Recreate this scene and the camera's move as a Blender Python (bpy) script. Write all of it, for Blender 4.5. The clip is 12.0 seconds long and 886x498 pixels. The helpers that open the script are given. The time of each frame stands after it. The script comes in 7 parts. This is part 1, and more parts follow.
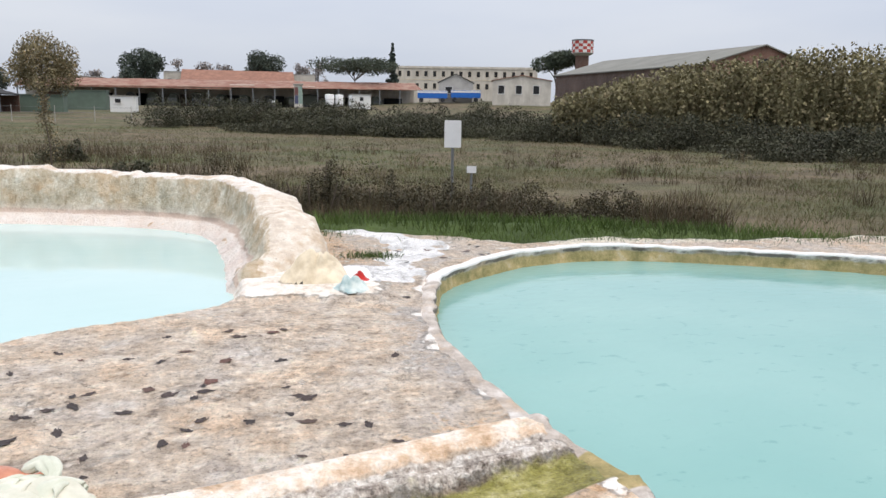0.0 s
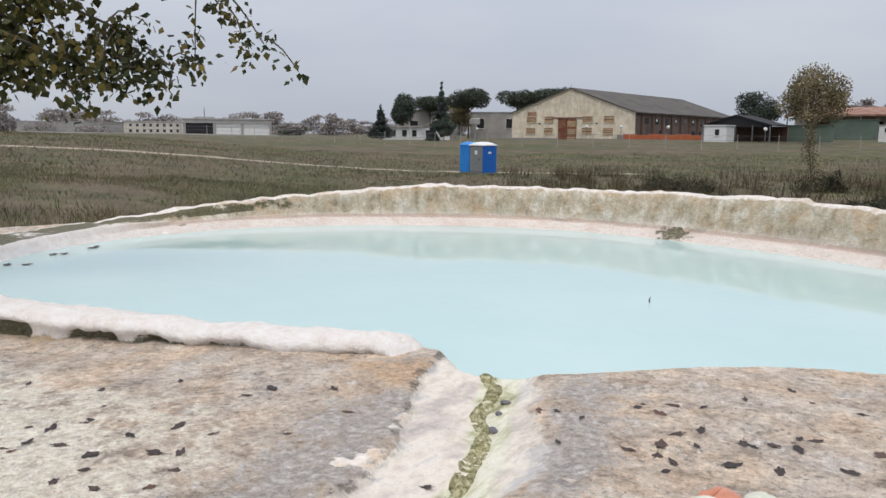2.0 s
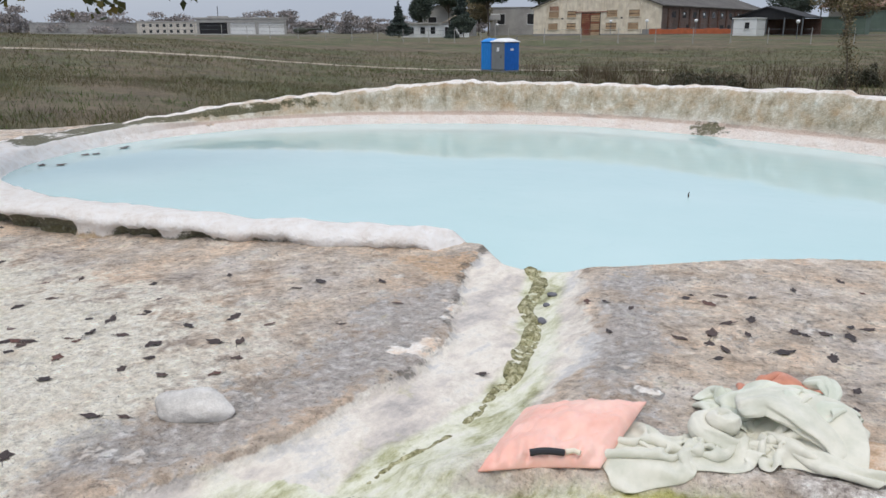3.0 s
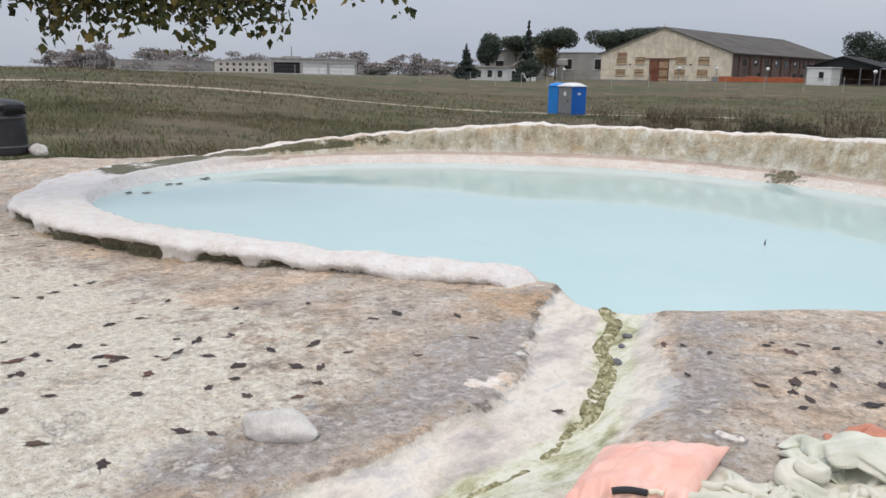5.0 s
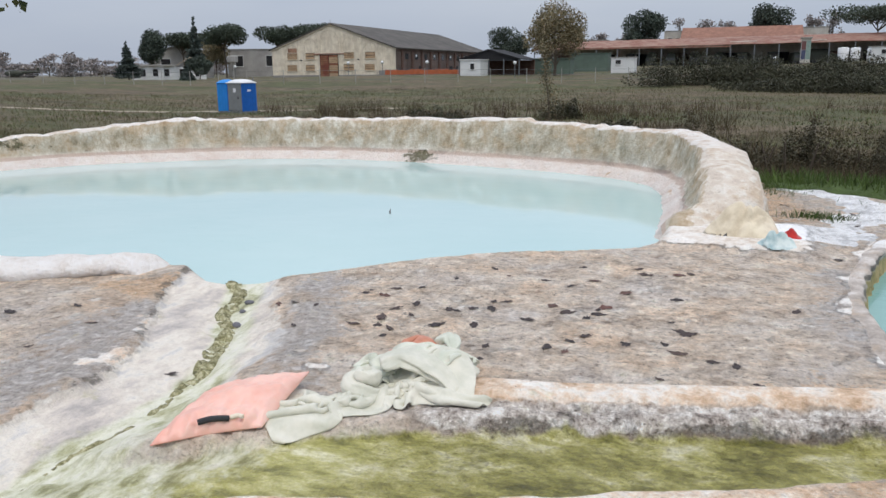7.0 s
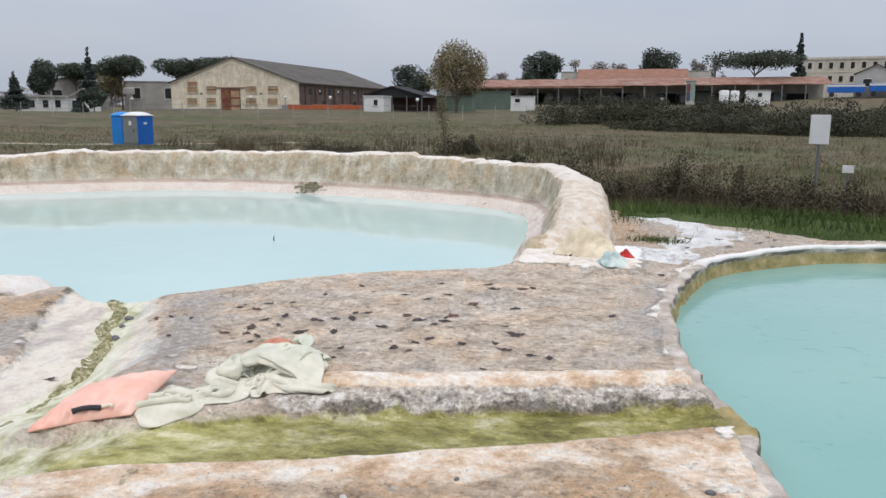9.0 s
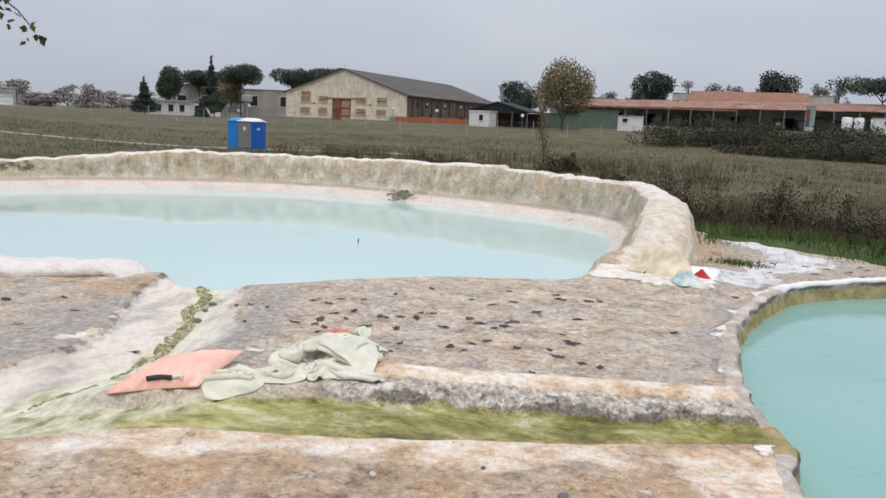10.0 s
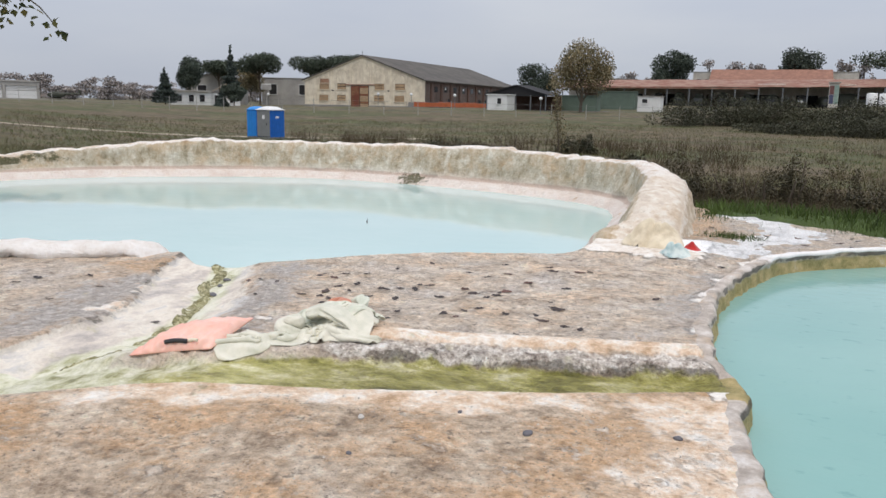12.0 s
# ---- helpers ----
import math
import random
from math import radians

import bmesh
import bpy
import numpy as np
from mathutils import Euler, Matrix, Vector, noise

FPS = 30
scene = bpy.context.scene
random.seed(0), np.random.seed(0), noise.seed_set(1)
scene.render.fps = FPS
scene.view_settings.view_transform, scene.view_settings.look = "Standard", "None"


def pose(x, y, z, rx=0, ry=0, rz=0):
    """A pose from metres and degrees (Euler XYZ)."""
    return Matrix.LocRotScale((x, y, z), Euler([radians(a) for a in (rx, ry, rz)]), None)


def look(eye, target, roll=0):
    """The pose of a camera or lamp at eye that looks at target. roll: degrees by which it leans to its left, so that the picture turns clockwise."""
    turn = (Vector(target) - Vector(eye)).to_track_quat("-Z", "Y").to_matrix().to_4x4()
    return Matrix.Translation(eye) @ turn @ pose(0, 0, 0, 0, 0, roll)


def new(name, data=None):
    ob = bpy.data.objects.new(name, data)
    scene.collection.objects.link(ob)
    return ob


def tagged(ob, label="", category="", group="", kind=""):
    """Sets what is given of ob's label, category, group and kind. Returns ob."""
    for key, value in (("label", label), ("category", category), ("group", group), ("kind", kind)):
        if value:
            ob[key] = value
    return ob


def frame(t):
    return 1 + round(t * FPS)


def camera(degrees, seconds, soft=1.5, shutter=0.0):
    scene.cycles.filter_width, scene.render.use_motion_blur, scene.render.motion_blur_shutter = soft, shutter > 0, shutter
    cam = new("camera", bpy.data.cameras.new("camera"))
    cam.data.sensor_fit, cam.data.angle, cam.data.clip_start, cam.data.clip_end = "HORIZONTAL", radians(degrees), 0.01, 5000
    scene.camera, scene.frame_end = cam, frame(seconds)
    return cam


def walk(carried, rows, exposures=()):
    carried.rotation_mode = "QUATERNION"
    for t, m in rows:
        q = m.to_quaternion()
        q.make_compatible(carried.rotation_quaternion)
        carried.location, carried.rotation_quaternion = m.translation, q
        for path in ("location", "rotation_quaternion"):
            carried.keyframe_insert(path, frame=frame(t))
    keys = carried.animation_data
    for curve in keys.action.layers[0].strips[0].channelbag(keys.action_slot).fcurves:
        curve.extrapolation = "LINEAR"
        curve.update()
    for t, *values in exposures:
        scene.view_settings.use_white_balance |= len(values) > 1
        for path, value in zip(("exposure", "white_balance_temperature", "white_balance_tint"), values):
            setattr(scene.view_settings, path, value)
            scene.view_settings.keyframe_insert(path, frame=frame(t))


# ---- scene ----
cam = camera(59.2, 12.0)
PATH = [
    (0, (-0.042, 0.314, 1.454), (0.405, 2.233, 1.11), 0.9),
    (0.5, (-0.128, 0.22, 1.536), (-0.699, 2.108, 1.206), 1.4),
    (1, (-0.108, 0.326, 1.529), (-1.099, 2.036, 1.22), 2.0),
    (1.5, (-0.07, 0.342, 1.534), (-1.208, 1.96, 1.24), 1.1),
    (2, (-0.068, 0.331, 1.521), (-1.305, 1.876, 1.229), 0.4),
    (2.5, (-0.131, 0.294, 1.47), (-1.341, 1.814, 0.999), -0.9),
    (3, (-0.205, 0.242, 1.464), (-1.447, 1.715, 0.926), -0.3),
    (4.8, (-0.258, 0.112, 1.471), (-1.714, 1.413, 1.042), 1.2),
    (5, (-0.24, 0.122, 1.45), (-1.611, 1.511, 1.012), 0.8),
    (5.5, (-0.166, 0.129, 1.439), (-1.368, 1.651, 0.948), 0.4),
    (6, (0.086, 0.15, 1.437), (-1.102, 1.692, 0.975), 0.6),
    (6.5, (0.32, 0.137, 1.428), (-0.722, 1.794, 1.015), 0.1),
    (7, (0.434, 0.006, 1.393), (-0.295, 1.814, 0.948), -0.6),
    (7.5, (0.597, -0.102, 1.414), (0.061, 1.777, 0.99), -0.2),
    (7.7, (0.678, -0.146, 1.401), (0.177, 1.748, 0.996), -0.0),
    (9.5, (1.04, -0.562, 1.407), (0.518, 1.337, 1.061), 0.5),
    (10, (1.203, -0.586, 1.372), (0.453, 1.24, 1.046), 2.3),
    (10.5, (1.289, -0.703, 1.369), (0.367, 1.034, 1.004), 0.8),
    (11, (1.351, -0.84, 1.36), (0.503, 0.933, 0.989), 1.0),
    (11.5, (1.412, -0.875, 1.358), (0.641, 0.933, 0.987), 1.1),
    (12, (1.531, -0.869, 1.368), (0.734, 0.929, 1.003), 1.1),
]
walk(cam, [(t, look(eye, target, roll)) for t, eye, target, roll in PATH],
     [(0, 0.29, 6550, 10), (0.5, 0.06, 6450, 10), (1, -0.05, 6500, 10), (1.5, 0.01, 6550, 10), (2, 0.0, 6500, 10), (2.5, -0.03, 6400, 10), (3, -0.07, 6200, 9), (5, -0.05, 6400, 10), (5.5, -0.07, 6250, 9), (6, -0.08, 6200, 9), (7.5, -0.07, 6200, 9), (9.5, -0.01, 6450, 10), (12, 0.0, 6500, 10)])


# ---- world and light ----
world = bpy.data.worlds.new("overcast_sky")
scene.world = world
world.use_nodes = True
wn, wl = world.node_tree.nodes, world.node_tree.links
wn.clear()
w_out = wn.new("ShaderNodeOutputWorld")
w_bg = wn.new("ShaderNodeBackground")
w_sky = wn.new("ShaderNodeTexSky")
w_sky.sky_type, w_sky.sun_disc = "NISHITA", False
w_sky.sun_elevation, w_sky.sun_rotation = radians(50), radians(200)
w_co = wn.new("ShaderNodeTexCoord")
w_map = wn.new("ShaderNodeMapping")
w_map.inputs["Scale"].default_value = (1.2, 1.2, 5.0)
w_noise = wn.new("ShaderNodeTexNoise")
w_noise.inputs["Scale"].default_value, w_noise.inputs["Detail"].default_value = 1.6, 5
w_ramp = wn.new("ShaderNodeValToRGB")
w_ramp.color_ramp.elements[0].position, w_ramp.color_ramp.elements[1].position = 0.3, 0.72
w_ramp.color_ramp.elements[0].color = (5.75, 6.3, 7.55, 1)
w_ramp.color_ramp.elements[1].color = (7.1, 7.45, 8.2, 1)
w_mix = wn.new("ShaderNodeMixRGB")
w_mix.inputs[0].default_value = 0.93
wl.new(w_co.outputs["Generated"], w_map.inputs["Vector"])
wl.new(w_map.outputs["Vector"], w_noise.inputs["Vector"])
wl.new(w_noise.outputs["Fac"], w_ramp.inputs["Fac"])
wl.new(w_sky.outputs["Color"], w_mix.inputs[1])
wl.new(w_ramp.outputs["Color"], w_mix.inputs[2])
w_sep = wn.new("ShaderNodeSeparateXYZ")
w_lift = wn.new("ShaderNodeMapRange")
w_lift.inputs["From Min"].default_value, w_lift.inputs["From Max"].default_value = 0.0, 1.0
w_lift.inputs["To Min"].default_value, w_lift.inputs["To Max"].default_value = 0.075, 0.17
wl.new(w_co.outputs["Generated"], w_sep.inputs[0])
wl.new(w_sep.outputs["Z"], w_lift.inputs["Value"])
wl.new(w_lift.outputs["Result"], w_bg.inputs["Strength"])
wl.new(w_mix.outputs["Color"], w_bg.inputs["Color"])
wl.new(w_bg.outputs["Background"], w_out.inputs["Surface"])

sun_data = bpy.data.lights.new("sun", "SUN")
sun_data.energy, sun_data.angle, sun_data.color = 1.5, radians(40), (1.0, 0.86, 0.68)
sun = new("sun", sun_data)
sun.matrix_world = look((0, 0, 60), (-12, 22, 0))

# ---- materials ----


def material(name, rough=0.8, metal=0.0):
    m = bpy.data.materials.new(name)
    m.use_nodes = True
    b = m.node_tree.nodes["Principled BSDF"]
    b.inputs["Roughness"].default_value, b.inputs["Metallic"].default_value = rough, metal
    return m, m.node_tree.nodes, m.node_tree.links, b


def noise_node(nd, ln, scale, detail=4, rough=0.6, stretch=None, space="Object"):
    co = nd.new("ShaderNodeTexCoord")
    n = nd.new("ShaderNodeTexNoise")
    n.inputs["Scale"].default_value, n.inputs["Detail"].default_value, n.inputs["Roughness"].default_value = scale, detail, rough
    if stretch:
        mp = nd.new("ShaderNodeMapping")
        mp.inputs["Scale"].default_value = stretch
        ln.new(co.outputs[space], mp.inputs["Vector"])
        ln.new(mp.outputs["Vector"], n.inputs["Vector"])
    else:
        ln.new(co.outputs[space], n.inputs["Vector"])
    return n.outputs["Fac"]


def ramp(nd, ln, fac, stops):
    r = nd.new("ShaderNodeValToRGB")
    els = r.color_ramp.elements
    while len(els) < len(stops):
        els.new(0.5)
    for e, (p, c) in zip(els, stops):
        e.position, e.color = p, (*c, 1) if len(c) == 3 else c
    ln.new(fac, r.inputs["Fac"])
    return r.outputs["Color"]


def mix(nd, ln, fac, a, b, mode="MIX"):
    m = nd.new("ShaderNodeMixRGB")
    m.blend_type = mode
    for sock, v in zip(m.inputs, (fac, a, b)):
        if isinstance(v, bpy.types.NodeSocket):
            ln.new(v, sock)
        elif isinstance(v, tuple):
            sock.default_value = (*v, 1) if len(v) == 3 else v
        else:
            sock.default_value = v
    return m.outputs["Color"]


def bump(nd, ln, b, fac, strength, distance):
    n = nd.new("ShaderNodeBump")
    n.inputs["Strength"].default_value, n.inputs["Distance"].default_value = strength, distance
    ln.new(fac, n.inputs["Height"])
    ln.new(n.outputs["Normal"], b.inputs["Normal"])


def plain(name, color, rough=0.7, metal=0.0, spread=0.25, scale=3.0, relief=0.0):
    """A surface of one colour with grain and stains at two scales."""
    m, nd, ln, b = material(name, rough, metal)
    dark = tuple(c * (1 - spread) for c in color)
    light = tuple(min(1, c * (1 + spread)) for c in color)
    big = ramp(nd, ln, noise_node(nd, ln, scale, 5), [(0.3, dark), (0.7, light)])
    fine = noise_node(nd, ln, scale * 14, 3)
    ln.new(mix(nd, ln, 0.3, big, ramp(nd, ln, fine, [(0.3, dark), (0.7, light)])), b.inputs["Base Color"])
    if relief:
        bump(nd, ln, b, fine, 0.5, relief)
    return m


def part(name, bm, mat, parent=None, label="", smooth=False):
    me = bpy.data.meshes.new(name)
    bm.to_mesh(me)
    bm.free()
    me.materials.append(mat)
    if smooth:
        me.shade_smooth()
    ob = new(name, me)
    if parent:
        ob.parent = parent
    if label:
        tagged(ob, label)
    return ob


def box_into(bm, lo, hi, m=None, bevel=0.0):
    r = bmesh.ops.create_cube(bm, size=1)["verts"]
    lo, hi = Vector(lo), Vector(hi)
    for v in r:
        v.co = Vector([(a + b) / 2 + c * (b - a) for a, b, c in zip(lo, hi, v.co)])
    if bevel:
        es = list({e for v in r for e in v.link_edges})
        out = bmesh.ops.bevel(bm, geom=es, offset=bevel, segments=2, affect="EDGES")
        r = list({v for f in out["faces"] for v in f.verts} | {v for v in r if v.is_valid})
    if m:
        bmesh.ops.transform(bm, matrix=m, verts=r)
    return r


def box(lo, hi, m=None, bevel=0.0):
    bm = bmesh.new()
    box_into(bm, lo, hi, m, bevel)
    return bm


def grid_mesh(name, xs, ys, zz, keep=None):
    """A sheet over the grid xs by ys with heights zz; keep: which faces stay."""
    nx, ny = len(xs), len(ys)
    gx, gy = np.meshgrid(xs, ys)
    co = np.stack([gx, gy, zz], -1).reshape(-1, 3)
    i = np.arange(nx * ny).reshape(ny, nx)
    q = np.stack([i[:-1, :-1], i[:-1, 1:], i[1:, 1:], i[1:, :-1]], -1).reshape(-1, 4)
    if keep is not None:
        q = q[keep[:-1, :-1].reshape(-1)]
        used = np.unique(q)
        back = np.zeros(nx * ny, int)
        back[used] = np.arange(len(used))
        co, q = co[used], back[q]
    else:
        used = np.arange(nx * ny)
    me = bpy.data.meshes.new(name)
    me.from_pydata(co.tolist(), [], q.tolist())
    me.shade_smooth()
    return me, used


def attribute(me, name, values):
    at = me.attributes.new(name, "FLOAT", "POINT")
    at.data.foreach_set("value", np.ascontiguousarray(values, dtype=np.float32))


def step(a, b, v):
    u = np.clip((v - a) / (b - a), 0, 1)
    return u * u * (3 - 2 * u)


def value_noise(x, y, size, seed):
    """Smooth noise, -1 to 1, whose lumps are about `size` across."""
    rng = np.random.RandomState(seed)
    table = rng.rand(256, 256) * 2 - 1
    u, v = x / size + 90.3, y / size + 71.7
    iu, iv = np.floor(u).astype(int), np.floor(v).astype(int)
    fu, fv = u - iu, v - iv
    fu, fv = fu * fu * (3 - 2 * fu), fv * fv * (3 - 2 * fv)
    a, b = table[iu % 256, iv % 256], table[(iu + 1) % 256, iv % 256]
    c, d = table[iu % 256, (iv + 1) % 256], table[(iu + 1) % 256, (iv + 1) % 256]
    return (a * (1 - fu) + b * fu) * (1 - fv) + (c * (1 - fu) + d * fu) * fv


def fractal(x, y, size, seed, octaves=4, gain=0.55):
    total, amp, norm = 0, 1, 0
    for k in range(octaves):
        total = total + amp * value_noise(x, y, size / 2**k, seed + k)
        norm += amp
        amp *= gain
    return total / norm


def line_distance(x, y, pts):
    """Distance to a polyline, the place along it (0 to 1) and the side (above 0: to its left)."""
    best, along, side = np.full(x.shape, 1e9), np.zeros(x.shape), np.zeros(x.shape)
    n = len(pts) - 1
    for k in range(n):
        (ax, ay), (bx, by) = pts[k], pts[k + 1]
        dx, dy = bx - ax, by - ay
        u = np.clip(((x - ax) * dx + (y - ay) * dy) / (dx * dx + dy * dy), 0, 1)
        d = np.hypot(x - ax - u * dx, y - ay - u * dy)
        near = d < best
        best, along = np.where(near, d, best), np.where(near, (k + u) / n, along)
        side = np.where(near, dx * (y - ay) - dy * (x - ax), side)
    return best, along, side


def inside(x, y, poly):
    hit = np.zeros(x.shape, bool)
    for (ax, ay), (bx, by) in zip(poly, poly[1:] + poly[:1]):
        cross = (ay > y) != (by > y)
        xx = ax + (y - ay) * (bx - ax) / ((by - ay) or 1e-9)
        hit ^= cross & (x < xx)
    return hit


def area_distance(x, y, poly):
    """Distance to the outline of a polygon, below 0 inside it."""
    d, _, _ = line_distance(x, y, poly + poly[:1])
    return np.where(inside(x, y, poly), -d, d)


def rounded(pts, closed, gap):
    """A smooth line through the points, sampled about every `gap` metres."""
    out = []
    n = len(pts)
    for k in range(n if closed else n - 1):
        p = [Vector(pts[(k + j) % n] if closed else pts[min(max(k + j, 0), n - 1)]) for j in (-1, 0, 1, 2)]
        m = max(1, int((p[2] - p[1]).length / gap))
        for j in range(m):
            t = j / m
            q = 0.5 * (2 * p[1] + (p[2] - p[0]) * t + (2 * p[0] - 5 * p[1] + 4 * p[2] - p[3]) * t * t + (3 * p[1] - p[0] - 3 * p[2] + p[3]) * t**3)
            out.append(tuple(q))
    if not closed:
        out.append(tuple(pts[-1]))
    return out



def attr(nd, name):
    a = nd.new("ShaderNodeAttribute")
    a.attribute_name = name
    return a.outputs["Fac"]


def maths(nd, ln, op, a, b=0.0, clamp=False):
    m = nd.new("ShaderNodeMath")
    m.operation, m.use_clamp = op, clamp
    for sock, v in zip(m.inputs, (a, b)):
        if isinstance(v, bpy.types.NodeSocket):
            ln.new(v, sock)
        else:
            sock.default_value = v
    return m.outputs[0]


def ragged(nd, ln, mask, grain, lo, hi, spread=0.5):
    """A mask with a broken, flaky edge."""
    v = maths(nd, ln, "ADD", mask, maths(nd, ln, "MULTIPLY", maths(nd, ln, "SUBTRACT", grain, 0.5), spread))
    r = nd.new("ShaderNodeMapRange")
    r.interpolation_type = "SMOOTHSTEP"
    r.inputs["From Min"].default_value, r.inputs["From Max"].default_value = lo, hi
    ln.new(v, r.inputs["Value"])
    return r.outputs["Result"]


def travertine():
    m, nd, ln, b = material("travertine", 0.82)
    big, mid_, fine, tiny = (noise_node(nd, ln, k, 6, 0.65) for k in (0.9, 4.5, 17.0, 70.0))
    r_ = nd.new("ShaderNodeMapRange")
    r_.inputs["From Min"].default_value, r_.inputs["From Max"].default_value = 0.35, 0.65
    ln.new(maths(nd, ln, "ADD", maths(nd, ln, "MULTIPLY", mid_, 0.6), maths(nd, ln, "MULTIPLY", fine, 0.4)), r_.inputs["Value"])
    mid = r_.outputs["Result"]
    # the bed of the stone runs slantwise over the slabs
    bed = noise_node(nd, ln, 2.6, 8, 0.72, (1.0, 0.45, 1.0))
    col = ramp(nd, ln, mid, [(0.04, (0.32, 0.26, 0.21)), (0.34, (0.54, 0.455, 0.37)), (0.6, (0.66, 0.575, 0.49)), (0.85, (0.8, 0.735, 0.65))])
    cool = ramp(nd, ln, mid, [(0.1, (0.29, 0.25, 0.22)), (0.5, (0.54, 0.48, 0.42)), (0.9, (0.74, 0.68, 0.61))])
    col = mix(nd, ln, ramp(nd, ln, bed, [(0.44, (0, 0, 0)), (0.6, (0.65, 0.65, 0.65))]), col, cool)
    hue = ramp(nd, ln, noise_node(nd, ln, 1.7, 6, 0.7), [(0.36, (0.95, 0.97, 1.02)), (0.5, (1.0, 0.97, 0.93)), (0.64, (1.14, 1.0, 0.86))])
    col = mix(nd, ln, 0.9, col, hue, "MULTIPLY")
    # brown crust of the near slab, with orange and grey patches
    brown = ramp(nd, ln, mid, [(0.1, (0.26, 0.185, 0.125)), (0.4, (0.48, 0.375, 0.275)), (0.62, (0.62, 0.5, 0.38)), (0.9, (0.8, 0.71, 0.59))])
    rust = ramp(nd, ln, fine, [(0.3, (0.5, 0.29, 0.14)), (0.55, (0.66, 0.43, 0.25)), (0.75, (0.78, 0.6, 0.43))])
    brown = mix(nd, ln, ramp(nd, ln, noise_node(nd, ln, 1.5, 8, 0.75), [(0.46, (0, 0, 0)), (0.56, (0.85, 0.85, 0.85))]), brown, rust)
    brown = mix(nd, ln, ramp(nd, ln, noise_node(nd, ln, 1.1, 7, 0.7, (1, 1, 3)), [(0.54, (0, 0, 0)), (0.64, (0.7, 0.7, 0.7))]), brown, cool)
    col = mix(nd, ln, maths(nd, ln, "MULTIPLY", ragged(nd, ln, attr(nd, "front"), mid, 0.3, 0.65), 0.92), col, brown)
    fl = ramp(nd, ln, noise_node(nd, ln, 6.0, 8, 0.78), [(0.57, (0, 0, 0)), (0.6, (1, 1, 1))])
    dk = ramp(nd, ln, noise_node(nd, ln, 13.0, 6, 0.72), [(0.36, (1, 1, 1)), (0.42, (0, 0, 0))])
    col = mix(nd, ln, maths(nd, ln, "MULTIPLY", fl, 0.55), col, (0.7, 0.62, 0.51))
    col = mix(nd, ln, maths(nd, ln, "MULTIPLY", dk, 0.5), col, (0.17, 0.14, 0.12))
    # pale trampled ground
    col = mix(nd, ln, ragged(nd, ln, attr(nd, "bare"), mid, 0.3, 0.75, 0.7), col, ramp(nd, ln, fine, [(0.34, (0.66, 0.595, 0.48)), (0.5, (0.78, 0.725, 0.61)), (0.64, (0.85, 0.81, 0.71))]))
    # wet grey
    col = mix(nd, ln, maths(nd, ln, "MULTIPLY", ragged(nd, ln, attr(nd, "grey"), mid, 0.45, 0.85, 1.1), 0.75), col, ramp(nd, ln, fine, [(0.28, (0.22, 0.2, 0.185)), (0.5, (0.41, 0.38, 0.36)), (0.7, (0.66, 0.64, 0.63))]))
    # ochre stains
    spots = ramp(nd, ln, bed, [(0.54, (0, 0, 0)), (0.66, (0.5, 0.5, 0.5))])
    och = maths(nd, ln, "MAXIMUM", ragged(nd, ln, attr(nd, "ochre"), mid, 0.4, 0.7, 1.1), maths(nd, ln, "MULTIPLY", spots, 0.7))
    col = mix(nd, ln, maths(nd, ln, "MULTIPLY", och, 0.8), col, ramp(nd, ln, fine, [(0.3, (0.46, 0.27, 0.14)), (0.55, (0.62, 0.43, 0.27)), (0.75, (0.75, 0.6, 0.45))]))
    # white flakes of fresh crust
    wh = ragged(nd, ln, attr(nd, "white"), noise_node(nd, ln, 4.5, 10, 0.8), 0.48, 0.62, 1.5)
    flakes = ramp(nd, ln, noise_node(nd, ln, 3.1, 9, 0.78), [(0.575, (0, 0, 0)), (0.61, (0.9, 0.9, 0.9))])
    wh = maths(nd, ln, "MAXIMUM", wh, maths(nd, ln, "MULTIPLY", flakes, 0.6))
    col = mix(nd, ln, wh, col, ramp(nd, ln, mid, [(0.12, (0.6, 0.5, 0.41)), (0.4, (0.76, 0.69, 0.61)), (0.8, (0.86, 0.83, 0.79))]))
    snow = ragged(nd, ln, attr(nd, "lime"), mid, 0.36, 0.52, 0.35)
    col = mix(nd, ln, snow, col, (0.88, 0.88, 0.88))
    cream = ragged(nd, ln, attr(nd, "cream"), noise_node(nd, ln, 5.0, 9, 0.76), 0.38, 0.7, 1.1)
    col = mix(nd, ln, maths(nd, ln, "MULTIPLY", cream, 0.92), col, ramp(nd, ln, noise_node(nd, ln, 4.0, 10, 0.78), [(0.36, (0.44, 0.29, 0.17)), (0.43, (0.66, 0.47, 0.32)), (0.49, (0.78, 0.63, 0.49)), (0.55, (0.86, 0.78, 0.69)), (0.64, (0.9, 0.88, 0.84))]))
    # smooth cream sinter where the water ran, and the thin green film on it
    col = mix(nd, ln, maths(nd, ln, "MULTIPLY", ragged(nd, ln, attr(nd, "flow"), mid, 0.35, 0.6, 0.5), 0.95), col, ramp(nd, ln, noise_node(nd, ln, 2.6, 8, 0.68, (1.7, 0.7, 1)), [(0.36, (0.4, 0.37, 0.35)), (0.43, (0.55, 0.5, 0.46)), (0.49, (0.66, 0.6, 0.53)), (0.55, (0.75, 0.7, 0.62)), (0.62, (0.58, 0.56, 0.54))]))
    film = ragged(nd, ln, attr(nd, "film"), noise_node(nd, ln, 4.0, 8, 0.7, (1.5, 0.6, 1)), 0.25, 0.7, 0.9)
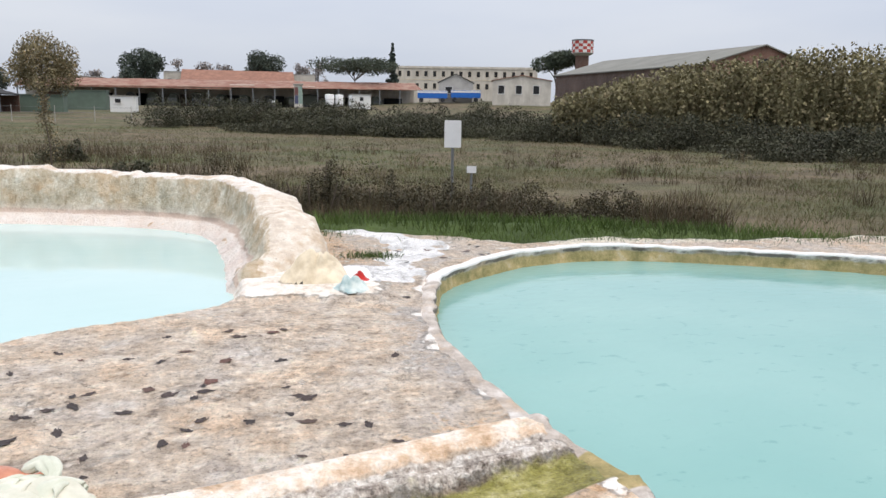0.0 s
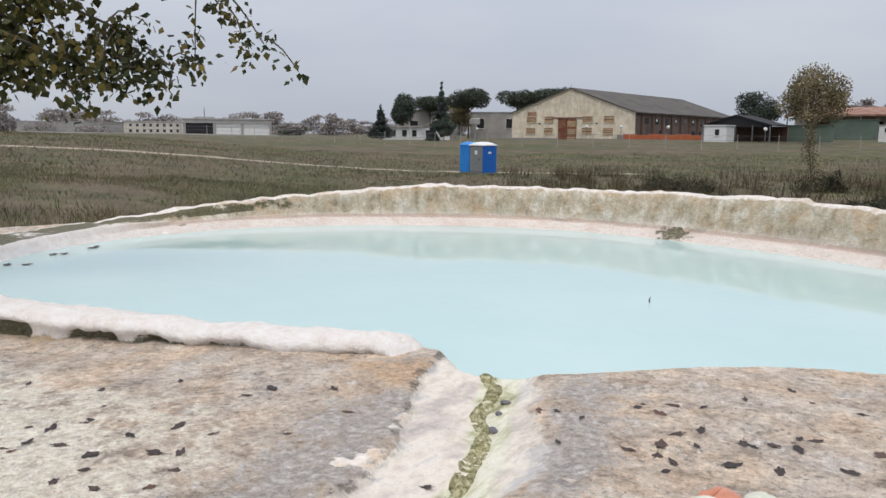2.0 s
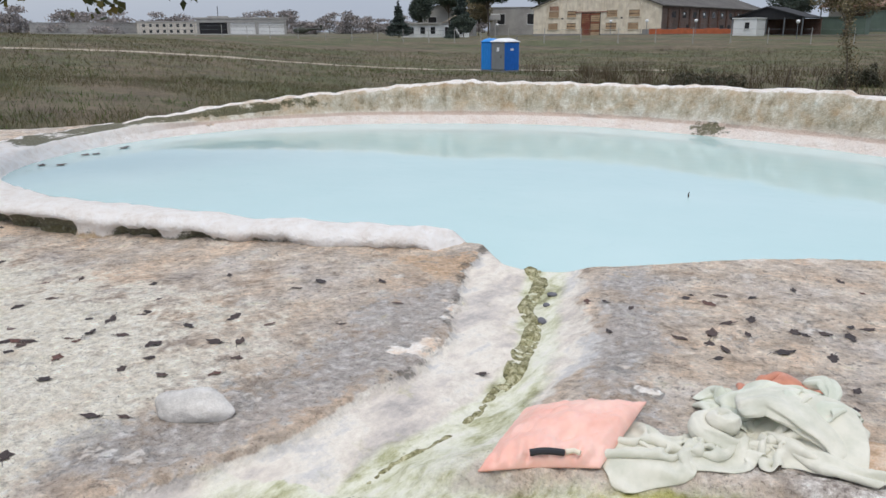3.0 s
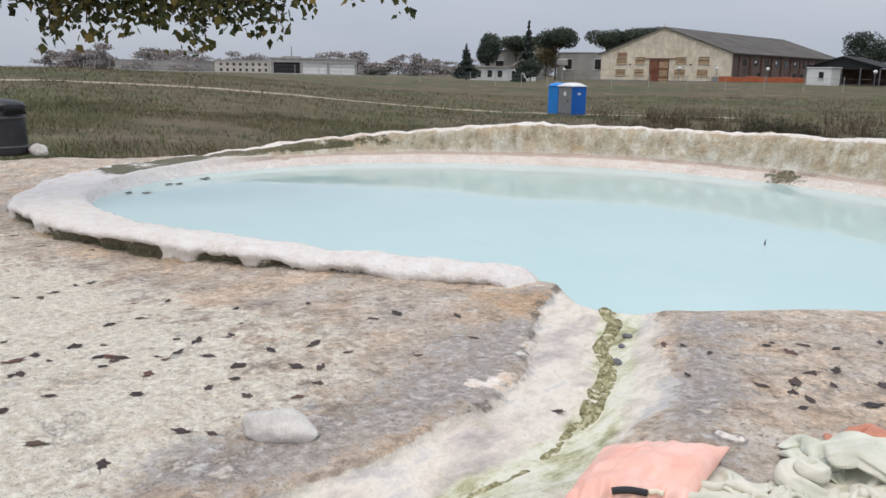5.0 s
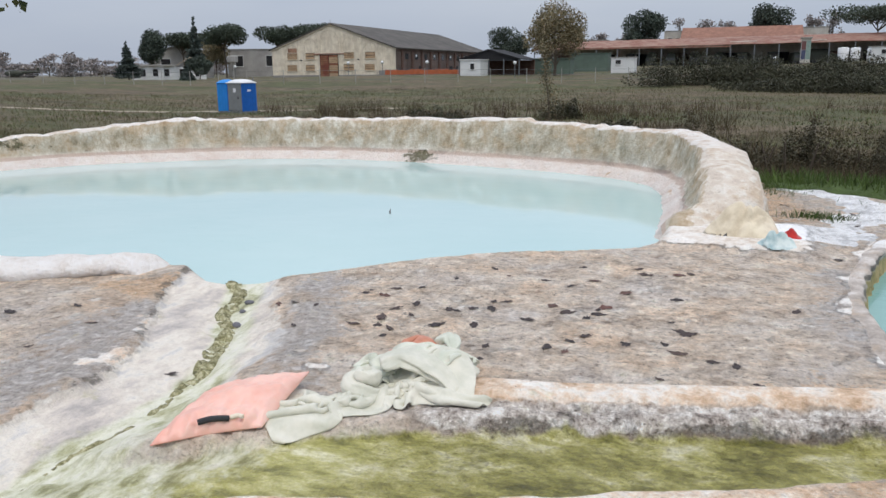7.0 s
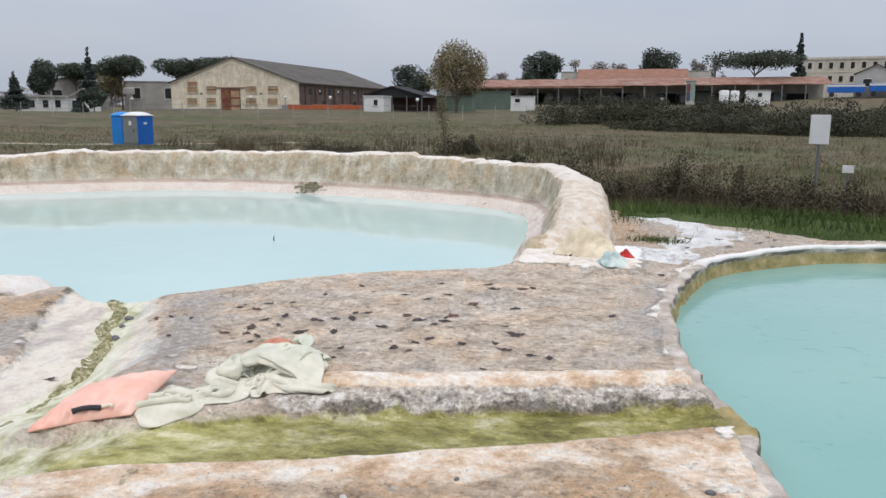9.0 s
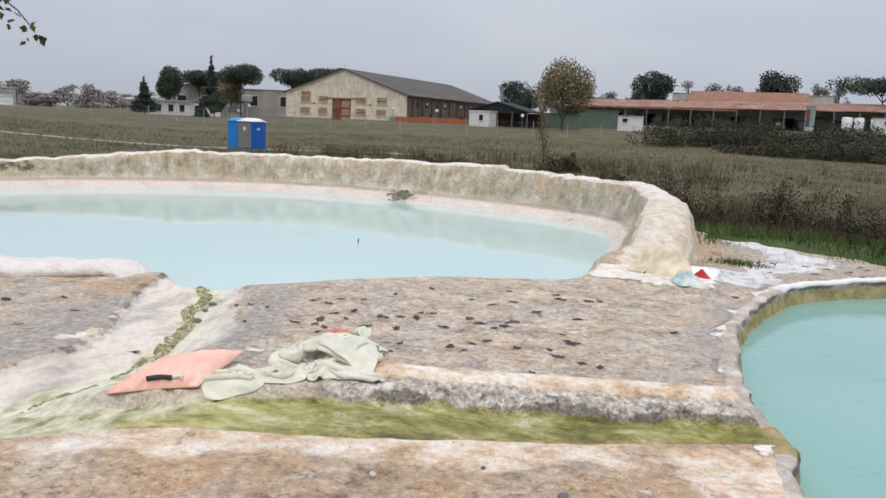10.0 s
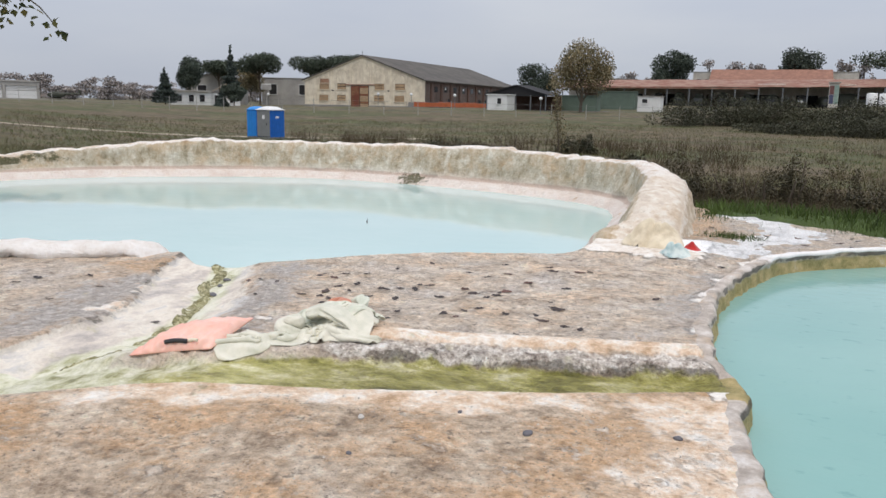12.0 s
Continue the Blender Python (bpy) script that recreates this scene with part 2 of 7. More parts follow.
    col = mix(nd, ln, maths(nd, ln, "MULTIPLY", film, 0.9), col, ramp(nd, ln, noise_node(nd, ln, 5.0, 8, 0.72, (1.6, 0.6, 1)), [(0.37, (0.2, 0.2, 0.07)), (0.43, (0.42, 0.42, 0.23)), (0.49, (0.6, 0.6, 0.43)), (0.56, (0.74, 0.735, 0.6)), (0.66, (0.78, 0.75, 0.67))]))
    # knobbly lower roll of the bank
    col = mix(nd, ln, maths(nd, ln, "MULTIPLY", ragged(nd, ln, attr(nd, "face"), mid, 0.35, 0.7, 0.8), 0.9), col, ramp(nd, ln, noise_node(nd, ln, 13.0, 8, 0.75), [(0.36, (0.2, 0.17, 0.15)), (0.43, (0.46, 0.4, 0.355)), (0.51, (0.64, 0.59, 0.54)), (0.6, (0.84, 0.81, 0.77))]))
    # dark broken lines at the bank's foot, below its lip and along the gully's brink
    col = mix(nd, ln, maths(nd, ln, "MULTIPLY", ragged(nd, ln, attr(nd, "crust"), noise_node(nd, ln, 8.0, 8, 0.75), 0.42, 0.64, 1.6), 0.72), col, ramp(nd, ln, tiny, [(0.38, (0.04, 0.036, 0.028)), (0.68, (0.19, 0.16, 0.12))]))
    # algae in the water channels
    al = ragged(nd, ln, attr(nd, "algae"), mid, 0.15, 0.65, 0.7)
    col = mix(nd, ln, maths(nd, ln, "MULTIPLY", al, 0.94), col, ramp(nd, ln, noise_node(nd, ln, 3.4, 10, 0.78, (0.8, 1.4, 1)), [(0.35, (0.09, 0.09, 0.014)), (0.43, (0.21, 0.2, 0.04)), (0.5, (0.38, 0.36, 0.1)), (0.56, (0.53, 0.5, 0.22)), (0.64, (0.74, 0.71, 0.5))]))
    col = mix(nd, ln, maths(nd, ln, "MULTIPLY", ragged(nd, ln, attr(nd, "moss"), fine, 0.5, 0.75, 1.3), 0.85), col, ramp(nd, ln, tiny, [(0.3, (0.08, 0.085, 0.02)), (0.7, (0.24, 0.25, 0.09))]))
    # pale and dark grit
    grit = ramp(nd, ln, tiny, [(0.34, (0.5, 0.47, 0.45)), (0.41, (1, 1, 1)), (0.6, (1, 1, 1)), (0.68, (1.22, 1.22, 1.2))])
    smooth_ = maths(nd, ln, "MAXIMUM", maths(nd, ln, "MULTIPLY", wh, 0.75), maths(nd, ln, "MAXIMUM", maths(nd, ln, "MULTIPLY", attr(nd, "cream"), 0.7), maths(nd, ln, "MAXIMUM", attr(nd, "flow"), attr(nd, "film"))), True)
    dry = maths(nd, ln, "SUBTRACT", 1.0, smooth_, True)
    col = mix(nd, ln, dry, col, grit, "MULTIPLY")
    grain = ramp(nd, ln, noise_node(nd, ln, 26.0, 9, 0.82), [(0.36, (0.58, 0.56, 0.54)), (0.45, (1.06, 1.05, 1.04)), (0.55, (1.24, 1.24, 1.24)), (0.64, (1.6, 1.6, 1.58))])
    col = mix(nd, ln, maths(nd, ln, "ADD", maths(nd, ln, "MULTIPLY", dry, 0.7), 0.2), col, grain, "MULTIPLY")
    ln.new(col, b.inputs["Base Color"])
    rough = nd.new("ShaderNodeMapRange")
    rough.inputs["To Min"].default_value, rough.inputs["To Max"].default_value = 0.85, 0.3
    ln.new(maths(nd, ln, "MAXIMUM", maths(nd, ln, "MAXIMUM", al, maths(nd, ln, "MULTIPLY", film, 0.8)), maths(nd, ln, "MULTIPLY", attr(nd, "grey"), 0.5)), rough.inputs["Value"])
    ln.new(rough.outputs["Result"], b.inputs["Roughness"])
    h = maths(nd, ln, "ADD", maths(nd, ln, "MULTIPLY", mid, 1.2), maths(nd, ln, "ADD", maths(nd, ln, "MULTIPLY", fine, 0.7), maths(nd, ln, "MULTIPLY", tiny, 0.35)))
    h = maths(nd, ln, "MULTIPLY", h, maths(nd, ln, "ADD", maths(nd, ln, "MULTIPLY", dry, 0.75), 0.25))
    bump(nd, ln, b, h, 0.95, 0.035)
    return m


def rim_crust():
    m, nd, ln, b = material("rim_crust", 0.85)
    mid, fine, tiny = (noise_node(nd, ln, k, 6, 0.65) for k in (2.2, 9.0, 38.0))
    drip = noise_node(nd, ln, 5.0, 9, 0.76, (1, 1, 0.6))
    band = attr(nd, "band")
    wall = ramp(nd, ln, drip, [(0.36, (0.27, 0.215, 0.135)), (0.43, (0.45, 0.37, 0.26)), (0.52, (0.57, 0.5, 0.385)), (0.62, (0.76, 0.72, 0.63))])
    wall = mix(nd, ln, ramp(nd, ln, mid, [(0.46, (0, 0, 0)), (0.6, (0.7, 0.7, 0.7))]), wall, ramp(nd, ln, drip, [(0.32, (0.46, 0.3, 0.16)), (0.7, (0.66, 0.52, 0.36))]))
    # pale green-grey bloom in the damp lower half
    damp = maths(nd, ln, "MULTIPLY", ramp(nd, ln, noise_node(nd, ln, 1.6, 6, 0.7), [(0.42, (0, 0, 0)), (0.6, (0.6, 0.6, 0.6))]), ramp(nd, ln, band, [(0.32, (1, 1, 1)), (0.6, (0.25, 0.25, 0.25))]))
    wall = mix(nd, ln, damp, wall, ramp(nd, ln, drip, [(0.3, (0.4, 0.385, 0.29)), (0.7, (0.66, 0.65, 0.56))]))
    white = ramp(nd, ln, fine, [(0.28, (0.66, 0.56, 0.47)), (0.45, (0.81, 0.75, 0.69)), (0.7, (0.88, 0.86, 0.84))])
    # ledge at the water, crest, outer face
    ledge = ramp(nd, ln, band, [(0.24, (1, 1, 1)), (0.4, (0, 0, 0))])
    crest = ramp(nd, ln, band, [(0.6, (0, 0, 0)), (0.68, (0.95, 0.95, 0.95)), (0.84, (0.95, 0.95, 0.95)), (0.92, (0.1, 0.1, 0.1))])
    w = maths(nd, ln, "MAXIMUM", ledge, ragged(nd, ln, crest, fine, 0.3, 0.55, 1.0))
    col = mix(nd, ln, w, wall, mix(nd, ln, maths(nd, ln, "MULTIPLY", ledge, 0.6), white, ramp(nd, ln, mid, [(0.35, (0.66, 0.52, 0.45)), (0.6, (0.8, 0.72, 0.66))])))
    line = ramp(nd, ln, band, [(0.22, (0, 0, 0)), (0.27, (1, 1, 1)), (0.31, (1, 1, 1)), (0.36, (0, 0, 0))])
    col = mix(nd, ln, maths(nd, ln, "MULTIPLY", ragged(nd, ln, line, mid, 0.4, 0.9, 1.8), 0.6), col, (0.52, 0.36, 0.28))
    gold = ramp(nd, ln, noise_node(nd, ln, 2.4, 7, 0.7), [(0.5, (0, 0, 0)), (0.6, (1, 1, 1))])
    col = mix(nd, ln, maths(nd, ln, "MULTIPLY", gold, maths(nd, ln, "MULTIPLY", crest, 0.6)), col, (0.56, 0.4, 0.25))
    col = mix(nd, ln, ragged(nd, ln, attr(nd, "gild"), fine, 0.4, 0.9, 0.8), col, ramp(nd, ln, fine, [(0.3, (0.4, 0.28, 0.16)), (0.45, (0.66, 0.52, 0.36)), (0.6, (0.84, 0.78, 0.69))]))
    col = mix(nd, ln, maths(nd, ln, "MULTIPLY", attr(nd, "frost"), 0.95), col, ramp(nd, ln, fine, [(0.28, (0.76, 0.69, 0.63)), (0.5, (0.87, 0.83, 0.79)), (0.7, (0.92, 0.9, 0.88))]))
    # moss; its mask also paints the shade of the hollows under the overhang
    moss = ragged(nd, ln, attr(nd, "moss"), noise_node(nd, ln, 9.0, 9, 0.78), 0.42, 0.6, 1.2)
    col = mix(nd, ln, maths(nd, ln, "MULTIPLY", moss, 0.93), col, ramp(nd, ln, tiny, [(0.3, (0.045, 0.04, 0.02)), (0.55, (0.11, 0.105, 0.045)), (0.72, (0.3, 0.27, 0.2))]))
    pits = ramp(nd, ln, tiny, [(0.3, (0.5, 0.43, 0.36)), (0.38, (1, 1, 1))])
    spots_ = ramp(nd, ln, noise_node(nd, ln, 10.0, 8, 0.75), [(0.31, (0.3, 0.24, 0.17)), (0.37, (1, 1, 1)), (0.6, (1, 1, 1)), (0.68, (1.18, 1.18, 1.16))])
    rough_ = maths(nd, ln, "SUBTRACT", 0.7, maths(nd, ln, "MULTIPLY", attr(nd, "frost"), 0.6), True)
    col = mix(nd, ln, rough_, col, spots_, "MULTIPLY")
    col = mix(nd, ln, rough_, col, pits, "MULTIPLY")
    ln.new(col, b.inputs["Base Color"])
    h = maths(nd, ln, "ADD", fine, maths(nd, ln, "MULTIPLY", tiny, 0.4))
    bump(nd, ln, b, h, 1.0, 0.05)
    return m


def edge_crust():
    """Worn edge of the lower pool: grey-white crust above, ochre and olive where the water stands and falls."""
    m, nd, ln, b = material("edge_crust", 0.8)
    mid, fine, tiny = (noise_node(nd, ln, k, 8, 0.72) for k in (5.0, 15.0, 60.0))
    top = ramp(nd, ln, mid, [(0.3, (0.3, 0.255, 0.225)), (0.44, (0.47, 0.41, 0.36)), (0.56, (0.64, 0.58, 0.53)), (0.7, (0.82, 0.79, 0.76))])
    top = mix(nd, ln, ramp(nd, ln, noise_node(nd, ln, 2.4, 7, 0.7), [(0.52, (0, 0, 0)), (0.64, (0.7, 0.7, 0.7))]), top, (0.6, 0.45, 0.31))
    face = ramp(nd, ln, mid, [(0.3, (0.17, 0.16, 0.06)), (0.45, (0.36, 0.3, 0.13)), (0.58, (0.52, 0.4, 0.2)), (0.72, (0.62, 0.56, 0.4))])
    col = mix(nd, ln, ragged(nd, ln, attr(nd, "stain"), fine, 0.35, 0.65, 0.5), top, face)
    # dark broken band just below the lip
    col = mix(nd, ln, maths(nd, ln, "MULTIPLY", ragged(nd, ln, attr(nd, "dark_lip"), noise_node(nd, ln, 9.0, 8, 0.75), 0.5, 0.7, 1.3), 0.8), col, (0.09, 0.078, 0.066))
    col = mix(nd, ln, ragged(nd, ln, attr(nd, "lime"), mid, 0.4, 0.6, 0.5), col, (0.87, 0.86, 0.85))
    col = mix(nd, ln, 0.6, col, ramp(nd, ln, tiny, [(0.34, (0.5, 0.47, 0.44)), (0.42, (1, 1, 1))]), "MULTIPLY")
    ln.new(col, b.inputs["Base Color"])
    bump(nd, ln, b, maths(nd, ln, "ADD", mid, maths(nd, ln, "MULTIPLY", fine, 0.6)), 1.0, 0.03)
    return m


def milky_water(name, deep, pale, ripple, scale, fleck):
    m, nd, ln, b = material(name, 0.04)
    n = noise_node(nd, ln, 0.5, 4, 0.5)
    blots = ramp(nd, ln, noise_node(nd, ln, 5.5, 6, 0.66, (1.0, 1.5, 1)), [(0.61, (1, 1, 1)), (0.67, fleck)])
    ln.new(mix(nd, ln, 1.0, ramp(nd, ln, n, [(0.3, deep), (0.7, pale)]), blots, "MULTIPLY"), b.inputs["Base Color"])
    b.inputs["IOR"].default_value = 1.33
    bump(nd, ln, b, noise_node(nd, ln, scale, 3, 0.5, (1, 1.6, 1)), ripple, 0.012)
    return m


def field_grass():
    m, nd, ln, b = material("field_grass", 0.95)
    big, mid, fine = noise_node(nd, ln, 0.09, 6, 0.65, (0.7, 1.6, 1)), noise_node(nd, ln, 0.5, 6, 0.7), noise_node(nd, ln, 7.0, 4, 0.7)
    dry = ramp(nd, ln, mid, [(0.3, (0.065, 0.048, 0.028)), (0.5, (0.12, 0.092, 0.055)), (0.7, (0.19, 0.15, 0.095))])
    green = ramp(nd, ln, mid, [(0.3, (0.04, 0.05, 0.015)), (0.7, (0.1, 0.115, 0.04))])
    col = mix(nd, ln, ramp(nd, ln, big, [(0.42, (0, 0, 0)), (0.6, (0.85, 0.85, 0.85))]), dry, green)
    col = mix(nd, ln, maths(nd, ln, "MULTIPLY", attr(nd, "lush"), 0.9), col, ramp(nd, ln, mid, [(0.3, (0.03, 0.055, 0.012)), (0.7, (0.08, 0.13, 0.03))]))
    col = mix(nd, ln, ragged(nd, ln, attr(nd, "track"), fine, 0.3, 0.8, 0.7), col, (0.42, 0.36, 0.28))
    col = mix(nd, ln, attr(nd, "paving"), col, ramp(nd, ln, mid, [(0.3, (0.2, 0.19, 0.18)), (0.7, (0.3, 0.29, 0.27))]))
    col = mix(nd, ln, 0.5, col, ramp(nd, ln, fine, [(0.3, (0.5, 0.5, 0.5)), (0.7, (1.4, 1.4, 1.4))]), "MULTIPLY")
    ln.new(col, b.inputs["Base Color"])
    bump(nd, ln, b, fine, 1.0, 0.08)
    return m


def foliage(name, dark, light, scale=0.4, autumn=None):
    """Leaves: every leaf or clump its own tone, and lighter and darker masses."""
    m, nd, ln, b = material(name, 0.6)
    geo = nd.new("ShaderNodeNewGeometry")
    tone = ramp(nd, ln, geo.outputs["Random Per Island"], [(0.0, dark), (1.0, light)] if not autumn else [(0.0, dark), (0.7, light), (1.0, autumn)])
    mass = ramp(nd, ln, noise_node(nd, ln, scale, 3), [(0.35, (0.7, 0.7, 0.7)), (0.65, (1.25, 1.25, 1.25))])
    ln.new(mix(nd, ln, 1.0, tone, mass, "MULTIPLY"), b.inputs["Base Color"])
    b.inputs["Specular IOR Level"].default_value = 0.2
    return m


M_TRAV = travertine()
M_RIM = rim_crust()
M_EDGE = edge_crust()
M_FIELD = field_grass()
M_WATER_A = milky_water("milky_water", (0.45, 0.63, 0.62), (0.51, 0.67, 0.66), 0.08, 3.0, (0.97, 0.98, 0.98))
M_WATER_B = milky_water("turquoise_water", (0.21, 0.405, 0.38), (0.27, 0.46, 0.43), 0.3, 6.0, (0.78, 0.86, 0.86))

# ---- lie of the land ----
POOL_A = [(-0.30, 6.6), (-0.4, 6.41), (-0.84, 6.03), (-1.34, 5.83), (-1.78, 5.52), (-2.2, 5.05), (-2.5, 4.73), (-2.8, 4.5), (-3.1, 4.4), (-3.45, 4.58),
          (-3.98, 4.5), (-4.64, 4.17), (-5.3, 3.95), (-6.0, 3.7), (-6.97, 3.4), (-7.96, 3.3), (-8.8, 3.4), (-9.6, 3.7), (-10.3, 4.4), (-10.9, 5.5),
          (-11.1, 6.9), (-10.8, 8.4), (-10.0, 9.7), (-9.0, 10.6), (-7.8, 11.4), (-6.5, 11.8), (-5.0, 11.8), (-3.7, 11.6), (-2.6, 11.3), (-1.7, 10.95),
          (-1.0, 10.45), (-0.65, 9.8), (-0.5, 9.0), (-0.4, 8.0), (-0.34, 7.2)]
POOL_B = [(1.7, 1.5), (1.56, 2.1), (1.49, 2.5), (1.44, 2.85), (1.43, 3.1), (1.38, 3.32), (1.24, 3.5), (1.19, 3.9), (1.15, 4.4), (1.12, 5.0), (1.15, 5.5), (1.28, 6.2),
          (1.5, 7.0), (1.86, 7.45), (2.3, 7.85), (2.8, 8.15), (3.5, 8.28), (4.2, 8.2), (5.0, 7.85), (5.76, 7.45), (6.3, 7.1), (7.0, 6.4),
          (7.6, 5.2), (7.6, 3.5), (7.0, 1.8), (5.5, 0.5), (3.5, 0.0), (2.2, 0.5)]
POOL_A = rounded(POOL_A, True, 0.08)
POOL_B = rounded(POOL_B, True, 0.12)
WATER_A, WATER_B = -0.07, -0.155
GULLY = rounded([(-3.05, 4.6), (-2.7, 4.05), (-2.4, 3.6), (-2.2, 3.2), (-2.08, 2.85), (-2.03, 2.4), (-2.02, 2.0), (-2.1, 1.5), (-2.4, 0.9), (-3.2, 0.0), (-4.5, -0.8)], False, 0.15)
MOSS_LINE = rounded([(-2.98, 4.55), (-2.66, 4.0), (-2.42, 3.6), (-2.2, 3.2), (-2.08, 2.87), (-2.05, 2.6), (-2.04, 2.3), (-2.05, 2.05), (-2.0, 1.8)], False, 0.08)
# the two edges of the green channel: the foot of its far bank, and its near edge
CHANNEL_FAR = rounded([(-1.95, 1.9), (-1.7, 2.08), (-1.26, 2.45), (-0.99, 2.6), (-0.68, 2.73), (-0.1, 2.92), (0.45, 3.1), (1.0, 3.27), (1.5, 3.38)], False, 0.15)
CHANNEL_NEAR = rounded([(-2.0, 1.06), (-1.78, 1.43), (-1.49, 1.7), (-1.15, 1.96), (-0.7, 2.14), (-0.3, 2.28), (0.15, 2.52), (0.65, 2.76), (1.15, 3.03), (1.6, 3.2)], False, 0.15)


def field_height(x, y):
    """Height of the field: it falls away behind the mound, dips, and rises again to the buildings and to the hill."""
    r = np.hypot(x, y)
    th = np.degrees(np.arctan2(-x, y))
    right = -1.45 * step(10.5, 17, r) + (2.15 - 0.5 * step(27, 38, th)) * step(62, 140, r)
    right = right + 1.3 * step(145, 190, r) * step(25, 8, th) + 2.5 * step(150, 200, r) * step(0, -18, th)
    left = -0.25 * step(10, 15, r) + 1.75 * step(20, 95, r)
    h = step(38, 74, th) * step(200, 120, th)
    z = right * (1 - h) + left * h
    z = np.where(y < 2, np.maximum(z, -0.3 - 1.1 * step(-2, -14, y)), z)
    return z + 0.06 * fractal(x, y, 3.0, 11, 3) * step(9, 14, r) + 0.25 * fractal(x, y, 30, 21, 2) * step(25, 60, r)


def gz(x, y):
    return float(field_height(np.array([float(x)]), np.array([float(y)]))[0])


APRON = [(-20, -6), (9, -6), (9.5, 8.6), (7.5, 8.9), (5.5, 8.9), (4.0, 9.1), (2.6, 9.3), (1.9, 9.7), (1.3, 10.3), (0.7, 10.4), (0.4, 11.2), (-1, 13), (-5, 14), (-9, 13.2), (-12, 10.5), (-13.2, 7), (-14.5, 4.4), (-20, 3.6)]


def platform(x, y):
    """Heights of the travertine and the masks for what lies on it."""
    da, db = area_distance(x, y, POOL_A), area_distance(x, y, POOL_B)
    n1, n2, n3 = fractal(x, y, 1.3, 1), fractal(x, y, 0.35, 5), fractal(x, y, 0.09, 9, 3)
    z = 0.025 * n1 + 0.012 * n2 + 0.005 * n3
    # lower ground out on the dirt side
    z -= 0.13 * step(-3.5, -6.5, x) * step(4.5, 3.0, y)
    # gully: the slab on its west side ends in a broken edge, the east side runs down into it
    dg, ag, sg = line_distance(x, y, GULLY)
    wide = 0.36 + 0.05 * np.sin(ag * 9) + 0.06 * n1 - 0.03 * step(0.3, 0.5, ag)
    west = sg < 0
    rag_ = dg + 0.05 * n2 + 0.03 * n3
    brink = np.where(west, step(wide * 1.02, wide * 0.9, rag_), step(wide * 1.25, wide * 0.5, dg + 0.05 * n2))
    fade = step(0.62, 0.5, ag)
    z -= step(-0.05, 0.4, da) * (0.045 * brink * (0.3 + 0.7 * fade) + 0.045 * step(wide * 0.9, 0.05, rag_) + 0.02 * step(0.13, 0.02, rag_)) + 0.05 * step(0.35, 0.0, da) * step(0.4, 0.15, dg)
    z += 0.014 * west * step(0.28, 0.05, dg - wide) * step(0.0, 0.04, rag_ - wide) * fade * (0.5 + n2)
    # channel: a bank with a raised lip on its far side, a low edge on the near side
    dfar, _, sfar = line_distance(x, y, CHANNEL_FAR)
    dnear, _, snear = line_distance(x, y, CHANNEL_NEAR)
    north, south = np.where(sfar > 0, dfar, -dfar), np.where(snear > 0, dnear, -dnear)
    east = step(-2.0, -1.5, x)
    cut = step(0.06, -0.03, north + 0.04 * n2 + 0.02 * n3) * step(-0.07, 0.05, south + 0.06 * n2 + 0.02 * n3)
    z -= 0.065 * cut * east * (0.6 + 0.4 * step(0.05, 0.35, db))
    nb = (north + 0.03 * n2 + 0.015 * n3) * (1.0 - 0.25 * step(-0.2, -0.9, x))
    lip = step(0.1, 0.17, nb) * step(0.42, 0.27, nb) * step(-1.2, -0.5, x)
    reach = step(-1.0, -0.6, x)
    roll = step(-0.02, 0.04, nb) * step(0.12, 0.08, nb) * reach
    z += 0.06 * lip + 0.02 * roll + 0.02 * n3 * step(0.25, 0.0, abs(north - 0.1)) + 0.025 * n2 * roll
    # white ledge at the foot of the rim's end
    ledge = step(6.2, 6.42, y + 0.1 * x + 0.12 * n2) * step(1.15, 0.7, x) * step(8.0, 7.2, y)
    z += 0.055 * ledge
    # basins
    za = np.where(da < 0.12, z * step(-0.02, 0.12, da) - 0.09 * step(0.1, -0.02, da) - 0.5 * step(0, -0.8, da), z)
    zb = np.where(db < 0.1, za - 0.7 * step(0.08, -0.1, db), za)
    dm, am, sm = line_distance(x, y, MOSS_LINE)
    low = step(2.9, 2.3, y)
    film = np.where(sm > 0, step(0.3 + 0.4 * low, 0.04, dm + 0.08 * n2), step(0.14, 0.0, dm + 0.05 * n2)) * step(1.0, 0.6, ag) * 0.95
    film = np.maximum(film, 0.85 * step(0.1, -0.1, north) * step(-0.08, 0.1, south + 0.05 * n2) * step(-0.6, -1.1, x) * step(-2.6, -2.1, x))
    algae = step(0.03, -0.04, north + 0.04 * n2) * step(-0.06, 0.08, south + 0.05 * n2) * step(-1.75, -0.75, x + 0.5 * n1) * step(0.0, 0.1, db)
    moss = step(0.05, 0.0, dm + 0.03 * n2) * (0.45 + 0.4 * n2)
    crust = np.maximum(step(0.05, 0.015, abs(nb + 0.0)) * step(-0.9, -0.2, x) * (0.68 + 0.5 * n2), 0.8 * step(0.03, 0.01, abs(nb - 0.12)) * step(-0.2, 0.4, x) * (0.5 + 0.6 * n2))
    crust = np.maximum(crust, west * fade * 0.5 * step(0.07, 0.02, abs(rag_ - wide * 1.04)) * step(2.0, 2.6, y))
    face = reach * step(-0.02, 0.02, nb) * step(0.15, 0.12, nb)
    flow = np.where(west, step(wide * 1.08, wide * 0.92, rag_), 1) * np.where(west, 1, step(wide * 1.15, wide * 0.35, dg + 0.12 * n2 + 0.04 * n3))
